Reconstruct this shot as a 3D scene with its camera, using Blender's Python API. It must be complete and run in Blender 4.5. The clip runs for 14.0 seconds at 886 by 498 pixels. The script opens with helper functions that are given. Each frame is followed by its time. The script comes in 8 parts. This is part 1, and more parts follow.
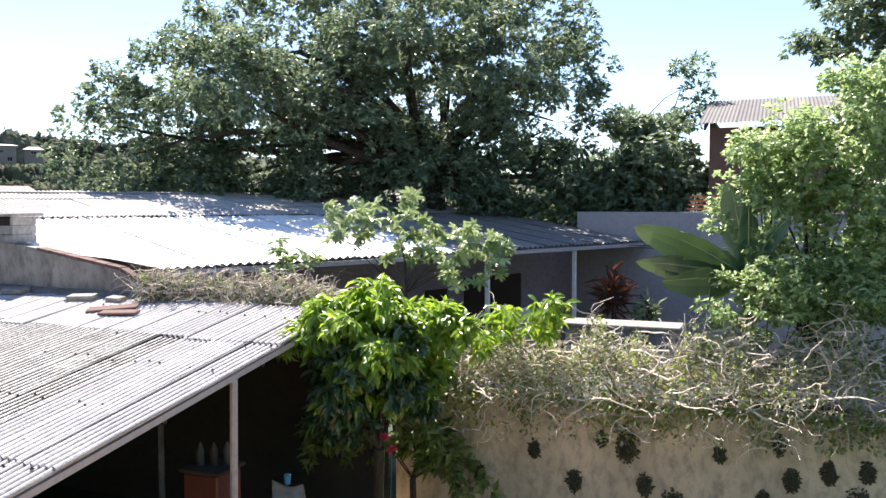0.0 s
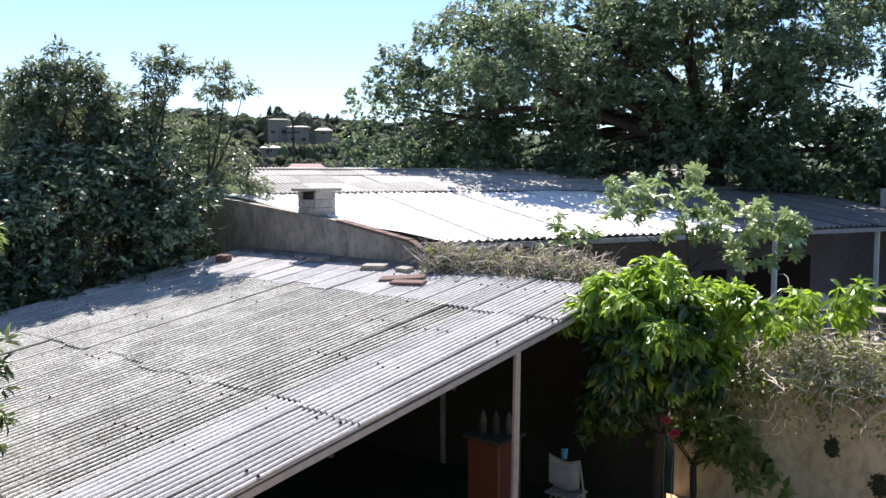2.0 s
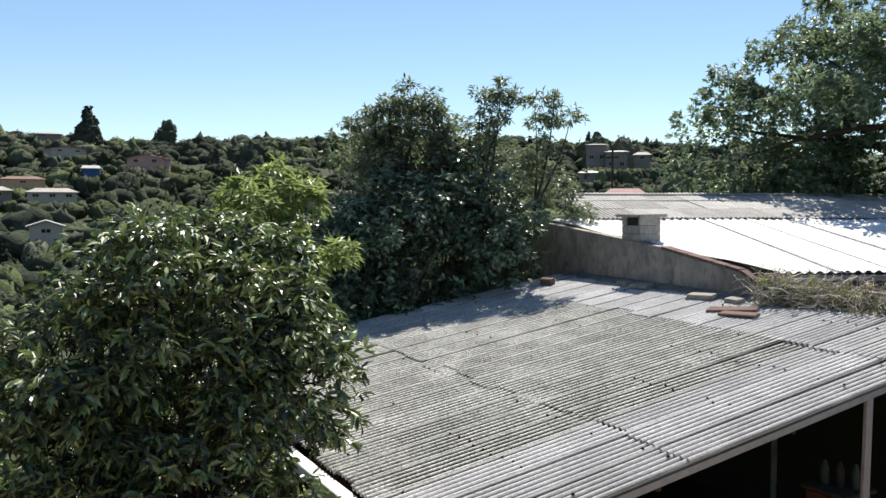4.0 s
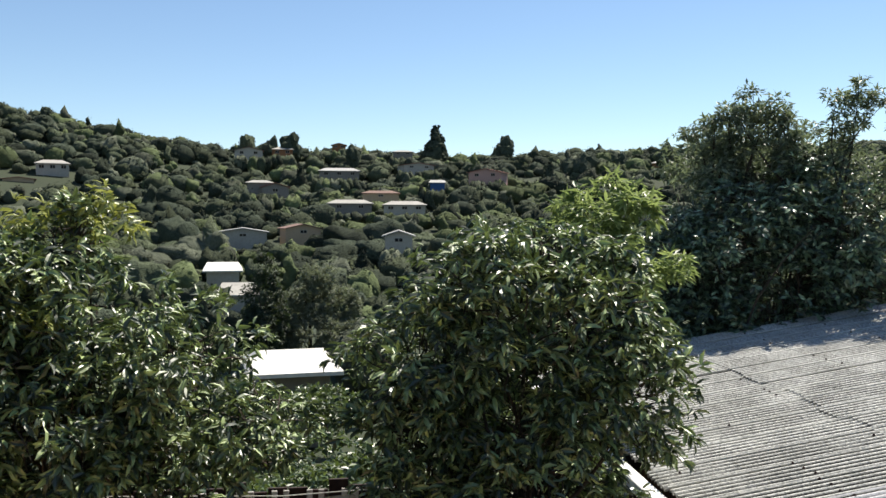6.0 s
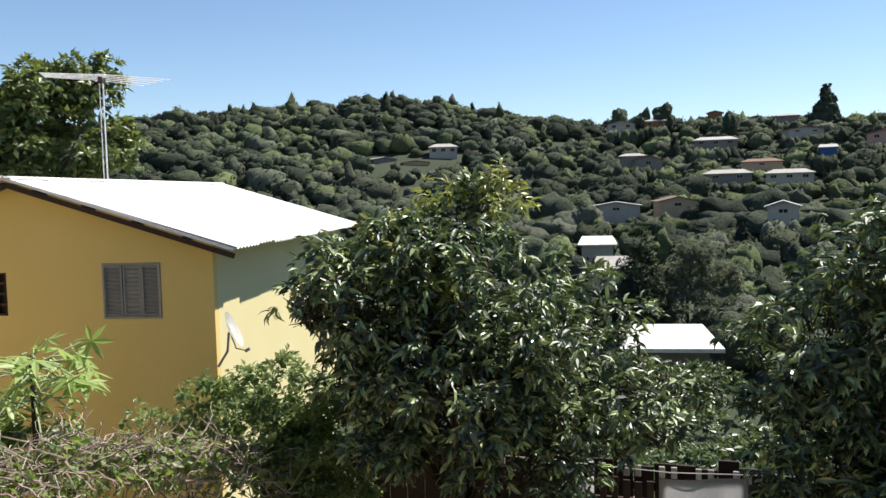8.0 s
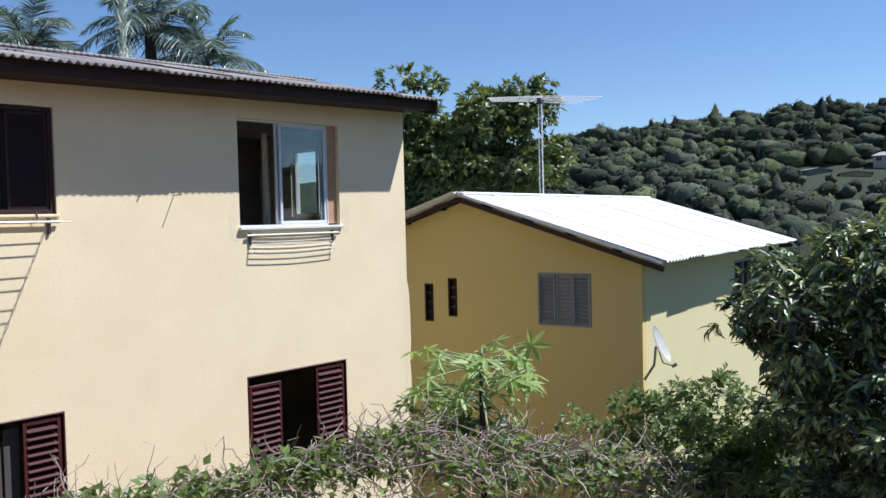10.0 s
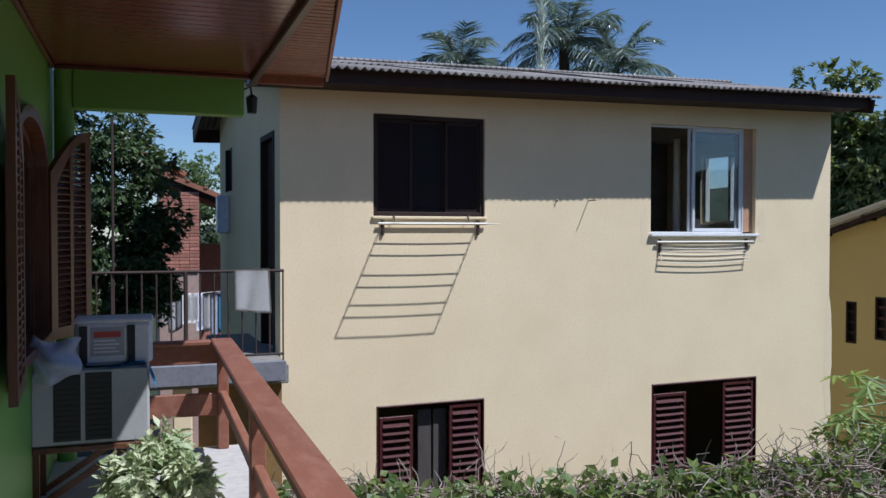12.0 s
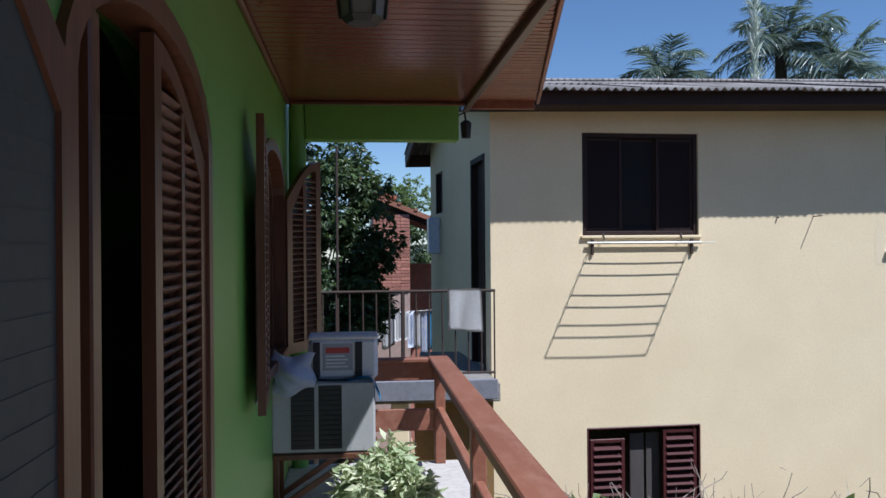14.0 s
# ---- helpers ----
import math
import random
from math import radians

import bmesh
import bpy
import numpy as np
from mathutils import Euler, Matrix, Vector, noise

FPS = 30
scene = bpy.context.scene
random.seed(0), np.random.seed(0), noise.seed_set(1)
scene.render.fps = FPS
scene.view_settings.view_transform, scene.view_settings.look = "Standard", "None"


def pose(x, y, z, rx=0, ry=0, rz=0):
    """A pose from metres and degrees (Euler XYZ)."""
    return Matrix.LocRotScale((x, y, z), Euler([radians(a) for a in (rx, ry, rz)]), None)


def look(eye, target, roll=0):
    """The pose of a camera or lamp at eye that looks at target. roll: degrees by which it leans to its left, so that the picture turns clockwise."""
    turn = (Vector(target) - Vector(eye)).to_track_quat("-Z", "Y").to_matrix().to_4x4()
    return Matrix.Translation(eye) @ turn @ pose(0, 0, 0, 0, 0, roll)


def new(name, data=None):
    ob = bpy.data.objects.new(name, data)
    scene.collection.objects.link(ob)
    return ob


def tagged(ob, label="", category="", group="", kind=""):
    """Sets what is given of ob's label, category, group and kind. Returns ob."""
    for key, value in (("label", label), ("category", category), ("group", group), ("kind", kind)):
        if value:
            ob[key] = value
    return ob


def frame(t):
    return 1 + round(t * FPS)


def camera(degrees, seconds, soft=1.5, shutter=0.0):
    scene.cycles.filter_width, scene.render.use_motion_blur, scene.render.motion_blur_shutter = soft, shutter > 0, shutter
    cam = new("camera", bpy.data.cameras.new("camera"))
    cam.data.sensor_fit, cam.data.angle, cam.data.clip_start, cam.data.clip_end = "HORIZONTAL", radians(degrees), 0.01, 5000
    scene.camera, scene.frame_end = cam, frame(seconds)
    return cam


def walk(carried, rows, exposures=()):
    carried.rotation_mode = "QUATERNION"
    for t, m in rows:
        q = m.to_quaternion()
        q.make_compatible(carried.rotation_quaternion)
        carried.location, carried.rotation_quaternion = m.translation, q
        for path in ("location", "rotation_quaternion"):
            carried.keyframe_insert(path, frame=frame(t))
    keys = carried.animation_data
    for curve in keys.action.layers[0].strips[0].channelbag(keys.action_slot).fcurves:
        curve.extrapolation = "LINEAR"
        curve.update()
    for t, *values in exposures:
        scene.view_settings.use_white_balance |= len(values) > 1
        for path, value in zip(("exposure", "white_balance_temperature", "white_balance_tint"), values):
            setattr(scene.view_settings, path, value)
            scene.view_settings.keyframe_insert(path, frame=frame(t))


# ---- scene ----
cam = camera(55.1, 14.0)
PATH = [
    (0, (0.066, -0.346, 1.641), (0.8, -2.2037, 1.5349), -0.14),
    (0.5, (0.133, -0.379, 1.634), (0.9981, -2.179, 1.5325), -0.46),
    (1, (0.189, -0.33, 1.639), (1.2295, -2.0353, 1.5356), -0.84),
    (1.5, (0.252, -0.257, 1.636), (1.4034, -1.8867, 1.5093), -0.42),
    (2, (0.33, -0.289, 1.635), (1.5895, -1.8339, 1.4747), -0.15),
    (2.2, (0.353, -0.256, 1.654), (1.6705, -1.7532, 1.5051), -0.13),
    (4.5, (0.413, -0.11, 1.656), (2.2426, -0.9126, 1.5618), 0.49),
    (5, (0.394, -0.055, 1.617), (2.2985, -0.6598, 1.5354), 1.08),
    (5.5, (0.371, -0.067, 1.633), (2.3115, -0.5449, 1.5563), 0.84),
    (6, (0.314, -0.078, 1.664), (2.2949, -0.3469, 1.5876), 0.20),
    (6.5, (0.374, -0.069, 1.663), (2.3695, -0.1534, 1.5598), 0.08),
    (7, (0.39, -0.058, 1.662), (2.3845, 0.0679, 1.5724), -0.38),
    (7.2, (0.38, -0.034, 1.663), (2.3628, 0.2046, 1.5581), -0.57),
    (9.3, (0.276, 0.196, 1.65), (1.9665, 1.2621, 1.5685), -1.11),
    (9.5, (0.235, 0.224, 1.646), (1.859, 1.3884, 1.5671), -0.80),
    (10, (0.305, 0.269, 1.646), (1.7265, 1.6744, 1.5764), -1.42),
    (10.5, (0.294, 0.299, 1.66), (1.5738, 1.8348, 1.5948), -0.43),
    (11, (0.217, 0.328, 1.672), (1.307, 2.003, 1.599), -0.54),
    (11.5, (0.185, 0.356, 1.634), (1.0896, 2.1379, 1.5685), -0.02),
    (12, (0.161, 0.396, 1.645), (0.8192, 2.2843, 1.6015), 0.05),
    (12.5, (0.121, 0.392, 1.649), (0.6196, 2.3284, 1.6217), -0.34),
    (13, (0.09, 0.394, 1.653), (0.4364, 2.3641, 1.6354), -0.13),
    (13.5, (0.087, 0.387, 1.657), (0.3269, 2.3728, 1.6591), -0.32),
    (14, (0.068, 0.377, 1.655), (0.2675, 2.3675, 1.6582), -0.46),
]
walk(cam, [(t, look(eye, target, roll)) for t, eye, target, roll in PATH],
     exposures=[(0.0, 1.85, 6700, 16.5), (1.0, 1.66, 6700, 16.5), (2.0, 1.40, 6500, 14), (4.3, 0.90, 6760, 7.5), (7.2, 0.94, 6800, 8.5), (9.5, 0.74, 5780, 11), (10.5, 0.44, 5580, 11), (12.0, 0.13, 5460, 11.5), (13.0, 0.18, 5400, 11), (14.0, 0.34, 5420, 11)])

# ---- world and sun ----
SUN_TO = Vector((0.46, -0.45, 1.0)).normalized()
world = bpy.data.worlds.new("sky")
scene.world = world
world.use_nodes = True
wn = world.node_tree.nodes
sky = wn.new("ShaderNodeTexSky")
sky.sky_type = "NISHITA"
sky.sun_disc = False
sky.sun_elevation = math.asin(SUN_TO.z)
sky.sun_rotation = math.atan2(SUN_TO.x, SUN_TO.y)
sky.air_density, sky.dust_density, sky.ozone_density = 0.9, 0.05, 3.6
wn["Background"].inputs["Strength"].default_value = 0.078
world.node_tree.links.new(sky.outputs[0], wn["Background"].inputs["Color"])
sun = new("sun", bpy.data.lights.new("sun", "SUN"))
sun.data.energy, sun.data.angle, sun.data.color = 4.75, radians(0.53), (1.0, 0.95, 0.87)
sun.matrix_world = look(SUN_TO * 60, (0, 0, 0))

RNG = np.random.default_rng(7)


# ---- materials ----
def material(name, color, rough=0.8, metal=0.0, spec=0.5):
    m = bpy.data.materials.new(name)
    m.use_nodes = True
    b = m.node_tree.nodes["Principled BSDF"]
    b.inputs["Base Color"].default_value = (*color, 1)
    b.inputs["Roughness"].default_value = rough
    b.inputs["Metallic"].default_value = metal
    b.inputs["Specular IOR Level"].default_value = spec
    return m


def node(m, kind, **values):
    n = m.node_tree.nodes.new(kind)
    for key, value in values.items():
        n.inputs[key.replace("_", " ")].default_value = value
    return n


def link(m, a, b):
    m.node_tree.links.new(a, b)


def surface(name, colors, rough=0.85, fine=30.0, coarse=1.5, bump=0.25, metal=0.0, stretch=(1, 1, 1), spec=0.4, detail=6.0, random_tint=0.0, depth=0.01, placed=False):
    """Three colours blended by a coarse noise (stains) and a fine one (grain), with a bump of the grain."""
    m = material(name, colors[0], rough, metal, spec)
    b = m.node_tree.nodes["Principled BSDF"]
    co = node(m, "ShaderNodeTexCoord")
    mp = node(m, "ShaderNodeMapping", Scale=stretch)
    link(m, node(m, "ShaderNodeNewGeometry").outputs["Position"] if placed else co.outputs["Object"], mp.inputs["Vector"])
    n1 = node(m, "ShaderNodeTexNoise", Scale=coarse, Detail=detail, Roughness=0.6)
    n2 = node(m, "ShaderNodeTexNoise", Scale=fine, Detail=4.0, Roughness=0.7)
    for n in (n1, n2):
        link(m, mp.outputs[0], n.inputs["Vector"])
    r1 = node(m, "ShaderNodeValToRGB")
    r1.color_ramp.elements[0].position, r1.color_ramp.elements[1].position = 0.35, 0.65
    r1.color_ramp.elements[0].color, r1.color_ramp.elements[1].color = (*colors[0], 1), (*colors[1], 1)
    link(m, n1.outputs[0], r1.inputs[0])
    mx = m.node_tree.nodes.new("ShaderNodeMix")
    mx.data_type = "RGBA"
    r2 = node(m, "ShaderNodeMapRange")
    r2.inputs[1].default_value, r2.inputs[2].default_value, r2.inputs[3].default_value, r2.inputs[4].default_value = 0.45, 0.75, 0.0, 0.75
    link(m, n2.outputs[0], r2.inputs[0])
    link(m, r2.outputs[0], mx.inputs[0])
    link(m, r1.outputs[0], mx.inputs[6])
    mx.inputs[7].default_value = (*colors[2], 1)
    out = mx.outputs[2]
    if random_tint:
        oi = node(m, "ShaderNodeObjectInfo")
        mr = node(m, "ShaderNodeMapRange")
        mr.inputs[3].default_value, mr.inputs[4].default_value = 1 - random_tint, 1 + random_tint
        link(m, oi.outputs["Random"], mr.inputs[0])
        hs = node(m, "ShaderNodeHueSaturation")
        link(m, mr.outputs[0], hs.inputs["Value"])
        link(m, out, hs.inputs["Color"])
        out = hs.outputs[0]
    link(m, out, b.inputs["Base Color"])
    if bump:
        bp = node(m, "ShaderNodeBump", Strength=bump, Distance=depth)
        link(m, n2.outputs[0], bp.inputs["Height"])
        link(m, bp.outputs[0], b.inputs["Normal"])
    return m


def grooved(m, pitch, dark, amount=0.7, lo=-0.15, hi=-0.9, patch=2.2, faded=0.45):
    """Darkens the grooves of corrugated sheets with dirt and painted groove shade, patchy along them."""
    b = m.node_tree.nodes["Principled BSDF"]
    old = b.inputs["Base Color"].links[0].from_socket
    co = node(m, "ShaderNodeTexCoord")
    sp = node(m, "ShaderNodeSeparateXYZ")
    link(m, co.outputs["Object"], sp.inputs[0])
    k = node(m, "ShaderNodeMath")
    k.operation, k.inputs[1].default_value = "MULTIPLY", math.tau / pitch
    link(m, sp.outputs[0], k.inputs[0])
    c = node(m, "ShaderNodeMath")
    c.operation = "COSINE"
    link(m, k.outputs[0], c.inputs[0])
    r = node(m, "ShaderNodeMapRange")
    r.inputs[1].default_value, r.inputs[2].default_value, r.inputs[3].default_value, r.inputs[4].default_value = lo, hi, 0.0, amount
    link(m, c.outputs[0], r.inputs[0])
    n = node(m, "ShaderNodeTexNoise", Scale=patch, Detail=8.0, Roughness=0.7)
    link(m, node(m, "ShaderNodeNewGeometry").outputs["Position"], n.inputs["Vector"])
    r2 = node(m, "ShaderNodeMapRange")
    r2.inputs[1].default_value, r2.inputs[2].default_value, r2.inputs[3].default_value = 0.36, 0.50, faded
    link(m, n.outputs[0], r2.inputs[0])
    mul = node(m, "ShaderNodeMath")
    mul.operation = "MULTIPLY"
    link(m, r.outputs[0], mul.inputs[0])
    link(m, r2.outputs[0], mul.inputs[1])
    mx = m.node_tree.nodes.new("ShaderNodeMix")
    mx.data_type = "RGBA"
    link(m, mul.outputs[0], mx.inputs[0])
    link(m, old, mx.inputs[6])
    mx.inputs[7].default_value = (*dark, 1)
    link(m, mx.outputs[2], b.inputs["Base Color"])
    return m


def leafy(name, dark, light, rough=0.45, through_share=0.35, glow=(0.25, 0.4, 0.03), spec=0.5, start=0.25):
    """Leaves: each one its own shade between two colours, glossy above, letting some sunlight through."""
    m = material(name, dark, rough, 0.0, spec)
    b = m.node_tree.nodes["Principled BSDF"]
    ge = node(m, "ShaderNodeNewGeometry")
    ramp = node(m, "ShaderNodeValToRGB")
    ramp.color_ramp.elements[0].color, ramp.color_ramp.elements[1].color = (*dark, 1), (*light, 1)
    ramp.color_ramp.elements[0].position, ramp.color_ramp.elements[1].position = start, 1.0
    link(m, ge.outputs["Random Per Island"], ramp.inputs[0])
    link(m, ramp.outputs[0], b.inputs["Base Color"])
    if through_share:
        tr = node(m, "ShaderNodeBsdfTranslucent")
        gm = m.node_tree.nodes.new("ShaderNodeMix")
        gm.data_type = "RGBA"
        gm.inputs[0].default_value = 0.5
        link(m, ramp.outputs[0], gm.inputs[6])
        gm.inputs[7].default_value = (*glow, 1)
        link(m, gm.outputs[2], tr.inputs["Color"])
        mix = node(m, "ShaderNodeMixShader", Fac=through_share)
        link(m, b.outputs[0], mix.inputs[1])
        link(m, tr.outputs[0], mix.inputs[2])
        link(m, mix.outputs[0], m.node_tree.nodes["Material Output"].inputs["Surface"])
    return m


CREAM = surface("cream_plaster", [(0.87, 0.715, 0.475), (0.81, 0.655, 0.425), (0.74, 0.59, 0.38)], 0.9, 38, 1.1, 0.2, depth=0.006)
YELLOW = surface("yellow_plaster", [(0.68, 0.52, 0.20), (0.65, 0.495, 0.185), (0.60, 0.45, 0.16)], 0.9, 45, 0.6, 0.12)
PALE_YELLOW = surface("pale_yellow_plaster", [(0.66, 0.58, 0.32), (0.63, 0.55, 0.30), (0.58, 0.50, 0.26)], 0.9, 45, 0.6, 0.12)
GREEN_WALL = surface("green_wall_paint", [(0.17, 0.36, 0.07), (0.16, 0.34, 0.065), (0.145, 0.31, 0.06)], 0.45, 40, 1.0, 0.05)
FIBRE = surface("grey_fibre_cement", [(0.27, 0.255, 0.245), (0.20, 0.19, 0.182), (0.085, 0.08, 0.072)], 0.95, 38, 0.9, 0.5, random_tint=0.16, depth=0.02)
MOSSY = grooved(surface("lichen_grown_fibre_cement", [(0.66, 0.65, 0.615), (0.47, 0.465, 0.435), (0.10, 0.098, 0.085)], 0.95, 24, 1.6, 0.8, random_tint=0.10, depth=0.03, placed=True), 0.088, (0.020, 0.019, 0.017), 1.0, 0.85, 0.15, 0.7, 0.28)
PALE_SHEET = grooved(surface("pale_fibre_cement", [(0.60, 0.59, 0.595), (0.47, 0.46, 0.465), (0.24, 0.234, 0.235)], 0.95, 30, 1.8, 0.5, random_tint=0.16, depth=0.02, placed=True), 0.088, (0.05, 0.048, 0.048), 0.95, 0.45, -0.35, 1.2, 0.5)
FIBRE_DARK = grooved(surface("dark_fibre_cement", [(0.31, 0.28, 0.265), (0.20, 0.18, 0.17), (0.09, 0.082, 0.078)], 0.95, 22, 1.6, 0.4, random_tint=0.2, depth=0.02), 0.088, (0.07, 0.062, 0.058), 0.8)
WHITE_ROOF = surface("white_painted_roof", [(0.80, 0.79, 0.78), (0.72, 0.71, 0.71), (0.6, 0.58, 0.57)], 0.8, 6, 0.5, 0.1)
CONCRETE = surface("grey_concrete", [(0.30, 0.28, 0.25), (0.22, 0.20, 0.185), (0.12, 0.11, 0.10)], 0.95, 14, 1.2, 0.3)
STAINED = surface("stained_render_wall", [(0.60, 0.51, 0.40), (0.40, 0.34, 0.265), (0.15, 0.13, 0.10)], 0.95, 7, 1.3, 0.6, stretch=(1, 1, 0.55))
PLASTER_GREY = surface("grey_plaster", [(0.42, 0.39, 0.40), (0.36, 0.33, 0.34), (0.27, 0.25, 0.26)], 0.95, 10, 0.6, 0.2)
DARK_WOOD = surface("dark_brown_wood", [(0.036, 0.016, 0.012), (0.028, 0.012, 0.009), (0.016, 0.008, 0.007)], 0.7, 25, 3, 0.15, stretch=(1, 1, 0.15))
VARNISH = surface("varnished_wood", [(0.17, 0.055, 0.031), (0.14, 0.044, 0.025), (0.09, 0.03, 0.018)], 0.22, 22, 2.5, 0.02, stretch=(1, 0.12, 1), random_tint=0.12)
RAIL_WOOD = surface("painted_rail_wood", [(0.27, 0.105, 0.062), (0.22, 0.085, 0.052), (0.34, 0.17, 0.115)], 0.5, 14, 2.2, 0.15, random_tint=0.10, stretch=(1, 0.35, 1))
WINDOW_DARK = material("dark_interior", (0.012, 0.010, 0.010), 0.6, 0.0, 0.2)
PANE_BROWN = material("dull_brown_pane", (0.020, 0.013, 0.014), 0.75, 0.0, 0.15)
SOIL = surface("soil_and_grass", [(0.030, 0.042, 0.02), (0.022, 0.032, 0.015), (0.05, 0.05, 0.03)], 1.0, 2.0, 0.05, 0.5)
BARK = surface("rough_bark", [(0.055, 0.042, 0.032), (0.04, 0.03, 0.023), (0.022, 0.017, 0.013)], 0.95, 18, 3, 0.6, stretch=(1, 1, 0.3))
MANGO = leafy("mango_leaves", (0.014, 0.029, 0.012), (0.34, 0.43, 0.18), 0.44, 0.10, (0.45, 0.62, 0.16), 0.9, 0.32)
MANGO_BRIGHT = leafy("bright_mango_leaves", (0.08, 0.17, 0.025), (0.30, 0.42, 0.06), 0.36, 0.45, (0.52, 0.75, 0.06), 0.7)
# darker copy of the mango leaf colour, for the shaded lower crown
SHADED_MANGO = leafy("shaded_mango_leaves", (0.018, 0.042, 0.014), (0.05, 0.10, 0.028), 0.35, 0.12, (0.2, 0.35, 0.05), 0.6)
TREE_DARK = leafy("dark_tree_leaves", (0.042, 0.084, 0.046), (0.21, 0.28, 0.175), 0.4, 0.34, (0.36, 0.46, 0.22), 0.8)
YOUNG = leafy("young_mango_leaves", (0.13, 0.15, 0.035), (0.36, 0.38, 0.12), 0.35, 0.3, (0.55, 0.58, 0.12))
GARDEN = leafy("garden_leaves", (0.07, 0.125, 0.035), (0.26, 0.32, 0.12), 0.4, 0.46, (0.45, 0.54, 0.18))
BRIGHT = leafy("sunlit_shrub_leaves", (0.12, 0.20, 0.07), (0.46, 0.55, 0.27), 0.35, 0.5, (0.5, 0.66, 0.28), 0.7)
AVOCADO = leafy("avocado_leaves", (0.05, 0.09, 0.03), (0.21, 0.24, 0.08), 0.4, 0.33, (0.3, 0.35, 0.05))


def far_foliage(name, dark, light):
    """Leaves seen from far off: mottled in clumps, each tree with a tone of its own."""
    m = surface(name, [dark, light, tuple(c * 0.6 for c in dark)], 0.95, 2.4, 0.5, 0.9, spec=0.1, depth=0.6)
    b = m.node_tree.nodes["Principled BSDF"]
    old = b.inputs["Base Color"].links[0].from_socket
    ge = node(m, "ShaderNodeNewGeometry")
    mr = node(m, "ShaderNodeMapRange")
    mr.inputs[3].default_value, mr.inputs[4].default_value = 0.6, 1.42
    link(m, ge.outputs["Random Per Island"], mr.inputs[0])
    hs = node(m, "ShaderNodeHueSaturation")
    link(m, mr.outputs[0], hs.inputs["Value"])
    link(m, old, hs.inputs["Color"])
    link(m, hs.outputs[0], b.inputs["Base Color"])
    return m


FAR = [far_foliage("far_leaves_deep", (0.036, 0.046, 0.033), (0.058, 0.070, 0.047)), far_foliage("far_leaves_mid", (0.058, 0.071, 0.045), (0.086, 0.100, 0.060)),
       far_foliage("far_leaves_light", (0.090, 0.115, 0.055), (0.125, 0.148, 0.070)), far_foliage("far_leaves_grey", (0.085, 0.096, 0.068), (0.118, 0.128, 0.092))]
HEDGE = leafy("glossy_hedge_leaves", (0.012, 0.028, 0.015), (0.21, 0.31, 0.19), 0.36, 0.10, (0.3, 0.4, 0.18), 0.8, 0.22)
OLIVE = leafy("feathery_olive_leaves", (0.05, 0.07, 0.045), (0.21, 0.25, 0.17), 0.45, 0.3, (0.36, 0.44, 0.2))
CITRUS = leafy("citrus_leaves", (0.02, 0.042, 0.016), (0.11, 0.155, 0.06), 0.4, 0.22, (0.3, 0.4, 0.08))
GREY_LEAVES = leafy("grey_feathery_leaves", (0.10, 0.115, 0.075), (0.24, 0.26, 0.18), 0.6, 0.3, (0.3, 0.35, 0.15))
DEEP_LEAVES = leafy("deep_green_needles", (0.012, 0.022, 0.012), (0.035, 0.055, 0.025), 0.6, 0.1)
MOSS = leafy("dark_fern", (0.045, 0.043, 0.028), (0.085, 0.08, 0.05), 0.95, 0.05)
PALE_FROND = leafy("pale_frond", (0.55, 0.60, 0.50), (0.80, 0.83, 0.74), 0.5, 0.2, (0.5, 0.55, 0.4))


# ---- mesh helpers ----
def mesh_of(name, verts, faces, mats, index=None, smooth=False):
    me = bpy.data.meshes.new(name)
    me.from_pydata([tuple(v) for v in np.asarray(verts, float).tolist()], [], faces if isinstance(faces, list) else np.asarray(faces).tolist())
    for m in mats if isinstance(mats, (list, tuple)) else [mats]:
        me.materials.append(m)
    if index is not None:
        me.polygons.foreach_set("material_index", np.asarray(index, np.int32))
    if smooth:
        me.polygons.foreach_set("use_smooth", np.ones(len(me.polygons), bool))
    me.update()
    return me


def part(name, bm, mat, parent=None, label="", at=None):
    """One bmesh (or mesh) as one object, under its thing where there is one."""
    if isinstance(bm, bpy.types.Mesh):
        me = bm
    else:
        bmesh.ops.recalc_face_normals(bm, faces=bm.faces)
        me = bpy.data.meshes.new(name)
        bm.to_mesh(me)
        bm.free()
        me.materials.append(mat)
    ob = new(name, me)
    if parent is not None:
        ob.parent = parent
    if at is not None:
        ob.matrix_basis = at
    if label:
        ob["label"] = label
    return ob


def boxes(*specs, bevel=0.0):
    """A bmesh of boxes, each (x0, x1, y0, y1, z0, z1), their edges bevelled."""
    bm = bmesh.new()
    for x0, x1, y0, y1, z0, z1 in specs:
        m = Matrix.LocRotScale(((x0 + x1) / 2, (y0 + y1) / 2, (z0 + z1) / 2), None, (abs(x1 - x0), abs(y1 - y0), abs(z1 - z0)))
        bmesh.ops.create_cube(bm, size=1, matrix=m)
    if bevel:
        bmesh.ops.bevel(bm, geom=bm.edges[:], offset=bevel, segments=1, affect="EDGES")
    return bm


def beam(a, b, w, h, bm=None, bevel=0.0):
    """A bar from a to b, w wide and h high."""
    bm = bm or bmesh.new()
    a, b = Vector(a), Vector(b)
    q = (b - a).to_track_quat("X", "Z")
    made = bmesh.ops.create_cube(bm, size=1, matrix=Matrix.LocRotScale((a + b) / 2, q, ((b - a).length, w, h)))
    if bevel:
        bmesh.ops.bevel(bm, geom=list({e for v in made["verts"] for e in v.link_edges}), offset=bevel, segments=1, affect="EDGES")
    return bm


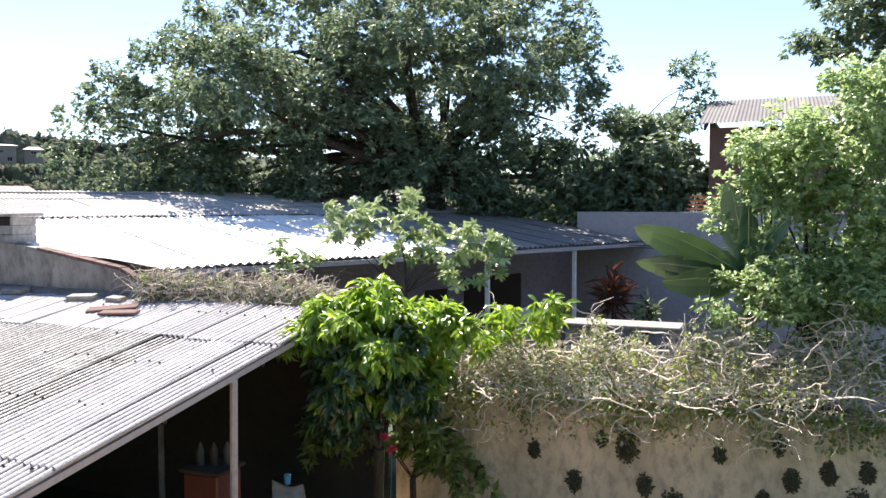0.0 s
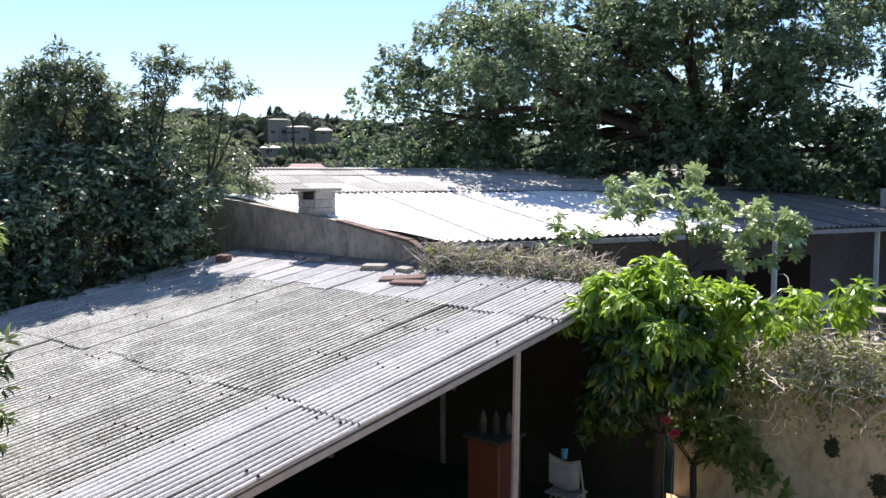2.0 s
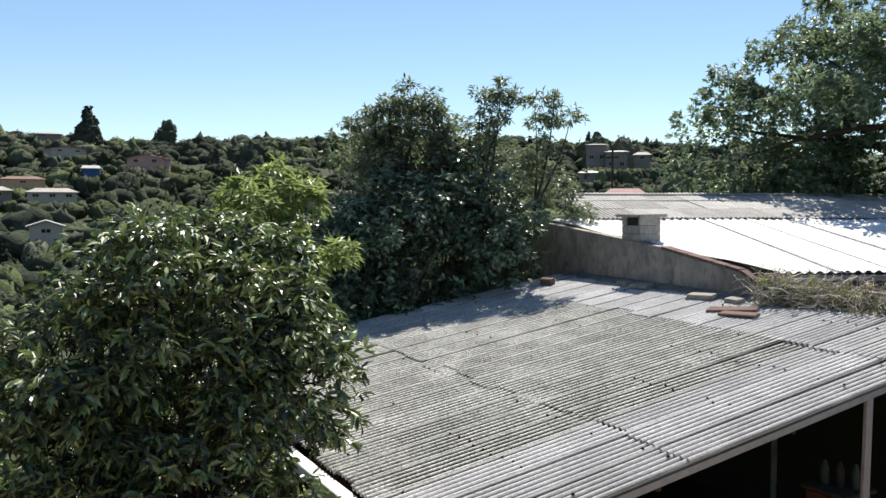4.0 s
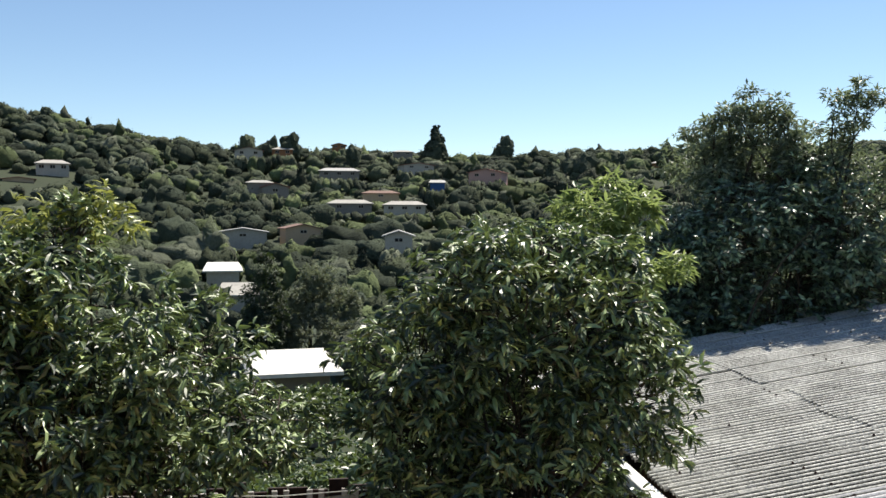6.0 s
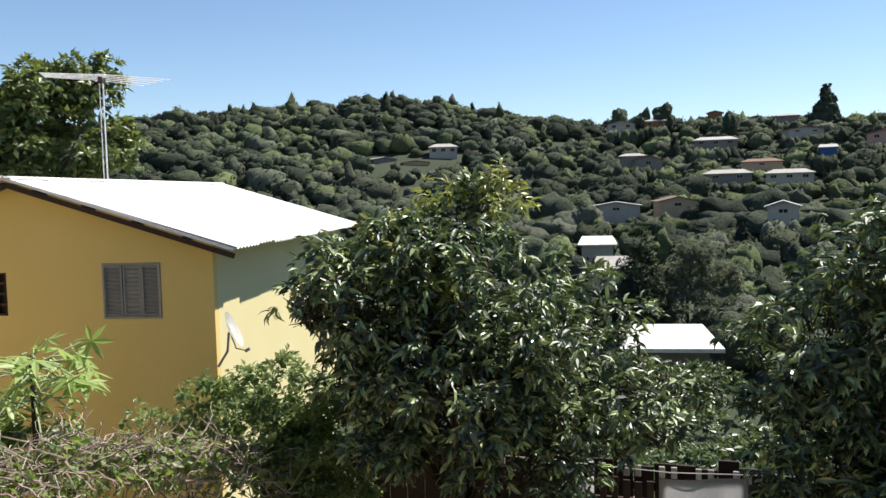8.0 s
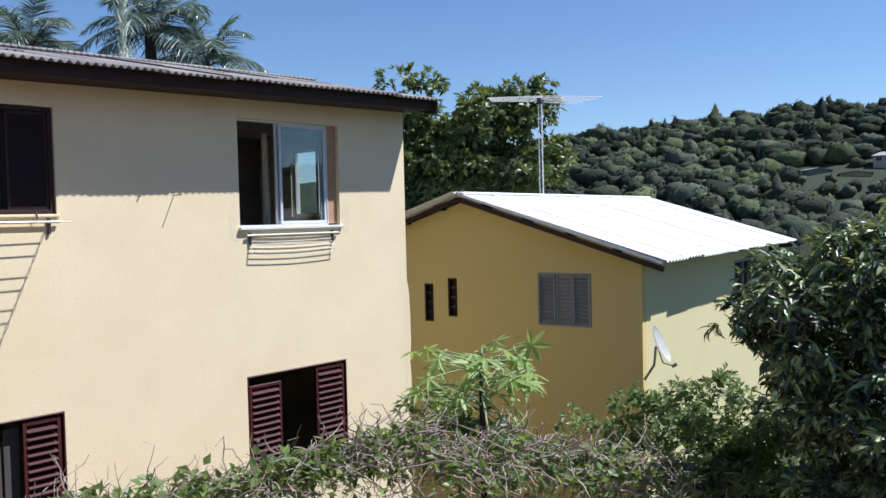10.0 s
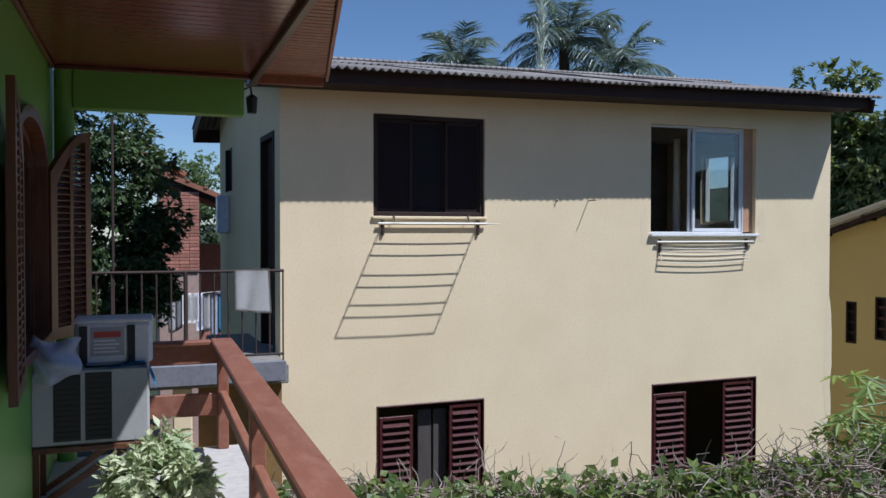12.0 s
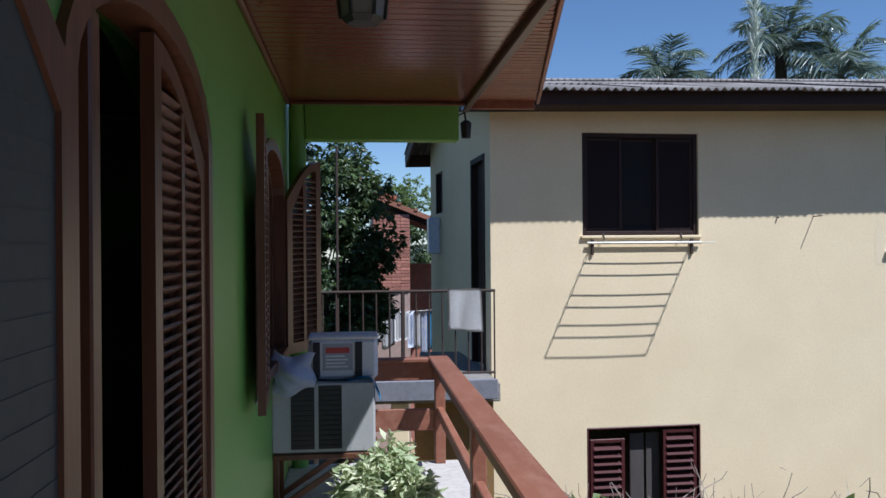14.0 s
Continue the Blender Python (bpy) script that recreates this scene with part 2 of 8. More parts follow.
def tube(points, radii, sides=8, bm=None):
    """A round tapering tube along a line of points."""
    bm = bm or bmesh.new()
    pts = [Vector(p) for p in points]
    rings = []
    for i, p in enumerate(pts):
        d = (pts[min(i + 1, len(pts) - 1)] - pts[max(i - 1, 0)]).normalized()
        q = d.to_track_quat("Z", "Y")
        r = radii[i] if isinstance(radii, (list, tuple)) else radii
        rings.append([bm.verts.new(p + q @ Vector((r * math.cos(k * math.tau / sides), r * math.sin(k * math.tau / sides), 0))) for k in range(sides)])
    for a, b in zip(rings, rings[1:]):
        for k in range(sides):
            bm.faces.new((a[k], a[(k + 1) % sides], b[(k + 1) % sides], b[k]))
    bm.faces.new(rings[0][::-1])
    bm.faces.new(rings[-1])
    return bm


def thing(name, label, category, at=None, group="", kind=""):
    ob = new(name)
    ob.empty_display_size = 0.2
    if at is not None:
        ob.matrix_basis = at if isinstance(at, Matrix) else Matrix.Translation(at)
    return tagged(ob, label, category, group, kind)


# a leaf along +x, folded along its middle and drooping at the tip: (x, y, z) of six points
LANCE = (np.array([(0, 0, 0), (0.45, 0.5, 0.06), (0.45, 0, -0.02), (0.45, -0.5, 0.06), (1, 0, -0.16)], float), [(0, 2, 1), (0, 3, 2), (2, 4, 1), (3, 4, 2)])
# a fuller, rounder leaf with a sunken midrib and a curling tip
OVAL = (np.array([(0, 0, 0), (0.28, 0.42, 0.05), (0.30, 0, -0.02), (0.28, -0.42, 0.05), (0.66, 0.44, 0.0), (0.68, 0, -0.08), (0.66, -0.44, 0.0), (1, 0, -0.26)], float), [(0, 2, 1), (0, 3, 2), (1, 2, 5, 4), (2, 3, 6, 5), (4, 5, 7), (5, 6, 7)])
DEEP_LOBED = (np.array([(0.30, 0, 0.03)] + [(0.30 + r * math.cos(k * math.pi / 12.6), r * math.sin(k * math.pi / 12.6), dz) for k in range(-12, 13) for r, dz in [((0.70, -0.20), (0.37, -0.06), (0.12, 0.02), (0.37, -0.06))[(k + 12) % 4]]], float), [(0, i, i + 1) for i in range(1, 25)])
PALMATE = (np.array([(0.30, 0, 0.03)] + [(0.30 + r * math.cos(k * math.pi / 12.6), r * math.sin(k * math.pi / 12.6), dz) for k in range(-12, 13) for r, dz in [((0.66, -0.18), (0.52, -0.06), (0.28, 0.02), (0.52, -0.06))[(k + 12) % 4]]], float), [(0, i, i + 1) for i in range(1, 25)])
BROAD = (np.array([(0, 0, 0), (0.4, 0.5, 0.05), (0.4, -0.5, 0.05), (1, 0, -0.12)], float), [(0, 2, 3, 1)])


def leaf_mesh(name, at, along, length, width, mat, shape=LANCE, roll=0.6, rng=RNG, face=None):
    """One mesh of many leaves: their places, directions, lengths and widths as arrays."""
    pts, fs = shape
    n = len(at)
    d = along / np.maximum(np.linalg.norm(along, axis=1, keepdims=True), 1e-6)
    up = np.tile([0.0, 0, 1], (n, 1)) * 0.6 + rng.normal(0, roll, (n, 3)) + (0 if face is None else face)
    side = np.cross(up, d)
    side /= np.maximum(np.linalg.norm(side, axis=1, keepdims=True), 1e-6)
    nor = np.cross(d, side)
    length, width = np.broadcast_to(length, n)[:, None, None], np.broadcast_to(width, n)[:, None, None]
    v = at[:, None] + d[:, None] * pts[None, :, :1] * length + side[:, None] * pts[None, :, 1:2] * width + nor[:, None] * pts[None, :, 2:] * length
    faces = [tuple(i + k * len(pts) for i in f) for k in range(n) for f in fs]
    return mesh_of(name, v.reshape(-1, 3), faces, mat)


def clumps(n, centre, radii, rng, skin=0.75, low=-1.0):
    """Places near the skin of a rounded form, with the way out from its middle."""
    d = rng.normal(0, 1, (int(n * 2.2) + 50, 3))
    d /= np.linalg.norm(d, axis=1, keepdims=True)
    d = d[d[:, 2] > low][:n]
    r = rng.uniform(skin, 1.0, (len(d), 1)) ** 0.7
    return np.asarray(centre) + d * r * np.asarray(radii), d


def rosettes(centres, outward, count, rng, droop=0.35, spread=0.9):
    """Leaves in whorls: count leaves round each twig tip."""
    n = len(centres)
    d = np.repeat(outward, count, 0) * 0.6 + rng.normal(0, spread, (n * count, 3)) * (1, 1, 0.6)
    d[:, 2] -= droop
    return np.repeat(centres, count, 0) + rng.normal(0, 0.02, (n * count, 3)), d


# ---- ground: one sheet out to the horizon ----
def hill(x, y):
    """Height of the land: a level terrace by the houses, a shallow valley, and the wooded hill across it."""
    r = np.hypot(x, y)
    yaw = np.degrees(np.arctan2(-x, y))
    h = np.interp(r, [0, 11, 18, 32, 100, 150, 200, 250, 300, 345, 420, 600, 1500, 4000], [-3.2, -3.2, -4.4, -7.0, -7.2, -5.0, 1.0, 10.0, 20.0, 23.5, 22.0, 14.0, -10.0, -60.0])
    lift = np.interp(yaw, [-180, -150, -118, -100, -85, -70, -55, -30, 0], [0.25, 0.85, 1.06, 0.97, 1.0, 1.50, 1.27, 0.6, 0.2])
    h = np.where(h > -3, (h + 3) * lift - 3, h)
    side = np.clip((x + 4) / 14, 0, 1)
    flat = np.interp(r, [0, 200, 4000], [-3.2, -3.2, -60])
    return h * side + flat * (1 - side) + np.where(r > 40, 0.8 * np.sin(x * 0.045) * np.cos(y * 0.05), 0)


def build_ground():
    s = np.sign(np.linspace(-1, 1, 161)) * np.abs(np.linspace(-1, 1, 161)) ** 3.2 * 3800
    gx, gy = np.meshgrid(s, s, indexing="ij")
    v = np.stack([gx, gy, hill(gx, gy)], -1).reshape(-1, 3)
    n = len(s)
    i = (np.arange(n - 1)[:, None] * n + np.arange(n - 1)[None]).ravel()
    f = np.stack([i, i + n, i + n + 1, i + 1], -1)
    tagged(new("ground", mesh_of("ground", v, f, SOIL, smooth=True)), "sloping grassy soil of the hillside and valley", "ground", kind="structure")


build_ground()


# ---- corrugated sheets ----
def sheet_mesh(name, width, length, pitch, amp, mat, thick=0.006, per_wave=6):
    n = max(3, int(round(width / pitch * per_wave)) + 1)
    xs = np.linspace(0, width, n)
    zs = amp * np.cos(xs / pitch * math.tau)
    rows = []
    for y in (0, length):
        for lift in (0.0, -thick):
            rows.append(np.stack([xs, np.full(n, y), zs + lift], -1))
    v = np.concatenate(rows + rows)
    f, ends, m = [], [], 4 * n
    for k in range(n - 1):
        f += [(k, k + 1, 2 * n + k + 1, 2 * n + k), (n + k, 3 * n + k, 3 * n + k + 1, n + k + 1)]
        ends += [(m + k, m + n + k, m + n + k + 1, m + k + 1), (m + 2 * n + k, m + 2 * n + k + 1, m + 3 * n + k + 1, m + 3 * n + k)]
    ends += [(m, m + 2 * n, m + 3 * n, m + n), (m + n - 1, m + 2 * n - 1, m + 4 * n - 1, m + 3 * n - 1)]
    me = mesh_of(name, v, f + ends, mat)
    me.polygons.foreach_set("use_smooth", [i < len(f) for i in range(len(f) + len(ends))])
    return me


def lay_sheets(roof, origin, across, slope, columns, rows, width, row_lengths, pitch, amp, mat, overlap=0.16, jitter=0.012, rng=RNG, slip=0.03):
    """Lays sheets on a slope. across and slope are unit vectors; rows start at the lower edge and lap over one another."""
    a, s = Vector(across).normalized(), Vector(slope).normalized()
    up = a.cross(s)
    if up.z < 0:
        up = -up
    meshes = {}
    y = 0.0
    for r in range(rows):
        ln = row_lengths[r] + overlap
        if ln not in meshes:
            meshes[ln] = sheet_mesh("roof_sheet", width + pitch, ln, pitch, amp, mat)
        for c in range(columns):
            o = Vector(origin) + a * (c * width) + s * (y + rng.uniform(-slip, slip)) + up * (0.012 * r + 0.006 * (c % 2) + rng.uniform(0, jitter))
            m = Matrix((a, s, up)).transposed().to_4x4() @ pose(0, 0, 0, 0, rng.uniform(-0.4, 0.4) * jitter / 0.012, 0)
            m.translation = o
            part("roof_sheet", meshes[ln], mat, roof, at=roof.matrix_basis.inverted() @ m)
        y += row_lengths[r]


# ---- the cream house ----
CREAM_AT = pose(1.45, 9.17, 0, 0, 0, 2.86)
CREAM_W, CREAM_D, CREAM_TOP = 7.46, 4.6, 3.30


def wall_with_holes(length, z0, z1, thick, holes):
    """A wall in the local xz plane, its outside at y = 0, its depth towards +y; holes are (x0, x1, z0, z1)."""
    bm = bmesh.new()
    xs = sorted({0.0, length, *(h[0] for h in holes), *(h[1] for h in holes)})
    zs = sorted({z0, z1, *(h[2] for h in holes), *(h[3] for h in holes)})
    solid = {}
    for i in range(len(xs) - 1):
        for j in range(len(zs) - 1):
            cx, cz = (xs[i] + xs[i + 1]) / 2, (zs[j] + zs[j + 1]) / 2
            solid[i, j] = not any(h[0] < cx < h[1] and h[2] < cz < h[3] for h in holes)
    vs = {}

    def v(i, j, k):
        if (i, j, k) not in vs:
            vs[i, j, k] = bm.verts.new((xs[i], k * thick, zs[j]))
        return vs[i, j, k]

    for (i, j), s in solid.items():
        if not s:
            continue
        bm.faces.new((v(i, j, 0), v(i + 1, j, 0), v(i + 1, j + 1, 0), v(i, j + 1, 0)))
        bm.faces.new((v(i, j, 1), v(i, j + 1, 1), v(i + 1, j + 1, 1), v(i + 1, j, 1)))
        for di, dj, a, b in ((-1, 0, (i, j), (i, j + 1)), (1, 0, (i + 1, j + 1), (i + 1, j)), (0, -1, (i + 1, j), (i, j)), (0, 1, (i, j + 1), (i + 1, j + 1))):
            if not solid.get((i + di, j + dj), False):
                bm.faces.new((v(*a, 0), v(*b, 0), v(*b, 1), v(*a, 1)))
    return bm


cream = thing("cream_house", "two-storey cream plastered house with a dark corrugated roof", "house", CREAM_AT)
W1, W2 = (1.0, 2.31, 1.80, 2.90), (4.55, 6.18, 1.60, 2.96)
BACK_WINDOW = (1.25, 2.45, 1.75, 2.85)
L1, L2 = (1.03, 2.31, -1.42, -0.25), (4.58, 6.22, -1.42, -0.25)
part("front_wall", wall_with_holes(CREAM_W, -4.6, CREAM_TOP, 0.18, [W1, W2, L1, L2]), CREAM, cream)
SIDE_DOOR, SIDE_WINDOW = (0.28, 1.08, 0.35, 2.70), (3.35, 3.95, 2.2, 2.8)
# side walls run back from the front; the near one carries a door and a small window
gable = wall_with_holes(CREAM_D - 0.36, -4.6, CREAM_TOP, 0.18, [(CREAM_D - 0.18 - b, CREAM_D - 0.18 - a, c, d) for a, b, c, d in (SIDE_DOOR, SIDE_WINDOW)])
part("side_wall", gable, CREAM, cream, at=Matrix.Translation((0, CREAM_D - 0.18, 0)) @ pose(0, 0, 0, 0, 0, -90) @ Matrix.Translation((0, 0, 0)))
part("side_wall", wall_with_holes(CREAM_D - 0.36, -4.6, CREAM_TOP, 0.18, [(BACK_WINDOW[0] - 0.18, BACK_WINDOW[1] - 0.18, BACK_WINDOW[2], BACK_WINDOW[3])]), CREAM, cream, at=pose(CREAM_W, 0.18, 0, 0, 0, 90))
# the upper room behind the sliding window: a partition with a doorway
part("partition", wall_with_holes(CREAM_W - 3.6, 0.38, 3.1, 0.10, [(2.35, 3.15, 0.38, 2.5)]), CONCRETE, cream, at=Matrix.Translation((3.4, 3.3, 0)))
part("partition", boxes((3.3, 3.4, 0.18, 3.4, 0.38, 3.1)), CONCRETE, cream)
part("back_wall", boxes((0, CREAM_W, CREAM_D - 0.18, CREAM_D, -4.6, CREAM_TOP)), CREAM, cream)
part("upper_floor", boxes((0.18, CREAM_W - 0.18, 0.18, CREAM_D - 0.18, 0.2, 0.38)), CONCRETE, cream)
part("upper_ceiling", boxes((0.18, CREAM_W - 0.18, 0.18, CREAM_D - 0.18, 3.1, 3.2)), CONCRETE, cream)
RIDGE = 3.84
for x in (0.0, CREAM_W - 0.18):
    bm = bmesh.new()
    pr = [(x, 0.02, CREAM_TOP), (x, CREAM_D - 0.02, CREAM_TOP), (x, CREAM_D / 2, RIDGE - 0.12)]
    vs = [bm.verts.new(p) for p in pr] + [bm.verts.new((p[0] + 0.18, p[1], p[2])) for p in pr]
    for f in ((0, 1, 2), (5, 4, 3), (0, 3, 4, 1), (1, 4, 5, 2), (2, 5, 3, 0)):
        bm.faces.new([vs[i] for i in f])
    part("gable", bm, CREAM, cream)
croof = thing("corrugated_roof", "dark grey weathered corrugated fibre-cement roof", "roof", CREAM_AT)
OVER, EDGE = 0.61, 3.22
run = CREAM_D / 2 + OVER
rise = RIDGE - EDGE
slope_len = math.hypot(run, rise)
rot = CREAM_AT.to_3x3()
for side in (0, 1):
    o = Vector((-0.28, -OVER, EDGE)) if side == 0 else Vector((CREAM_W + 0.30, CREAM_D + OVER, EDGE))
    a = Vector((1, 0, 0)) if side == 0 else Vector((-1, 0, 0))
    s = Vector((0, run, rise)) if side == 0 else Vector((0, -run, rise))
    lay_sheets(croof, CREAM_AT @ o, rot @ a, rot @ s, 9, 2, 0.885, [slope_len / 2, slope_len / 2 - 0.1], 0.088, 0.018, FIBRE_DARK, jitter=0.016, slip=0.006)
# dark soffit boards and fascias
part("fascia", boxes((-0.28, CREAM_W + 0.24, -OVER + 0.12, -OVER + 0.16, 3.09, 3.23)), DARK_WOOD, croof)
part("soffit", boxes((-0.28, CREAM_W + 0.24, -OVER + 0.16, -0.003, 3.10, 3.13)), DARK_WOOD, croof)
part("fascia", boxes((-0.28, CREAM_W + 0.24, CREAM_D + OVER - 0.16, CREAM_D + OVER - 0.12, 3.02, 3.22)), DARK_WOOD, croof)
for x in (-0.27, CREAM_W + 0.22):
    for s in (0, 1):
        a = (x, -OVER + 0.07, EDGE - 0.11) if s == 0 else (x, CREAM_D + OVER - 0.07, EDGE - 0.11)
        part("barge_board", beam(a, (x, CREAM_D / 2, RIDGE - 0.11), 0.03, 0.18), DARK_WOOD, croof)
ridge = bmesh.new()
beam((-0.3, CREAM_D / 2, RIDGE + 0.03), (CREAM_W + 0.27, CREAM_D / 2, RIDGE + 0.03), 0.30, 0.05, ridge, 0.02)
part("ridge_cap", ridge, FIBRE_DARK, croof)
croof.matrix_basis = CREAM_AT @ pose(0, 0, 0, 0, -1.1, 0)

# ---- the yellow house ----
YELLOW_AT = Matrix.Translation((13.3, 9.0, 0)) @ pose(0, 0, 0, 0, 0, 101)
# local x runs along the gable wall away from the sunny corner, local -y points away from the viewer's side
yel = thing("yellow_house", "yellow plastered house with a white corrugated gable roof", "house", YELLOW_AT)
YU0, YU1, YD = -0.69, 6.5, 9.6
YE, YA = 0.90, 2.02
wall = wall_with_holes(YU1 - YU0, -4.9, YE, 0.18, [(0.28 - YU0, 1.37 - YU0, -0.41, 0.59), (3.78 - YU0, 4.0 - YU0, -0.45, 0.33), (3.20 - YU0, 3.42 - YU0, -0.33, 0.45)])
bmesh.ops.translate(wall, verts=wall.verts, vec=(YU0, 0, 0))
bmesh.ops.scale(wall, verts=wall.verts, vec=(1, -1, 1))
part("gable_wall", wall, YELLOW, yel)
YM = (YU0 + YU1) / 2
bm = bmesh.new()
pr = [(YU0, 0, YE), (YU1, 0, YE), (YM, 0, YA)]
vs = [bm.verts.new(p) for p in pr] + [bm.verts.new((p[0], -0.18, p[2])) for p in pr]
for f in ((0, 1, 2), (5, 4, 3), (0, 3, 4, 1), (1, 4, 5, 2), (2, 5, 3, 0)):
    bm.faces.new([vs[i] for i in f])
part("gable", bm, YELLOW, yel)
side = wall_with_holes(YD - 0.36, -4.9, YE, 0.18, [(5.9, 7.5, -0.5, 0.5)])
part("side_wall", side, PALE_YELLOW, yel, at=pose(YU0, -0.18, 0, 0, 0, -90))
part("side_wall", boxes((YU1 - 0.18, YU1, -YD + 0.18, -0.18, -4.9, YE)), YELLOW, yel)
part("back_wall", boxes((YU0, YU1, -YD, -YD + 0.18, -4.9, YE)), YELLOW, yel)
yroof = thing("white_corrugated_roof", "bright white painted corrugated gable roof", "roof", YELLOW_AT)
yo, yrun = 0.58, YM - YU0 + 0.58
yrise = yrun * (YA - YE) / (YM - YU0)
rot = YELLOW_AT.to_3x3()
for s in (0, 1):
    o = Vector((YU0 - yo, 0.4, YA + 0.12 - yrise)) if s == 0 else Vector((YU1 + yo, -YD - 0.4, YA + 0.12 - yrise))
    a = Vector((0, -1, 0)) if s == 0 else Vector((0, 1, 0))
    d = Vector((yrun, 0, yrise)) if s == 0 else Vector((-yrun, 0, yrise))
    lay_sheets(yroof, YELLOW_AT @ o, rot @ a, rot @ d, 10, 1, 1.045, [math.hypot(yrun, yrise) - 0.1], 0.177, 0.024, WHITE_ROOF, jitter=0.004)
for y in (0.36, -YD - 0.36):
    for s in (0, 1):
        a = (YU0 - yo + 0.05, y, YA - 0.02 - yrise) if s == 0 else (YU1 + yo - 0.05, y, YA - 0.02 - yrise)
        part("barge_board", beam(a, (YM, y, YA + 0.01), 0.03, 0.09), DARK_WOOD, yroof)
        part("verge_trim", beam(Vector(a) + Vector((0, 0.02 if y > 0 else -0.02, 0.115)), (YM, y + (0.02 if y > 0 else -0.02), YA + 0.125), 0.07, 0.05), WHITE_ROOF, yroof)
for s in (0, 1):
    for k in range(4):
        q = (k + 0.4) / 4
        x = YU0 + (YM - YU0) * q if s == 0 else YU1 - (YU1 - YM) * q
        z = YE + (YA - YE) * q - 0.005
        part("purlin", boxes((x - 0.04, x + 0.04, 0.0, 0.34, z - 0.02, z + 0.08)), DARK_WOOD, yroof)
bm = bmesh.new()
beam((YM, 0.42, YA + 0.13), (YM, -YD - 0.42, YA + 0.13), 0.34, 0.05, bm, 0.02)
part("ridge_cap", bm, WHITE_ROOF, yroof)

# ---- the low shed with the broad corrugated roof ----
# near-black render: the deep shade under the shed is put into this colour
SHADE_DARK = surface("shade_dark_render", [(0.036, 0.031, 0.028), (0.027, 0.024, 0.021), (0.018, 0.016, 0.015)], 0.95, 8, 1.0, 0.2)
PURPLE_GREY = surface("dull_purple_grey_paint", [(0.30, 0.26, 0.31), (0.25, 0.215, 0.26), (0.17, 0.15, 0.18)], 0.9, 8, 1.0, 0.1)
SX0, SX1, SY0, SY1 = 6.0, 14.4, -3.5, -11.25


def shed_z(x, y):
    return -0.35 - 0.15 * (y + 8.7) + 0.015 * (x - 6)


shed = thing("shed_roof", "weathered grey corrugated fibre-cement lean-to roof", "roof")
origin = Vector((SX0, SY0, shed_z(SX0, SY0)))
across = Vector((1, 0, 0.015)).normalized()
slope = Vector((0, -1, 0.15)).normalized()
rng = np.random.default_rng(21)
up = across.cross(slope)
up = up if up.z > 0 else -up
sheet_kinds = {}
for row, (start, ln) in enumerate(((0.0, 2.75), (2.62, 3.75), (6.28, 1.75))):
    for c in range(18):
        pale = c < 3 or row == 2
        key = (row, pale)
        if key not in sheet_kinds:
            sheet_kinds[key] = sheet_mesh("roof_sheet", 0.528, ln, 0.088, 0.024, PALE_SHEET if pale else MOSSY, 0.008, 8)
        m = Matrix((across, slope, up)).transposed().to_4x4()
        m = m @ pose(0, 0, 0, rng.normal(0, 0.14), (0.6 if pale else 0.0) + rng.normal(0, 0.2), rng.normal(0, 0.22 if pale else 0.1))
        m.translation = origin + across * (c * 0.484) + slope * (start + rng.normal(0, 0.05)) + up * (0.013 * row + 0.003 * (c % 2) + rng.uniform(0, 0.008))
        part("roof_sheet", sheet_kinds[key], MOSSY, shed, at=m)
bolt = bmesh.new()
bmesh.ops.create_cone(bolt, cap_ends=True, segments=8, radius1=0.02, radius2=0.008, depth=0.02)
bolt_mesh = bpy.data.meshes.new("bolt")
bolt.to_mesh(bolt_mesh)
bolt.free()
bolt_mesh.materials.append(DARK_WOOD)
for y in (0.25, 1.35, 2.45, 3.9, 5.2, 6.15, 7.3):
    for c in range(17):
        for q in (0.09, 0.265, 0.44):
            if c < 5 and rng.uniform() < 0.4 or rng.uniform() < 0.14:
                lift = 0.022 + (0.018 if y > 2.62 else 0) + (0.016 if y > 6.28 else 0) + 0.012
                part("bolt", bolt_mesh, DARK_WOOD, shed, at=Matrix.Translation(origin + across * (c * 0.495 + q) + slope * (y + rng.normal(0, 0.03)) + up * lift))
part("gutter", beam((SX0 + 1.2, SY0 + 0.12, shed_z(7, SY0) - 0.12), (SX1, SY0 + 0.12, shed_z(SX1, SY0) - 0.10), 0.16, 0.12, None, 0.01), WHITE_ROOF, shed)
for k in range(5):
    y = SY0 - 0.3 - k * 1.85
    part("purlin", beam((SX0 + 0.05, y, shed_z(SX0, y) - 0.09), (SX1, y, shed_z(SX1, y) - 0.09), 0.06, 0.10), DARK_WOOD, shed)
part("edge_board", beam((SX0 + 0.03, SY0, shed_z(SX0, SY0) - 0.05), (SX0 + 0.03, SY1, shed_z(SX0, SY1) - 0.05), 0.03, 0.07), PLASTER_GREY, shed)
shed_far = part("wall_shed_far", boxes((SX1 - 0.2, SX1, SY1 + 0.02, SY0 - 0.1, -5.5, -1.2)), SHADE_DARK)
tagged(shed_far, "rendered wall at the back of the shed with shade in its colour", "wall", kind="structure")
post = part("shed_post", tube([(6.10, -8.65, -3.6), (6.06, -8.7, -2.0), (6.05, -8.72, shed_z(6.1, -8.6) - 0.05)], [0.055, 0.05, 0.048]), PLASTER_GREY)
tagged(post, "thin pale wooden post under the shed roof edge", "post")

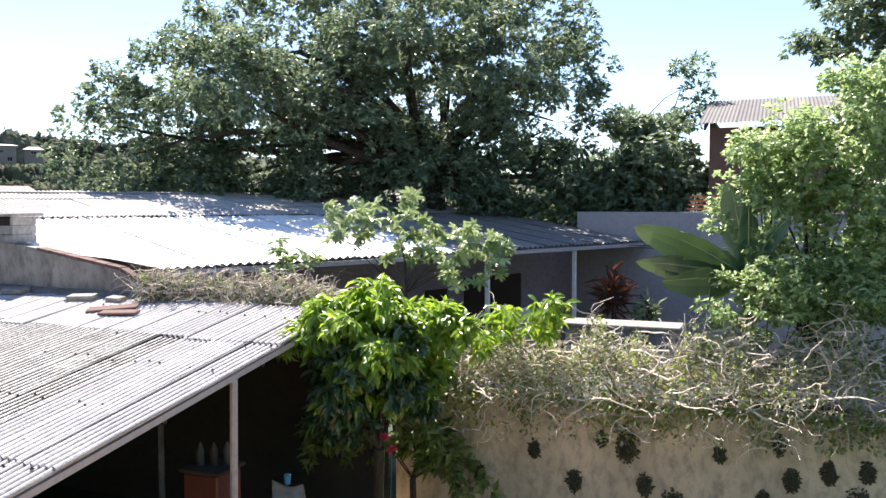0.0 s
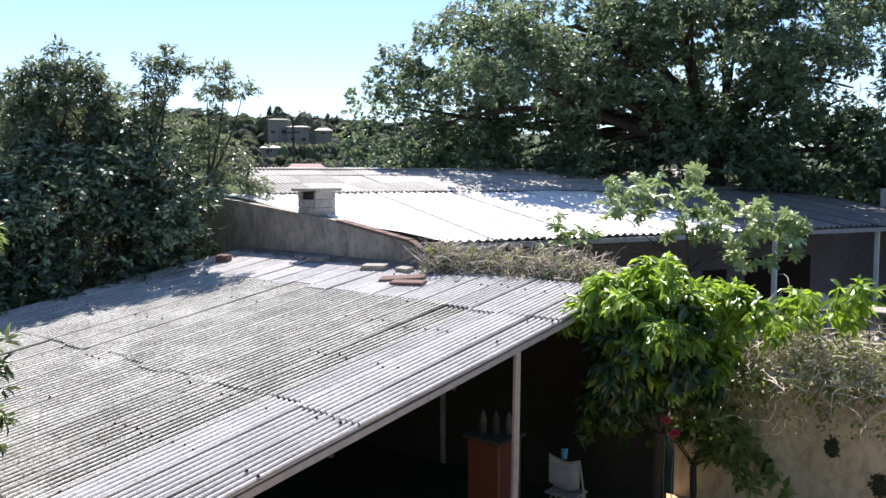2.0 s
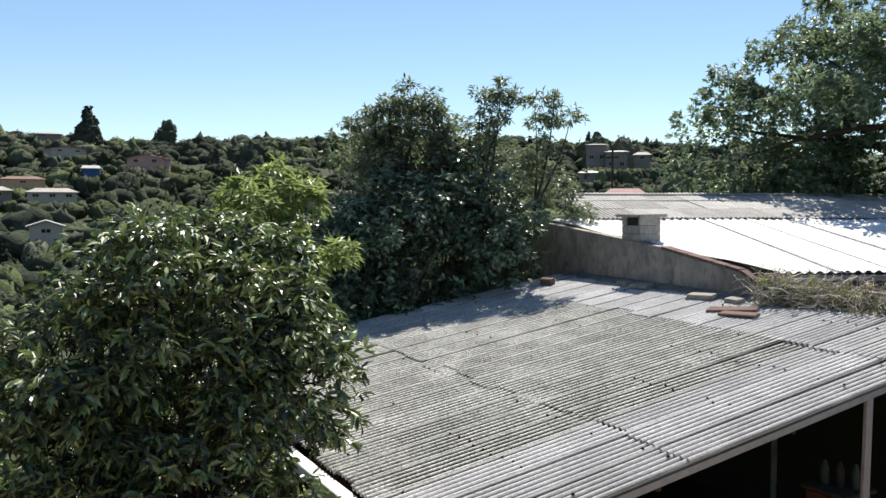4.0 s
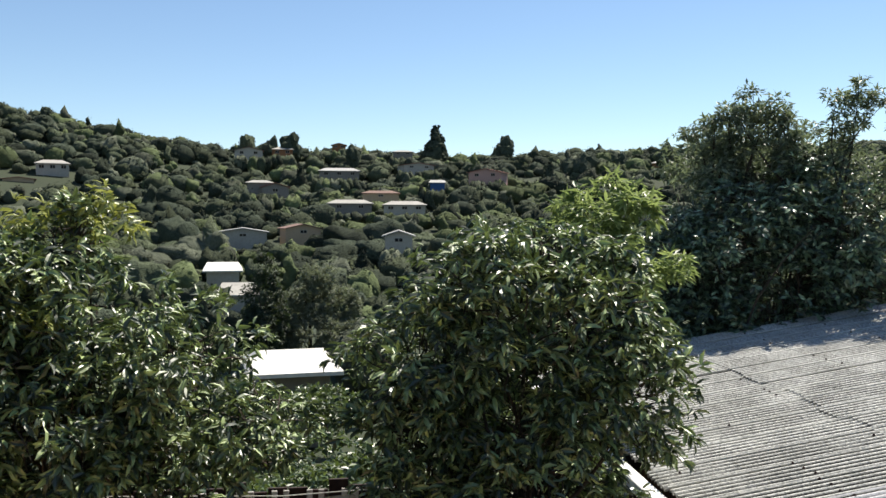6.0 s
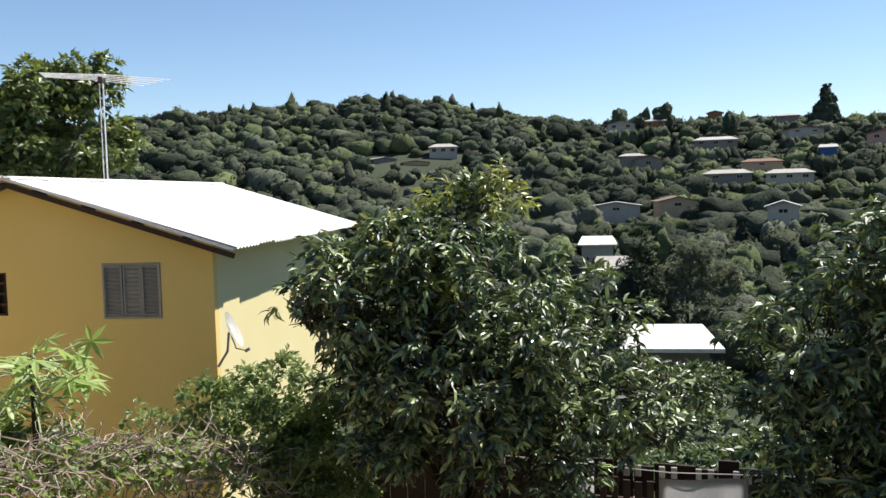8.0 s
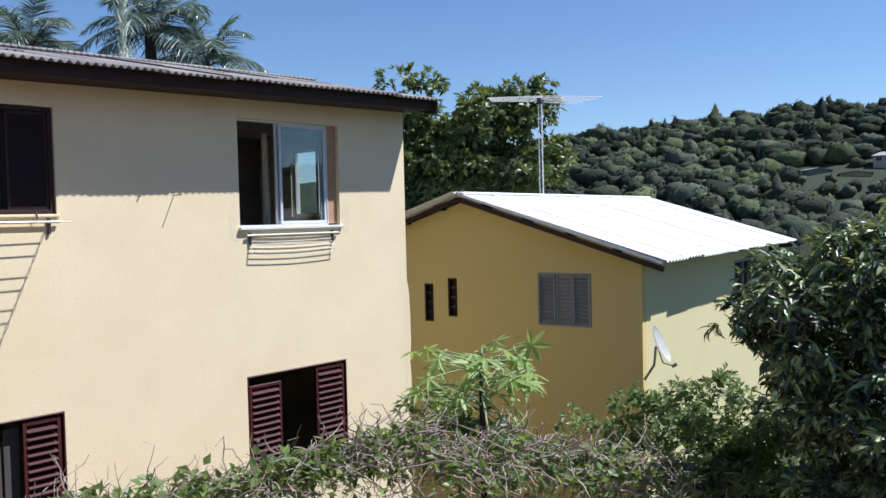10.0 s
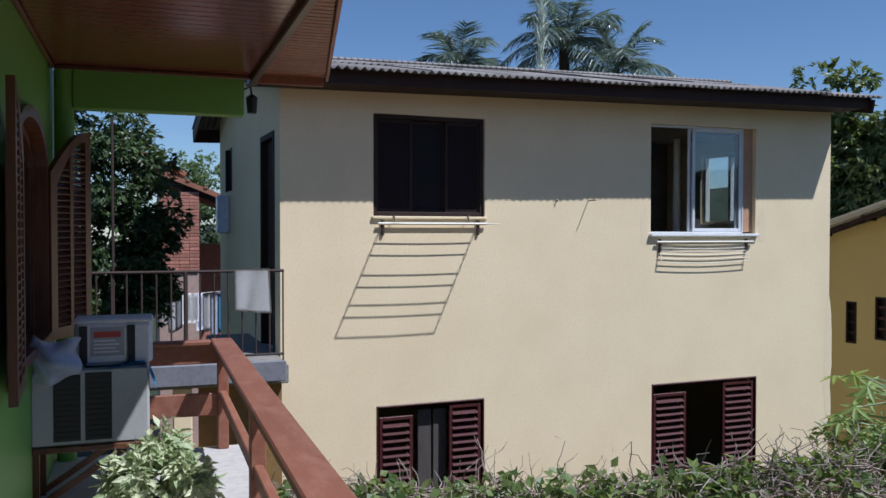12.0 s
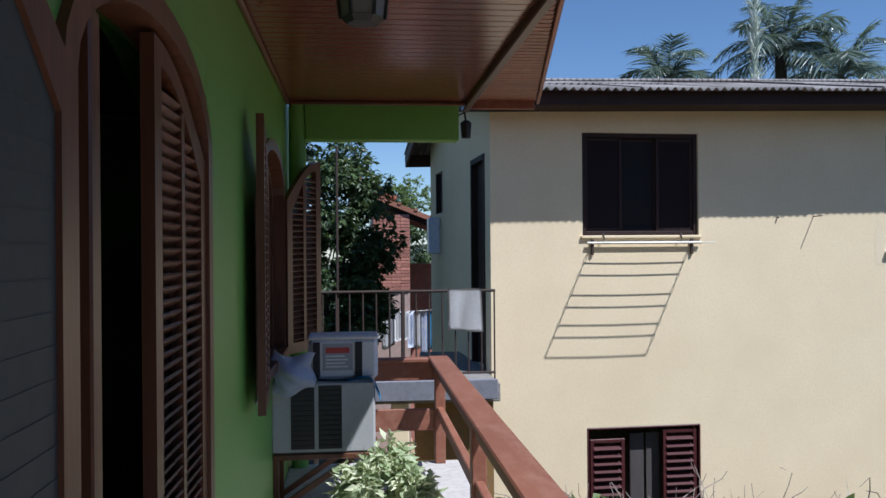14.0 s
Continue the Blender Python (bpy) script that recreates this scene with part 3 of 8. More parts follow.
# walls darkened by colour to hold the shed's shade; the first covers the gable's foot
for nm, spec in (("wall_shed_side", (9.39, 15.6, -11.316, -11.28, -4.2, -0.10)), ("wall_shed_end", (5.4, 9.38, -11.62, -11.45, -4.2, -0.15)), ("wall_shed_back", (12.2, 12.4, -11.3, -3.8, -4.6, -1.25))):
    tagged(part(nm, boxes(spec), SHADE_DARK), "wall under the shed roof with deep shade in its colour", "wall", kind="structure")
tagged(part("shed_floor", boxes((5.9, 14.2, -11.3, -3.6, -3.35, -3.19)), SOIL), "dark earth floor of the shed", "floor", kind="structure")

# ---- the long white-roofed building behind, with its gable wall, chimney and veranda ----
E0 = Vector((9.65, -11.55, 0.60))
ED = Vector((-0.418, -0.908, 0)).normalized()
EP = Vector((0.908, -0.418, 0)).normalized()
WS = 0.135
gx = 15.6
# gable wall that stands along the top of the shed roof
GABLE_RENDER = surface("blackened_rough_render", [(0.34, 0.31, 0.275), (0.20, 0.18, 0.16), (0.06, 0.055, 0.05)], 0.95, 8, 2.2, 0.6, stretch=(1, 1, 0.5))
bm = bmesh.new()
pts = [(9.4, 0.28), (10.1, 0.60), (11.9, 0.90), (13.0, 1.02), (15.3, 1.27), (15.9, 1.28)]
lo = [bm.verts.new((x, -11.32, -4.0)) for x, z in pts]
hi = [bm.verts.new((x, -11.32, z)) for x, z in pts]
lo2 = [bm.verts.new((x, -11.52, -4.0)) for x, z in pts]
hi2 = [bm.verts.new((x, -11.52, z)) for x, z in pts]
n = len(pts)
for k in range(n - 1):
    bm.faces.new((lo[k], lo[k + 1], hi[k + 1], hi[k]))
    bm.faces.new((lo2[k + 1], lo2[k], hi2[k], hi2[k + 1]))
    bm.faces.new((hi[k], hi[k + 1], hi2[k + 1], hi2[k]))
bm.faces.new((lo[0], hi[0], hi2[0], lo2[0]))
bm.faces.new((hi[-1], lo[-1], lo2[-1], hi2[-1]))
tagged(part("wall_gable", bm, GABLE_RENDER), "stained grey concrete gable wall with worn red edge", "wall", kind="structure")

wroof = thing("white_sloping_roof", "bright white corrugated roof dappled by tree shade", "roof")
slope = (EP + Vector((0, 0, WS))).normalized()
o = E0 + Vector((0, 0, 0.02))
lay_sheets(wroof, o - slope * 0.2, ED, slope, 7, 1, 1.0, [5.6], 0.177, 0.022, WHITE_ROOF, jitter=0.01)
# the far seven columns use a darker grey than the white ones
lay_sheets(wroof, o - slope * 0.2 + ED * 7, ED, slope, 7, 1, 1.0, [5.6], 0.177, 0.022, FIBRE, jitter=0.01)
# the sheets cut to meet the gable wall
bm = bmesh.new()
grid = []
for i in range(13):
    q = i / 12 * 5.7
    base = o - slope * 0.2 + slope * q
    row = []
    far = min(7.0, max(0.0, (base.y + 11.52) / ED.y))
    for j in range(60):
        w = far * j / 59
        p = base - ED * w + Vector((0, 0, 0.022 * math.cos(w / 0.177 * math.tau)))
        row.append(bm.verts.new(p))
    grid.append(row)
for i in range(12):
    for j in range(59):
        if (grid[i + 1][j + 1].co - grid[i][j].co).length > 1e-4:
            bm.faces.new((grid[i][j], grid[i][j + 1], grid[i + 1][j + 1], grid[i + 1][j]))
part("cut_sheet", bm, WHITE_ROOF, wroof)
part("eave_gutter", beam(o - slope * 0.2 + Vector((0, 0, -0.09)), o - slope * 0.2 + ED * 14.1 + Vector((0, 0, -0.09)), 0.08, 0.09), PLASTER_GREY, wroof)
groof = thing("grey_corrugated_roof", "grey corrugated roof with a ridge cap behind the white roof", "roof")
slope2 = (EP + Vector((0, 0, 0.138))).normalized()
PALE_GROOVED = grooved(surface("weathered_pale_roof", [(0.50, 0.49, 0.475), (0.38, 0.37, 0.36), (0.18, 0.175, 0.17)], 0.95, 20, 1.5, 0.5, random_tint=0.2, depth=0.02), 0.105, (0.07, 0.066, 0.062), 0.9, 0.4, -0.4)
o2 = E0 + EP * 5.3 + Vector((0, 0, 5.3 * WS + 0.05)) - ED * 1.5
lay_sheets(groof, o2, ED, slope2, 16, 3, 1.05, [1.4, 1.4, 1.4], 0.105, 0.022, PALE_GROOVED, jitter=0.012)
part("ridge_cap", beam(o2 + slope2 * 3.9 + Vector((0, 0, 0.04)), o2 + slope2 * 3.9 + ED * 16.8 + Vector((0, 0, 0.04)), 0.3, 0.07, None, 0.02), CONCRETE, groof)
bk = E0 + EP * 3.6
a, b = bk + ED * 0.3, bk + ED * 17.2
tagged(part("wall_veranda", beam((a.x, a.y, -1.6), (b.x, b.y, -1.6), 0.2, 4.6), PURPLE_GREY), "dull purple-grey back wall of the shaded veranda", "wall", kind="structure")
for k, d in enumerate((8.05, 11.3)):
    p = E0 + ED * d
    tagged(part("veranda_post", beam((p.x, p.y, -3.6), (p.x, p.y, 0.52), 0.10, 0.10, None, 0.01), WHITE_ROOF), "slim white painted veranda post", "post", group="veranda posts")

# ---- the stained garden wall under the dry vines ----
gw = part("wall_garden", boxes((-9.0, 5.6, -12.5, -12.3, -4.2, -1.15), bevel=0.02), STAINED)
tagged(gw, "stained rendered garden wall overgrown with vines", "wall", kind="structure")


# unseen reddish slabs added as reflectors: they bounce warm sunlight onto the shaded walls
BOUNCE_EARTH = surface("warm_bounce_earth", [(0.46, 0.31, 0.19), (0.40, 0.27, 0.165), (0.28, 0.20, 0.13)], 1.0, 6, 0.6, 0.4)
tagged(part("yard_bounce_ground", boxes((0.95, 5.8, -12.28, 8.2, -3.6, -3.15)), BOUNCE_EARTH), "unseen reddish slab below the balcony, added to bounce warm light", "ground", kind="structure")
tagged(part("passage_bounce_ground", boxes((-0.4, 1.4, 8.9, 22.0, -3.6, -3.12)), BOUNCE_EARTH), "unseen reddish slab in the passage, added to bounce warm light", "ground", kind="structure")

# ---- trees ----
def stem_mesh(name, starts, ways, length, radius, mat, rng, steps=5, wander=0.35, sag=0.05):
    """Many thin wandering stems in one mesh, each a three-sided tube."""
    n = len(starts)
    p, d = starts.copy(), ways / np.linalg.norm(ways, axis=1, keepdims=True)
    rings = []
    ln = np.broadcast_to(length, n)[:, None] * rng.uniform(0.5, 1.3, (n, 1)) / steps
    for i in range(steps + 1):
        side = np.cross(d, [0.3, 0.2, 1.0])
        side /= np.linalg.norm(side, axis=1, keepdims=True)
        up = np.cross(side, d)
        r = radius * (1 - 0.7 * i / steps) * rng.uniform(0.8, 1.2, (n, 1))
        rings.append(np.stack([p + side * r, p - side * r * 0.5 + up * r * 0.85, p - side * r * 0.5 - up * r * 0.85], 1))
        d = d + rng.normal(0, wander, (n, 3))
        d[:, 2] -= sag
        d /= np.linalg.norm(d, axis=1, keepdims=True)
        p = p + d * ln
    v = np.stack(rings, 1).reshape(n, -1, 3)
    base = np.arange(n)[:, None, None] * (3 * (steps + 1))
    f = []
    for i in range(steps):
        for k in range(3):
            f.append([3 * i + k, 3 * i + (k + 1) % 3, 3 * i + 3 + (k + 1) % 3, 3 * i + 3 + k])
    faces = (base + np.array(f)[None]).reshape(-1, 4)
    return mesh_of(name, v.reshape(-1, 3), faces, mat)


def limb_mesh(base, tips, rng, r0, sides=6, bend=0.12):
    bm = bmesh.new()
    base = np.asarray(base, float)
    for tip in tips:
        tip = np.asarray(tip, float)
        size = np.linalg.norm(tip - base)
        mid = base + (tip - base) * 0.42 + rng.normal(0, bend, 3) * size + np.array((0, 0, 0.16 * size))
        pts = [base * (1 - t) ** 2 + 2 * mid * t * (1 - t) + tip * t * t for t in np.linspace(0, 1, 7)]
        tube(pts, [r0 * (1 - 0.85 * t) for t in np.linspace(0, 1, 7)], sides, bm)
    return bm


def crown_leaves(lobes, clump_r, tips, per_tip, length, width, mat, rng, shape=LANCE, droop=0.35, spread=0.8, fill=2.2, low=-0.6, out=0.6, name="crown"):
    """Leaves in whorls on many small clumps that fill the skins of the crown's lobes."""
    P, D = [], []
    for c, r in lobes:
        r = np.broadcast_to(r, 3).astype(float)
        k = max(3, int(fill * (r.mean() / clump_r) ** 2))
        cc, cd = clumps(k, c, r, rng, 0.45, low)
        for c1, d1 in zip(cc, cd):
            p, d = clumps(tips, c1, clump_r * rng.uniform(0.6, 1.35) * np.array([1, 1, 0.8]), rng, 0.5, -0.5)
            P.append(p)
            D.append(d + 0.5 * d1)
    P, D = np.concatenate(P), np.concatenate(D)
    outward = np.repeat(D, per_tip, 0)
    P, D = rosettes(P, D, per_tip, rng, droop, spread)
    ln = length * rng.uniform(0.6, 1.15, len(P))
    return leaf_mesh(name, P, D, ln, ln * width / length, mat, shape, 0.45, rng, outward * out)


def tree(name, label, foot, fork, lobes, mat, clump_r, tips, per_tip, length, width, seed, trunk_r=0.12, limb_r=0.24, category="tree", twigs=0, **how):
    rng = np.random.default_rng(seed)
    t = thing(name, label, category, foot)
    inv = -np.asarray(foot, float)
    f = np.asarray(fork, float) + inv
    mid = f * 0.5 + rng.normal(0, 0.04, 3) * np.linalg.norm(f)
    part("trunk", tube([(0, 0, -0.4), tuple(mid), tuple(f)], [trunk_r * 1.25, trunk_r, trunk_r * 0.9], 10), BARK, t)
    own = [(np.asarray(c, float) + inv, np.broadcast_to(r, 3)) for c, r in lobes]
    for c, r in own:
        part("limb", limb_mesh(f, [c + rng.normal(0, 0.3, 3) * r for _ in range(2)], rng, trunk_r * limb_r, 6, 0.2), BARK, t)
    if twigs:
        # dense bare twigs added inside the crown to block light and darken it
        k = rng.integers(0, len(own), twigs)
        d = rng.normal(0, 1, (twigs, 3))
        d /= np.linalg.norm(d, axis=1, keepdims=True)
        p = np.array([own[i][0] for i in k]) + d * np.array([own[i][1] for i in k]) * rng.uniform(0.1, 0.62, (twigs, 1))
        size = np.array([np.mean(own[i][1]) for i in k])
        tagged(part("shade_twigs", stem_mesh("shade_twigs", p, d + rng.normal(0, 0.5, (twigs, 3)), 0.42 * size, 0.012 * float(np.mean(size)) ** 0.5, BARK, rng, 3, 0.3, -0.02), BARK, t), kind="stuff")
    part("crown", crown_leaves(own, clump_r, tips, per_tip, length, width, mat, rng, **how), mat, t)
    return t


# two mango trees beyond the balcony
tree("mango_tree", "dense dark green mango tree with drooping glossy leaves", (8.2, -1.9, -3.4), (8.2, -1.9, -1.5),
     [((8.15, -1.95, 0.5), 1.2), ((8.24, -1.5, 0.95), 0.7), ((8.0, -2.5, 0.75), 0.75), ((7.9, -2.75, 0.0), 0.75), ((8.3, -1.0, 0.15), 0.8), ((8.15, -1.95, -0.5), 1.2), ((8.1, -2.1, 1.2), 0.45), ((8.2, -1.0, -0.5), 0.7), ((8.0, -2.1, -1.35), 1.15), ((7.9, -1.0, -1.4), 0.85)],
     MANGO, 0.25, 14, 7, 0.14, 0.044, 11, 0.13, twigs=1300, shape=OVAL, low=-1.0, fill=2.3, out=0.3, droop=0.5)
left_mango = tree("mango_tree", "dense mango tree with yellowish young leaves on top", (8.1, 2.3, -3.4), (8.1, 2.3, -1.6),
     [((8.03, 2.3, 0.3), 1.2), ((7.92, 2.65, 0.95), 0.6), ((8.15, 2.15, 1.38), 0.42), ((7.72, 3.1, 0.65), 0.68), ((8.25, 1.27, 0.15), 0.9), ((7.95, 2.75, 0.05), 0.58), ((7.65, 3.6, 0.66), 0.38), ((8.36, 0.6, -0.35), 0.55), ((8.1, 2.1, -0.2), 1.0), ((8.2, 1.5, -0.75), 0.8), ((8.0, 2.9, -0.6), 0.6)],
     MANGO, 0.25, 14, 7, 0.14, 0.044, 12, 0.13, twigs=1300, shape=OVAL, low=-1.0, fill=2.3, out=0.3, droop=0.5)
rng = np.random.default_rng(40)
part("young_leaves", crown_leaves([(np.array((-0.15, 0.35, 4.45)), 0.5), (np.array((0.05, -0.15, 5.0)), 0.36), (np.array((-0.3, 0.9, 4.45)), 0.4)], 0.2, 9, 5, 0.13, 0.045, YOUNG, rng, shape=OVAL, name="young_leaves"), YOUNG, left_mango, "yellow-green and bronze young leaves")
tree("young_tree", "light green young tree behind the mango tree", (11.3, -3.7, -4.0), (11.3, -3.7, 0.4),
     [((11.28, -3.73, 1.85), 0.55), ((11.3, -3.5, 1.2), 0.6), ((11.3, -4.2, 1.0), 0.6)], GARDEN, 0.25, 18, 6, 0.19, 0.055, 31, 0.06)
# a bright young mango tree by the shed corner
bright_mango = tree("young_mango_tree", "young mango tree with bright yellow-green drooping leaves", (5.1, -10.7, -3.3), (5.1, -10.7, -1.7),
     [((5.15, -10.65, -0.22), 0.78), ((5.6, -10.44, -0.55), 0.58), ((4.6, -10.97, -0.25), 0.58), ((5.8, -10.4, 0.0), 0.28), ((4.95, -10.7, -0.75), 0.55), ((5.3, -10.5, -0.95), 0.42)],
     MANGO_BRIGHT, 0.32, 20, 7, 0.23, 0.078, 13, 0.08, shape=OVAL, droop=0.9, low=-0.5, fill=2.4, out=0.8)
# lower leaves in the dark copy, which paints the crown's shade
part("shaded_leaves", crown_leaves([(np.array(c), r) for c, r in (((0.0, 0.0, 2.75), 0.62), ((0.15, 0.1, 2.2), 0.55), ((0.5, 0.2, 2.45), 0.45), ((-0.4, -0.2, 2.5), 0.5), ((0.2, 0.15, 1.9), 0.36))], 0.28, 14, 7, 0.23, 0.085, SHADED_MANGO, np.random.default_rng(44), shape=OVAL, droop=0.9, low=-1.0, name="shaded_leaves"), SHADED_MANGO, bright_mango, "dark green leaves with the lower crown's shade in their colour")
tree("young_mango_tree", "small bright mango shoot above the vines", (3.2, -12.8, -3.3), (3.2, -12.75, -0.9),
     [((3.15, -11.9, -0.05), 0.30), ((3.75, -12.0, -0.15), 0.26)], MANGO_BRIGHT, 0.2, 9, 6, 0.23, 0.075, 17, 0.04, shape=OVAL, droop=1.0)
# the dense dark tree beyond the shed roof, with wispy shoots
hedge = tree("evergreen_tree", "dense dark evergreen tree with wispy top shoots", (15.9, -8.6, -4.6), (15.9, -8.6, -2.0),
     [((15.6, -8.4, 0.8), (1.5, 2.1, 2.0)), ((15.0, -9.8, 0.7), 1.1), ((16.0, -7.3, 1.0), 1.2), ((15.0, -9.5, 1.5), 1.05), ((15.6, -8.3, 1.75), 1.05), ((15.7, -8.3, -0.8), (1.3, 2.4, 1.2)), ((15.9, -6.5, 0.5), 1.0), ((16.1, -6.1, -0.6), 1.1)],
     HEDGE, 0.42, 26, 6, 0.17, 0.072, 14, 0.2, twigs=1300, low=-1.0, fill=2.8, out=0.9)
tree("olive_tree", "feathery olive-green tree behind the evergreen", (18.0, -9.8, -4.8), (18.0, -9.8, -1.0),
     [((17.6, -9.4, 2.0), 1.0), ((17.1, -10.6, 1.5), 1.0), ((16.7, -11.1, 0.5), 0.9), ((18.3, -8.2, 2.3), 1.0), ((17.4, -10.3, 0.3), 1.1), ((16.7, -8.7, 2.9), 0.85), ((16.9, -9.7, 2.8), 0.8), ((16.4, -7.7, 2.5), 0.75), ((16.2, -10.6, 2.2), 0.7), ((17.2, -9.0, 3.3), 0.6), ((15.9, -9.2, 2.4), 0.8), ((16.5, -8.3, 2.3), 0.8), ((15.3, -10.4, 2.3), 0.6), ((15.4, -11.6, 1.5), 0.6), ((16.0, -11.9, 2.0), 0.5)], OLIVE, 0.34, 17, 6, 0.17, 0.05, 25, 0.14, low=-0.8, fill=2.2)
for k, (x, y, z, h) in enumerate(((15.95, -8.1, 2.9, 1.1), (15.1, -9.6, 2.9, 1.25), (14.5, -10.35, 2.4, 1.5), (15.5, -8.9, 2.9, 0.9), (16.3, -7.6, 2.8, 0.9))):
    rng = np.random.default_rng(60 + k)
    o = np.array((x - 15.9, y + 8.6, z + 4.6))
    tipz = o + (rng.normal(0, 0.15), rng.normal(0, 0.25), h)
    part("shoot", limb_mesh(o - (0, 0, 0.8), [tipz, tipz + (0.1, 0.4, -0.35), tipz + (-0.1, -0.35, -0.45)], rng, 0.035, 5), BARK, hedge)
    part("shoot_leaves", crown_leaves([(o + (tipz - o) * q, 0.36 - 0.1 * q) for q in (0.0, 0.3, 0.6, 0.85)] + [(tipz + (0.1, 0.4, -0.35), 0.25), (tipz + (-0.1, -0.35, -0.45), 0.25)], 0.16, 8, 5, 0.15, 0.045, OLIVE, rng, name="shoot_leaves"), OLIVE, hedge)
# the huge tree behind the white roof
tree("spreading_tree", "huge spreading dark evergreen tree with thick limbs", (10.3, -25.4, -4.5), (10.2, -25.0, 2.6),
     [((18.25, -20.3, 3.4), 2.1), ((16.8, -21.6, 4.9), 2.4), ((16.7, -21.7, 2.9), 1.7), ((14.4, -23.2, 5.9), (3.2, 3.0, 3.0)), ((11.3, -24.9, 7.4), (3.5, 3.2, 2.9)), ((8.4, -26.0, 6.6), (3.0, 3.0, 2.7)),
      ((6.6, -26.5, 4.7), 2.1), ((5.8, -26.7, 2.7), 1.6), ((13.5, -23.8, 3.4), 2.2), ((15.2, -22.8, 2.5), 1.6), ((8.4, -26.3, 2.3), 1.6), ((11.2, -25.6, 4.0), 1.8), ((10.0, -26.3, 2.2), 1.5), ((12.2, -25.4, 2.0), 1.4), ((10.6, -24.0, 2.7), 1.7), ((13.2, -22.8, 2.2), 1.4), ((17.4, -20.6, 1.5), 1.3), ((9.6, -22.4, 6.2), 2.1), ((7.0, -23.4, 5.6), 2.0), ((12.0, -21.4, 5.2), 2.0), ((8.0, -24.6, 3.5), 1.4), ((10.2, -24.3, 3.4), 1.5), ((11.8, -23.9, 3.0), 1.4), ((9.0, -24.6, 2.6), 1.4), ((14.3, -19.8, 5.2), 1.6), ((12.6, -19.2, 4.8), 1.1)],
     TREE_DARK, 0.60, 40, 6, 0.19, 0.085, 15, 0.34, limb_r=0.5, twigs=800, shape=BROAD, fill=2.5, low=-1.0, out=1.3)
tree("conifer_tree", "narrow dark cypress-like tree", (3.6, -30.2, -3.3), (3.6, -30.2, 1.0),
     [((3.02, -30.2, 5.3), (0.5, 0.5, 1.1)), ((3.2, -30.2, 3.75), 1.15), ((4.3, -30.0, 3.7), 1.2), ((3.3, -30.2, 2.0), 1.5), ((5.3, -29.9, 2.0), 1.6)], TREE_DARK, 0.5, 40, 5, 0.22, 0.09, 18, 0.2, shape=BROAD)
tree("undergrowth_bush", "dark undergrowth bushes behind the roofs", (9.0, -27.5, -3.5), (9.0, -27.5, -1.0),
     [((6.5, -28.5, 1.0), (2.0, 1.2, 1.3)), ((9.5, -28.0, 0.8), (2.5, 1.2, 1.4)), ((13.5, -26.0, 0.9), (2.5, 1.2, 1.4)), ((17.0, -23.5, 0.9), (2.0, 1.2, 1.5)), ((3.6, -27.9, 0.9), (1.8, 1.0, 1.1)), ((20.5, -22.0, 0.8), (2.0, 1.5, 1.4)), ((8.51, -26.52, 2.3), 1.15), ((6.78, -27.01, 2.2), 1.15), ((5.04, -27.39, 2.1), 1.15), ((3.33, -27.65, 2.35), 1.15), ((4.19, -27.54, 3.07), 1.15)],
     TREE_DARK, 0.6, 36, 6, 0.26, 0.15, 19, 0.12, shape=BROAD, category="bush", low=-1.0, fill=2.8, out=0.9)
# shrubs and trees on the garden side of the vine wall
tree("garden_shrub", "tall sunlit garden shrub with small leaves", (-0.5, -14.2, -3.3), (-0.5, -14.2, -0.6),
     [((0.0, -13.7, 2.05), 0.8), ((0.35, -13.8, 1.4), 0.62), ((-0.8, -13.9, 2.6), 0.98), ((-1.05, -13.8, 1.5), 1.0), ((-0.6, -13.7, 0.75), 0.85), ((-1.4, -13.9, 3.2), 0.85), ((0.3, -13.74, 2.4), 0.42), ((0.4, -13.74, 1.85), 0.42), ((-0.1, -13.75, 2.65), 0.45), ((-0.4, -13.7, 2.1), 0.6), ((-2.2, -14.0, 2.0), 1.2), ((-1.2, -13.6, 0.2), 0.9), ((-0.2, -13.5, 0.5), 0.7), ((-2.2, -13.8, 0.9), 1.1), ((0.4, -13.4, 0.0), 0.5)],
     BRIGHT, 0.3, 22, 6, 0.12, 0.06, 16, 0.1, low=-1.0, fill=2.6, out=0.8)
tree("garden_shrub", "low green shrub above the vines", (0.1, -13.2, -3.3), (0.1, -13.2, -0.7),
     [((0.05, -13.05, 0.35), 0.6), ((0.62, -13.0, 0.15), 0.45), ((-0.5, -13.0, 0.3), 0.55), ((-1.3, -13.0, 0.3), 0.6)], BRIGHT, 0.22, 22, 5, 0.11, 0.05, 20, 0.05, category="shrub")
tree("shade_tree", "large dark tree beside the brick house", (-2.6, -22.5, -3.3), (-2.4, -22.4, 3.2),
     [((-1.65, -22.3, 5.6), 1.3), ((-2.6, -22.2, 6.0), 1.5), ((-3.2, -22.0, 4.9), 1.4)], TREE_DARK, 0.45, 40, 5, 0.2, 0.09, 21, 0.18, shape=BROAD)
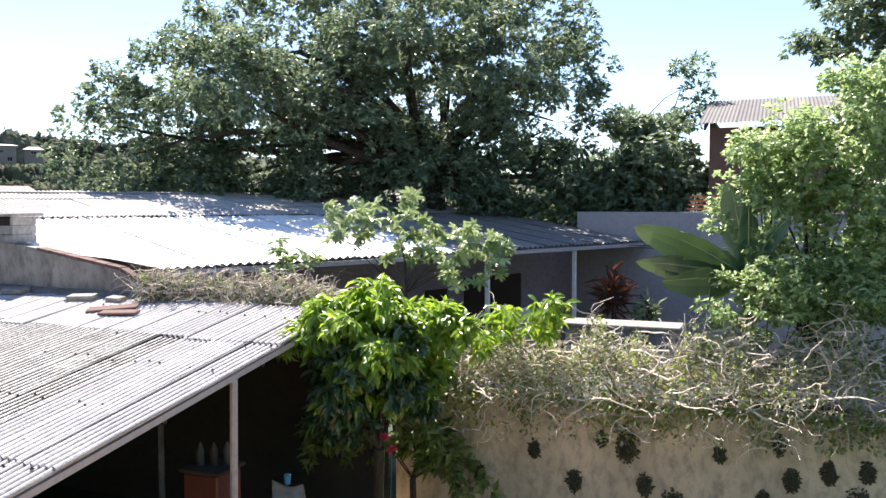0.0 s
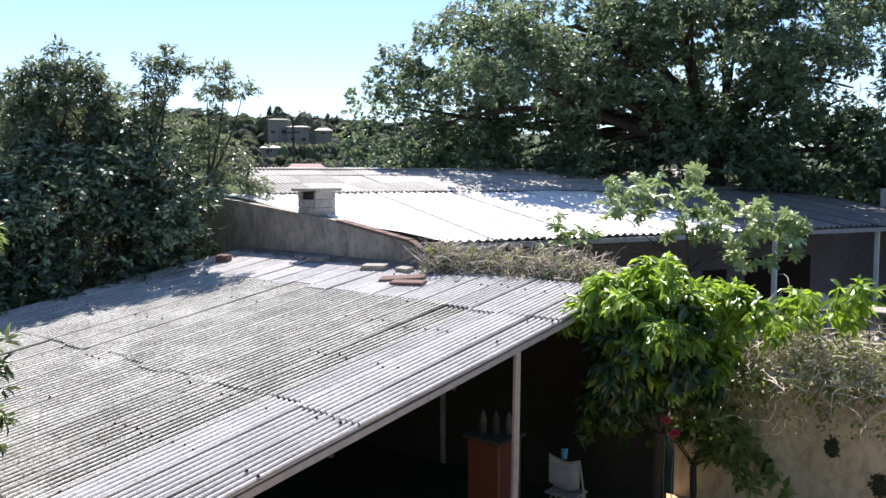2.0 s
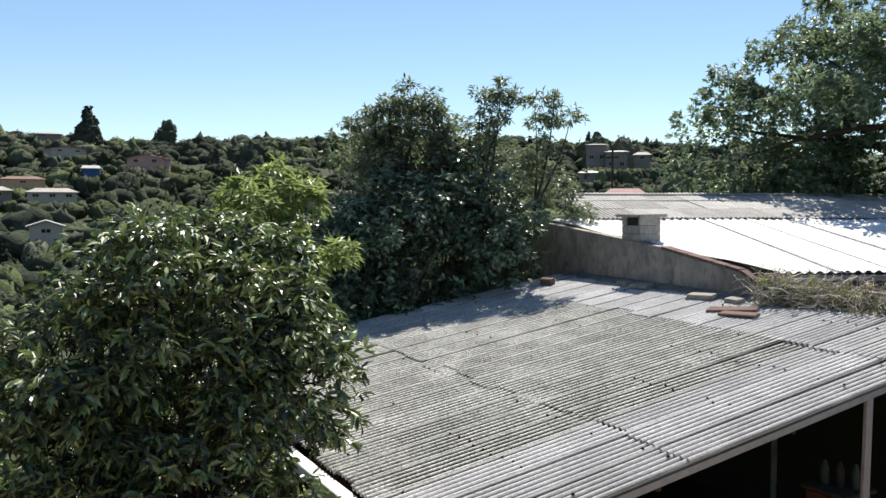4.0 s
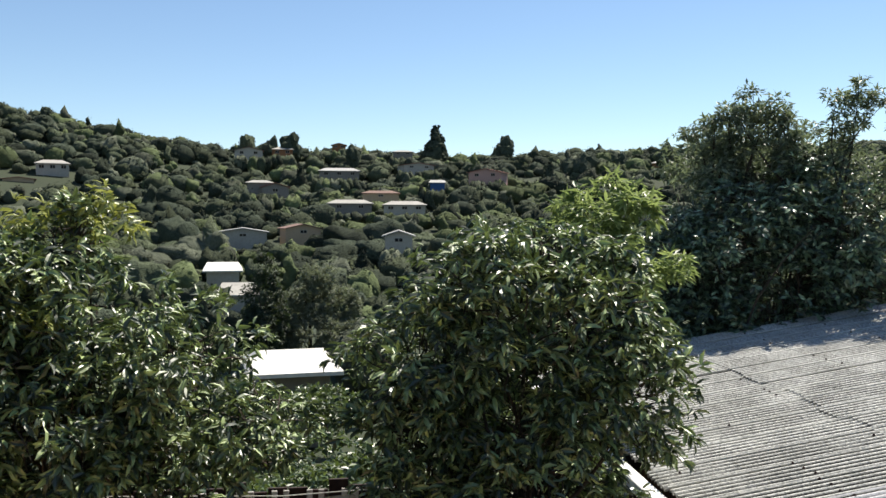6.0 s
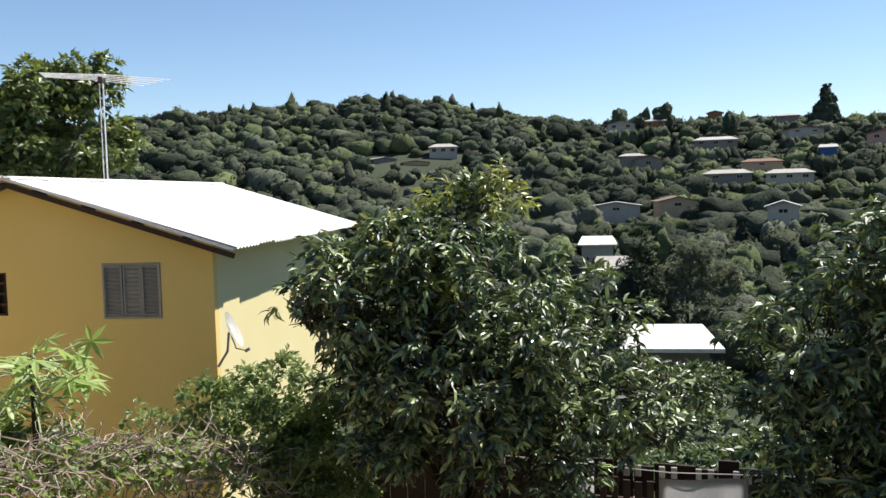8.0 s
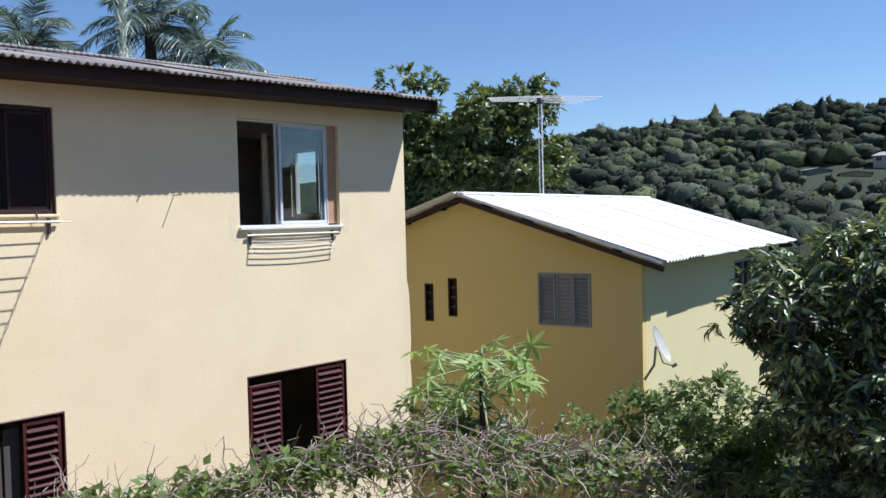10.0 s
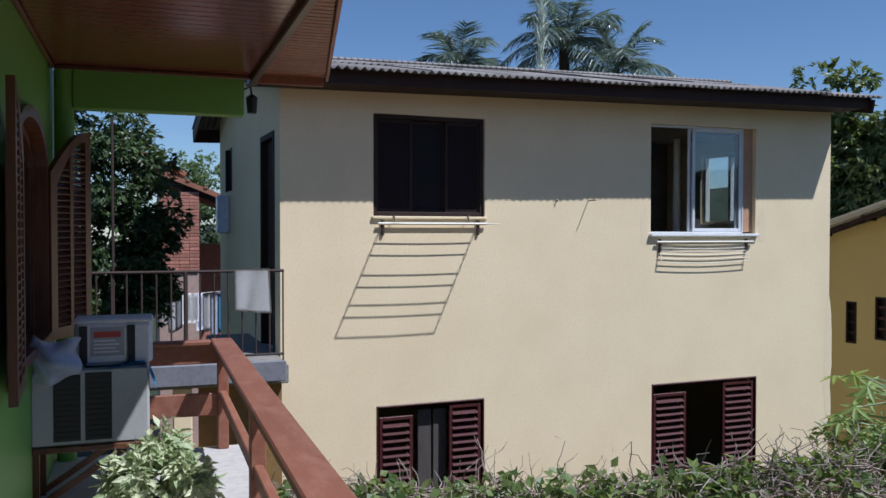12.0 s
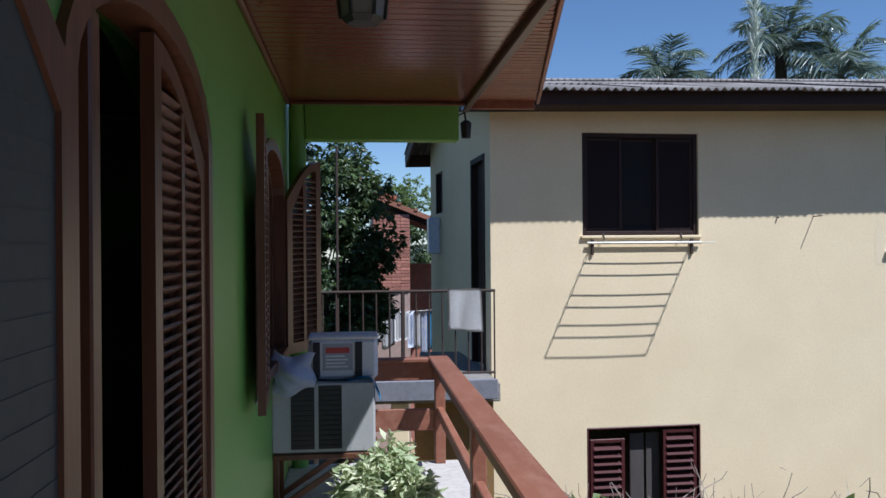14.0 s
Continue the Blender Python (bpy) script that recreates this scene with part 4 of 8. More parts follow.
# trees behind the yellow house
tree("avocado_tree", "tall leafy tree with dense upright clumps", (19.3, 18.0, -5.0), (19.3, 18.0, 1.0),
     [((18.0, 19.2, 5.2), 0.95), ((19.4, 17.8, 4.2), 1.5), ((19.9, 17.3, 5.1), 0.85), ((20.45, 16.6, 5.25), 0.75), ((18.9, 18.3, 2.9), 1.5), ((20.4, 16.8, 3.2), 1.3), ((18.2, 19.2, 3.1), 1.4), ((17.6, 19.9, 3.9), 1.3), ((19.3, 18.0, 1.2), (1.5, 2.2, 1.3))],
     AVOCADO, 0.5, 26, 7, 0.28, 0.13, 22, 0.25, low=-1.0, fill=2.8, out=0.8)
# shrubs by the yellow house
tree("garden_shrub", "slender green shrub by the yellow house", (9.6, 5.0, -4.0), (9.6, 5.0, -2.4),
     [((9.4, 5.4, -1.05), 0.42), ((9.2, 5.75, -0.85), 0.4), ((10.2, 4.2, -1.9), 0.5)], GARDEN, 0.17, 8, 6, 0.12, 0.06, 23, 0.05, low=-0.4, fill=2.2)
# the tall shrub at the far end of the balcony
tree("citrus_tree", "dark citrus tree with glossy leaves beyond the balcony", (-0.4, 13.2, -3.3), (-0.4, 13.2, 0.0),
     [((-0.25, 12.9, 2.4), 0.8), ((-0.6, 12.9, 1.4), 0.85), ((-0.1, 12.9, 1.35), 0.55), ((-0.05, 12.9, 1.85), 0.4), ((-0.7, 13.1, 3.1), 0.8), ((-1.3, 13.0, 2.2), 0.9), ((-0.75, 13.0, 0.5), 0.8), ((-0.1, 12.9, 2.75), 0.35), ((0.1, 12.9, 1.15), 0.42), ((0.1, 12.9, 0.65), 0.36), ((0.2, 12.9, 1.5), 0.25), ((0.24, 12.9, 2.0), 0.34), ((0.28, 12.9, 1.5), 0.32), ((0.30, 12.9, 1.0), 0.32), ((0.14, 12.9, 2.4), 0.34), ((0.28, 12.9, 0.5), 0.3)],
     CITRUS, 0.28, 26, 6, 0.12, 0.055, 24, 0.1, low=-1.0, fill=2.8, out=0.8)


# ---- the wooded hill ----
HOUSES = []


def lumpy_crown(lobes, rng, fine):
    """A closed crown that is the outer skin of several overlapping lobes, with uneven leaf masses on it."""
    bm = bmesh.new()
    bmesh.ops.create_icosphere(bm, subdivisions=3 if fine else 2, radius=1.0)
    d = np.array([v.co[:] for v in bm.verts])
    f = np.array([[v.index for v in p.verts] for p in bm.faces])
    bm.free()
    mid = np.mean([c for c, r in lobes], 0)
    best = np.full(len(d), 0.25)
    for c, r in lobes:
        o = np.asarray(c) - mid
        b = d @ o
        disc = b * b - (o @ o - r * r)
        hit = np.where(disc > 0, b + np.sqrt(np.maximum(disc, 0)), 0)
        best = np.maximum(best, hit)
    best *= 1 + 0.10 * np.sin(d @ rng.normal(0, 7, 3) + 1) * np.sin(d @ rng.normal(0, 7, 3)) + rng.uniform(-0.16, 0.04, len(d))
    return mid + d * best[:, None], f


def crown_template(kind, rng, fine, sprays=0):
    """A crown about two units wide standing on the ground: lumpy leaf masses and loose sprays at their skin."""
    if kind == "round":
        lobes = [(np.array((0, 0, 0.75)), 0.72)]
        for _ in range(20):
            d = rng.normal(0, 1, 3)
            d = d / np.linalg.norm(d) * rng.uniform(0.4, 0.85)
            lobes.append((d * (1, 1, 0.75) + (0, 0, 0.95), rng.uniform(0.2, 0.42)))
    elif kind == "tall":
        lobes = [(np.array((rng.normal(0, 0.22), rng.normal(0, 0.22), 0.6 + 0.42 * i)), rng.uniform(0.4, 0.62)) for i in range(6)]
    elif kind == "conifer":
        lobes = [(np.array((rng.normal(0, 0.04), rng.normal(0, 0.04), 0.4 + 0.3 * i)), (0.86 - 0.082 * i) * rng.uniform(0.85, 1.1)) for i in range(9)]
    else:
        lobes = [(np.array((rng.normal(0, 0.45), rng.normal(0, 0.45), 2.35 + rng.normal(0, 0.28))), rng.uniform(0.22, 0.42)) for i in range(14)]
    V, F, base = [], [], 0
    if lobes:
        v, f = lumpy_crown(lobes, rng, fine)
        V.append(v)
        F += f.tolist()
        base = len(v)
    n = sprays or ((26 if kind in ("round", "tall") else 60) if fine else (8 if kind in ("round", "tall") else 40))
    for c, r in lobes:
        P, D = clumps(max(3, int(n * r)), c, r * np.array((1, 1, 0.8 if kind == "umbrella" else 1.0)), rng, 0.95, -0.3)
        lie = np.cross(rng.normal(0, 1, D.shape), D)
        lie /= np.linalg.norm(lie, axis=1, keepdims=True)
        size = (0.13 if fine else 0.17) if kind in ("round", "tall") else 0.26
        m = leaf_mesh("t", P - lie * size * 0.5, lie + D * rng.normal(0, 0.3, (len(D), 1)), size, size * 0.9, FAR[0], BROAD, 0.3, rng, D * 2.5)
        v = np.empty(len(m.vertices) * 3)
        m.vertices.foreach_get("co", v)
        V.append(v.reshape(-1, 3))
        F += [[i + base for i in p.vertices] for p in m.polygons]
        base += len(m.vertices)
        bpy.data.meshes.remove(m)
    if kind == "umbrella":
        bm = tube([(0, 0, 0.2), (0.05, 0, 1.5), (0, 0, 2.5)], [0.09, 0.07, 0.05], 5)
        V.append(np.array([v.co[:] for v in bm.verts]))
        bm.verts.index_update()
        F += [[v.index + base for v in p.verts] for p in bm.faces]
        bm.free()
    return np.concatenate(V), F


def far_tree(label, x, y, top, w, kind, tone, seed):
    """A single tree that stands out on the skyline."""
    rng = np.random.default_rng(seed)
    v, f = crown_template(kind, rng, True)
    z0 = float(hill(x, y)) - 0.3
    k = (top - z0) / v[:, 2].max()
    t = thing("skyline_tree", label, "tree", (x, y, z0), group="trees on the skyline")
    part("crown", mesh_of("crown", v * (w, w, k), f, FAR[tone]), FAR[tone], t)
    part("trunk", tube([(0, 0, -0.3), (0, 0, 0.5 * (top - z0))], [0.25, 0.15], 6), BARK, t)


def far_woods():
    rng = np.random.default_rng(5)
    kinds = ["round", "round", "round", "round", "tall", "tall", "conifer", "umbrella"]
    temps = [crown_template(kd, rng, True) for kd in kinds] + [crown_template(kd, rng, False) for kd in kinds]
    big = [crown_template("round", rng, True, 9) for _ in range(5)] + [crown_template("round", rng, False, 18) for _ in range(5)]
    n = 4400
    yaw = rng.uniform(-142, -44, n)
    r = 38 + 316 * rng.uniform(0, 1, n) ** 0.7
    V, F, I, base = [], [], [], 0
    for k in range(n):
        a = math.radians(yaw[k])
        x, y = -math.sin(a) * r[k], math.cos(a) * r[k]
        if r[k] < 90 and rng.uniform() < 0.3:
            continue
        kind = rng.choice(len(kinds), p=[0.235, 0.235, 0.235, 0.235, 0.025, 0.025, 0.01, 0.0])
        if kinds[kind] == "umbrella" and r[k] < 260:
            kind = 0
        w = rng.choice([rng.uniform(1.3, 2.2), rng.uniform(2.0, 3.2), rng.uniform(3.2, 5.0)], p=[0.25, 0.38, 0.37])
        w *= (0.6 if kinds[kind] in ("tall", "conifer") else 1.0) * (0.65 if r[k] < 120 else 1.0)
        w = min(w, 2.3) if r[k] < 75 else w
        z = float(hill(x, y))
        high = 1.75 * w * (1.0 if kind < 4 else 1.7)
        blocked = False
        for hx, hy, hw, hz in HOUSES:
            hr = math.hypot(hx, hy)
            along = (x * hx + y * hy) / hr
            across = abs(x * hy - y * hx) / hr
            if hr - 2.5 < along < hr + 8 and across < hw / 2 + 0.9 * w:
                blocked = True
            elif hr - 45 < along < hr and across < hw / 2 * along / hr + 0.5 * w and (z + high - 1.65) / r[k] > (hz - 1.65) / hr:
                blocked = True
        if blocked:
            continue
        v, f = big[k % 5 + (5 if r[k] > 150 else 0)] if kind < 4 and w > 3.0 else temps[kind + (len(kinds) if r[k] > 90 else 0)]
        c, s = math.cos(k), math.sin(k)
        rv = np.stack([v[:, 0] * c - v[:, 1] * s, v[:, 0] * s + v[:, 1] * c, v[:, 2] * rng.uniform(0.8, 1.15) * (0.82 if w > 3.2 else 1.0)], -1) * w
        V.append(rv + (x, y, z - 0.3 * w))
        F += [[i + base for i in q] for q in f]
        patch = math.sin(x * 0.05 + 2) * math.sin(y * 0.06) * 0.5 + rng.normal(0, 0.6)
        tone = 0 if kinds[kind] == "conifer" or patch < -0.25 else (1 if patch < 0.35 else (3 if patch < 0.6 else 2))
        I.append(np.full(len(f), tone))
        base += len(v)
    # low undergrowth between the crowns
    bm = bmesh.new()
    bmesh.ops.create_icosphere(bm, subdivisions=2, radius=1.0)
    uv = np.array([v.co[:] for v in bm.verts])
    uf = [[v.index for v in p.verts] for p in bm.faces]
    bm.free()
    for k in range(1500):
        a, rr = math.radians(rng.uniform(-124, -46)), 110 + 240 * rng.uniform(0, 1) ** 0.7
        x, y = -math.sin(a) * rr, math.cos(a) * rr
        if any(abs(x * hy - y * hx) / math.hypot(hx, hy) < hw / 2 + 2.5 and -26 < (x * hx + y * hy) / math.hypot(hx, hy) - math.hypot(hx, hy) < 9 for hx, hy, hw, hz in HOUSES):
            continue
        w = rng.uniform(1.3, 2.6)
        V.append(uv * rng.uniform(0.75, 1.15, (len(uv), 1)) * (w, w, 0.8 * w) + (x, y, float(hill(x, y)) + 0.25 * w))
        F += [[i + base for i in q] for q in uf]
        I.append(np.full(len(uf), int(rng.choice([0, 0, 1, 1, 3, 2]))))
        base += len(uv)
    # garden bushes close in front of each house
    for hx, hy, hw, hz in HOUSES:
        hr = math.hypot(hx, hy)
        if hr < 60 or hy > 60:
            continue
        ux, uy = hx / hr, hy / hr
        for _ in range(int(6 + hw * 1.3)):
            a, b = rng.uniform(-0.6, 0.6) * hw, rng.uniform(2.2, 7.0)
            x, y = hx - ux * b - uy * a, hy - uy * b + ux * a
            w = rng.uniform(0.8, 1.7)
            z = float(hill(x, y))
            top = min(hz - rng.uniform(1.0, 2.3), z + 6.0)
            w = max(w, 0.36 * (top - z))
            v, f = temps[int(rng.integers(0, 4)) + len(kinds)]
            V.append(v * (w, w, max(0.4, (top - z + 0.3) / v[:, 2].max())) + (x, y, z - 0.3))
            F += [[i + base for i in q] for q in f]
            I.append(np.full(len(f), int(rng.choice([0, 1, 1, 2, 3]))))
            base += len(v)
    ob = new("far_woods", mesh_of("far_woods", np.concatenate(V), F, FAR, np.concatenate(I), True))
    tagged(ob, "dense dark green woodland covering the far hillside", "trees", kind="stuff")

# ---- houses across the valley ----
FAR_WALLS = {
    "white": surface("far_white_wall", [(0.40, 0.37, 0.32), (0.35, 0.32, 0.28), (0.28, 0.26, 0.22)], 0.9, 3, 0.4, 0),
    "grey": surface("far_grey_wall", [(0.22, 0.20, 0.18), (0.18, 0.165, 0.15), (0.13, 0.12, 0.11)], 0.9, 3, 0.4, 0),
    "pink": surface("far_pink_wall", [(0.46, 0.29, 0.25), (0.42, 0.26, 0.22), (0.36, 0.23, 0.2)], 0.9, 3, 0.4, 0),
    "tan": surface("far_tan_wall", [(0.45, 0.33, 0.22), (0.40, 0.29, 0.19), (0.34, 0.25, 0.17)], 0.9, 3, 0.4, 0),
    "orange": surface("far_orange_wall", [(0.26, 0.12, 0.06), (0.23, 0.10, 0.05), (0.19, 0.09, 0.045)], 0.9, 3, 0.4, 0),
    "blue": surface("far_blue_wall", [(0.03, 0.09, 0.24), (0.027, 0.08, 0.21), (0.024, 0.07, 0.18)], 0.8, 3, 0.4, 0),
}
FAR_ROOFS = {
    "red": surface("far_tile_roof", [(0.30, 0.13, 0.10), (0.25, 0.11, 0.085), (0.18, 0.09, 0.07)], 0.9, 2, 0.5, 0),
    "rose": surface("far_rose_roof", [(0.34, 0.21, 0.20), (0.29, 0.18, 0.17), (0.23, 0.15, 0.14)], 0.9, 2, 0.5, 0),
    "brown": surface("far_brown_roof", [(0.20, 0.12, 0.09), (0.16, 0.10, 0.08), (0.12, 0.08, 0.07)], 0.9, 2, 0.5, 0),
    "grey": surface("far_grey_roof", [(0.40, 0.39, 0.37), (0.33, 0.32, 0.31), (0.25, 0.24, 0.23)], 0.9, 2, 0.5, 0),
    "bright": surface("far_bright_roof", [(0.70, 0.68, 0.64), (0.62, 0.60, 0.56), (0.5, 0.48, 0.45)], 0.85, 2, 0.5, 0),
    "pale": surface("far_pale_roof", [(0.36, 0.34, 0.31), (0.29, 0.275, 0.25), (0.22, 0.205, 0.19)], 0.85, 2, 0.5, 0),
}


def far_house(x, y, z, width, height, wall, roof, label, gable=True, depth=6.0, windows=2, turn=0.0, sink=2.2):
    """A small house facing the valley: walls, a gabled or mono-pitch roof, windows and a door."""
    yaw = math.degrees(math.atan2(y, x)) - 90 + turn
    if math.hypot(x, y) > 110 and height < 8:
        sink += 0.52 * height
        z, height, width = z + 0.52 * height, 0.45 * height, 0.92 * width
    h = thing("far_house", label, "house", Matrix.Translation((x, y, z)) @ pose(0, 0, 0, 0, 0, yaw), group="houses across the valley")
    HOUSES.append((x, y, width, z + (0.40 if gable else 0.50) * height))
    eave = height * (0.58 if gable else 0.72)
    part("wall", boxes((-width / 2, width / 2, 0, depth, -sink, eave)), FAR_WALLS[wall], h)
    bm = bmesh.new()
    o = 0.45
    if gable:
        pr = [(-width / 2 - o, eave - 0.05), (0, height), (width / 2 + o, eave - 0.05)]
        a, b, a2, b2 = [[bm.verts.new((px, py, pz + lift)) for px, pz in pr] for lift in (0, 0.14) for py in (-o, depth + o)]
        for i in range(2):
            bm.faces.new((a2[i], a2[i + 1], b2[i + 1], b2[i]))
            bm.faces.new((a[i], b[i], b[i + 1], a[i + 1]))
            bm.faces.new((a[i], a[i + 1], a2[i + 1], a2[i]))
            bm.faces.new((b[i], b2[i], b2[i + 1], b[i + 1]))
        bm.faces.new((a[0], a2[0], b2[0], b[0]))
        bm.faces.new((a[-1], b[-1], b2[-1], a2[-1]))
    else:
        # a hipped roof with its ridge along the front
        rise = 0.45 if height >= 8 else max(0.5, min(0.34 * (depth / 2 + o), 1.1 * (height - eave) + 0.35))
        inset = min(0.22 * width, 1.6) if width > 4 else 0.02
        base = [bm.verts.new(p) for p in ((-width / 2 - o, -o, eave), (width / 2 + o, -o, eave), (width / 2 + o, depth + o, eave), (-width / 2 - o, depth + o, eave))]
        rim = [bm.verts.new((v.co.x, v.co.y, eave + 0.14)) for v in base]
        top = [bm.verts.new((sx * (width / 2 - inset), depth / 2, eave + 0.14 + rise)) for sx in (-1, 1)]
        bm.faces.new(base[::-1])
        for i in range(4):
            bm.faces.new((base[i], base[(i + 1) % 4], rim[(i + 1) % 4], rim[i]))
        bm.faces.new((rim[0], rim[1], top[1], top[0]))
        bm.faces.new((rim[2], rim[3], top[0], top[1]))
        bm.faces.new((rim[1], rim[2], top[1]))
        bm.faces.new((rim[3], rim[0], top[0]))
    part("roof", bm, FAR_ROOFS[roof], h)
    if gable:
        bm = bmesh.new()
        v = [bm.verts.new(p) for p in ((-width / 2, 0.01, eave), (width / 2, 0.01, eave), (0, 0.01, height - 0.02), (-width / 2, 0.2, eave), (width / 2, 0.2, eave), (0, 0.2, height - 0.02))]
        for f in ((0, 1, 2), (5, 4, 3), (1, 4, 5, 2), (0, 2, 5, 3), (0, 3, 4, 1)):
            bm.faces.new([v[i] for i in f])
        part("gable", bm, FAR_WALLS[wall], h)
    for k in range(windows):
        cx = width * ((k + 0.5) / windows - 0.5)
        zz = max(0.3, eave * 0.4)
        win = part("window", boxes((cx - 0.62, cx + 0.62, -0.05, 0.04, zz - 0.2, min(eave - 0.2, zz + 0.95)), bevel=0.02), FAR_WALLS["white"], h)
        for sx in (-0.29, 0.29):
            part("pane", boxes((cx + sx - 0.24, cx + sx + 0.24, -0.07, -0.052, zz - 0.12, min(eave - 0.28, zz + 0.87))), WINDOW_DARK, win)
    return h


far_house(279.2, 25.0, 17.9, 9.5, 6.0, "white", "brown", "white gabled house with a brown tile roof on the ridge")
far_house(285.0, 14.7, 19.2, 7.2, 5.0, "orange", "pale", "orange house with a pale roof on the ridge", False)
far_house(300.3, -4.0, 23.8, 5.0, 3.4, "orange", "brown", "small house at the top of the hill")
far_house(289.2, -25.4, 21.1, 7.0, 2.8, "grey", "pale", "low house with a pale flat roof", False)
far_house(258.9, -27.7, 14.3, 10.5, 3.8, "white", "red", "long house with a red tile roof among trees", turn=20)
far_house(226.5, -42.1, 9.5, 10.0, 5.2, "pink", "red", "pink house with a red tile roof and two windows", turn=-18)
far_house(218.6, -28.2, 7.6, 4.0, 3.2, "blue", "grey", "small bright blue house", False, windows=0)
far_house(240.3, -3.3, 10.5, 12.0, 4.4, "grey", "grey", "grey house with large dark windows", False, windows=3)
far_house(200.0, 11.9, 4.1, 6.6, 5.3, "grey", "red", "two-storey grey house with a red roof", windows=1)
far_house(201.0, 15.5, 7.2, 6.2, 2.4, "grey", "pale", "low shed with a bright pale roof", False, windows=0)
far_house(190.8, -5.0, 1.2, 10.5, 3.8, "grey", "pale", "long low building with a pale roof", False, windows=2)
far_house(188.6, -17.0, 1.0, 10.0, 3.7, "white", "pale", "long low white building with a pale roof", False, windows=3)
far_house(204.9, -12.7, 4.9, 9.4, 2.6, "tan", "brown", "low house with a brown roof", False, windows=1)
far_house(149.6, 14.4, -3.9, 8.8, 3.5, "white", "grey", "white gabled cottage with a dark window", windows=1)
far_house(150.3, 4.1, -3.6, 6.6, 3.9, "tan", "brown", "tan gabled cottage with a brown roof", windows=1, turn=12)
far_house(99.6, 11.8, -5.8, 3.6, 1.5, "white", "bright", "small shed with a bright white roof", False, windows=0)
far_house(79.9, 8.1, -7.0, 3.0, 1.8, "white", "pale", "small low shed with a pale roof", False, windows=0)
far_house(119.9, -10.0, -4.2, 4.2, 3.9, "white", "grey", "small pale house partly hidden by trees", windows=1)
far_house(213.4, 81.0, 9.2, 7.0, 2.8, "grey", "grey", "house with a grey roof in the woods", turn=25, windows=0)
far_house(223.2, 67.7, 10.2, 8.2, 5.0, "white", "pale", "white two-storey house in the woods", False, windows=3)
far_house(213.3, 72.4, 8.3, 7.4, 2.4, "tan", "red", "house with a red roof in the woods", windows=0)
far_house(176.6, -147.9, 11.9, 5.4, 8.0, "grey", "pale", "grey two-storey house with dark openings on the slope", False, windows=2, sink=12)
far_house(170.5, -142.7, 6.6, 9.4, 4.0, "grey", "bright", "low annex with a bright roof below the grey house", False, windows=2, sink=9)
far_house(171.7, -150.5, 9.9, 5.6, 8.0, "grey", "bright", "grey box-like house beside the two-storey house", False, windows=2, sink=12)
far_house(168.8, -156.7, 11.5, 4.5, 4.0, "grey", "pale", "dull building higher on the slope", False, windows=1, sink=12)
po = thing("utility_pole", "dark wooden utility pole with a cross-arm", "pole", (66.0, -57.2, -4.0))
part("post", tube([(0, 0, -4), (0, 0, 11.2)], [0.14, 0.10], 8), BARK, po)
part("cross_arm", boxes((-0.9, 0.9, -0.06, 0.06, 10.4, 10.55)), BARK, po)
far_house(53.2, -46.0, -1.0, 4.5, 3.3, "pink", "pale", "house with a pale flat roof beyond the sheds", False, windows=0)
far_house(59.2, -52.8, -1.35, 4.7, 4.6, "pink", "rose", "pink house with a faded rose roof", False, windows=1)
far_house(259.6, -106.0, 15.8, 7.5, 3.6, "orange", "pale", "house with an orange wall on the far ridge", False)
far_house(31.0, 1.1, -4.5, 2.5, 0.65, "grey", "bright", "low outbuilding with a bright white corrugated roof", False, 3.2, 0, turn=6)
for k, (x, y, top, w, kind, tone) in enumerate(((298.0, -37.9, 34.0, 6.2, "conifer", 0), (290.1, 12.5, 29.8, 4.6, "round", 0), (284.2, 26.2, 28.3, 3.6, "round", 1), (287.0, 19.0, 28.6, 3.4, "round", 0), (294.0, -61.6, 30.5, 3.9, "round", 0),
                                                (315.6, 97.5, 39.8, 2.6, "round", 0), (239.6, -72.8, 20.6, 5.0, "round", 0), (312.3, 107.5, 38.8, 3.0, "tall", 0), (308.0, 112.0, 37.6, 3.0, "tall", 0), (275.6, 119.4, 34.4, 3.2, "tall", 0), (280.3, -8.3, 25.6, 3.0, "round", 0), (250.2, -102.4, 24.8, 3.4, "tall", 0), (226.0, -60.0, 17.0, 3.0, "conifer", 0), (262.0, -92.0, 22.5, 3.0, "round", 0), (188.1, -157.5, 22.6, 6.0, "round", 1), (183.7, -162.7, 21.8, 5.5, "round", 3))):
    far_tree("dark conifer on the ridge" if kind == "conifer" else "dark rounded tree on the ridge", x, y, top, w, kind, tone, 500 + k)
far_woods()

# a grey feathery tree and a dark cypress on the near slope
tree("grey_tree", "feathery grey-green tree on the slope below", (48.36, 0.92, -7.2), (48.36, 0.92, -4.0),
     [((48.36, 0.92, -3.00), 1.3), ((48.36, -0.68, -3.60), 1.2), ((48.36, 2.12, -3.70), 1.2), ((48.36, 0.52, -1.80), 0.8), ((47.5, 0.9, -5.1), 1.5), ((47.5, -0.8, -5.3), 1.4), ((47.5, 2.4, -5.4), 1.3)], GREY_LEAVES, 0.4, 26, 6, 0.28, 0.07, 601, 0.12, low=-0.8, fill=2.2)
tree("cypress_tree", "narrow dark cypress on the slope below", (46.25, 3.24, -7.2), (46.25, 3.24, -4.5),
     [((46.25, 3.24, -1.27), (0.6, 0.6, 1.3)), ((46.25, 3.24, -2.97), (1.1, 1.1, 1.3)), ((46.25, 3.24, -4.37), (1.4, 1.4, 1.3))], DEEP_LEAVES, 0.35, 26, 6, 0.22, 0.07, 602, 0.15, low=-0.8, fill=2.4)

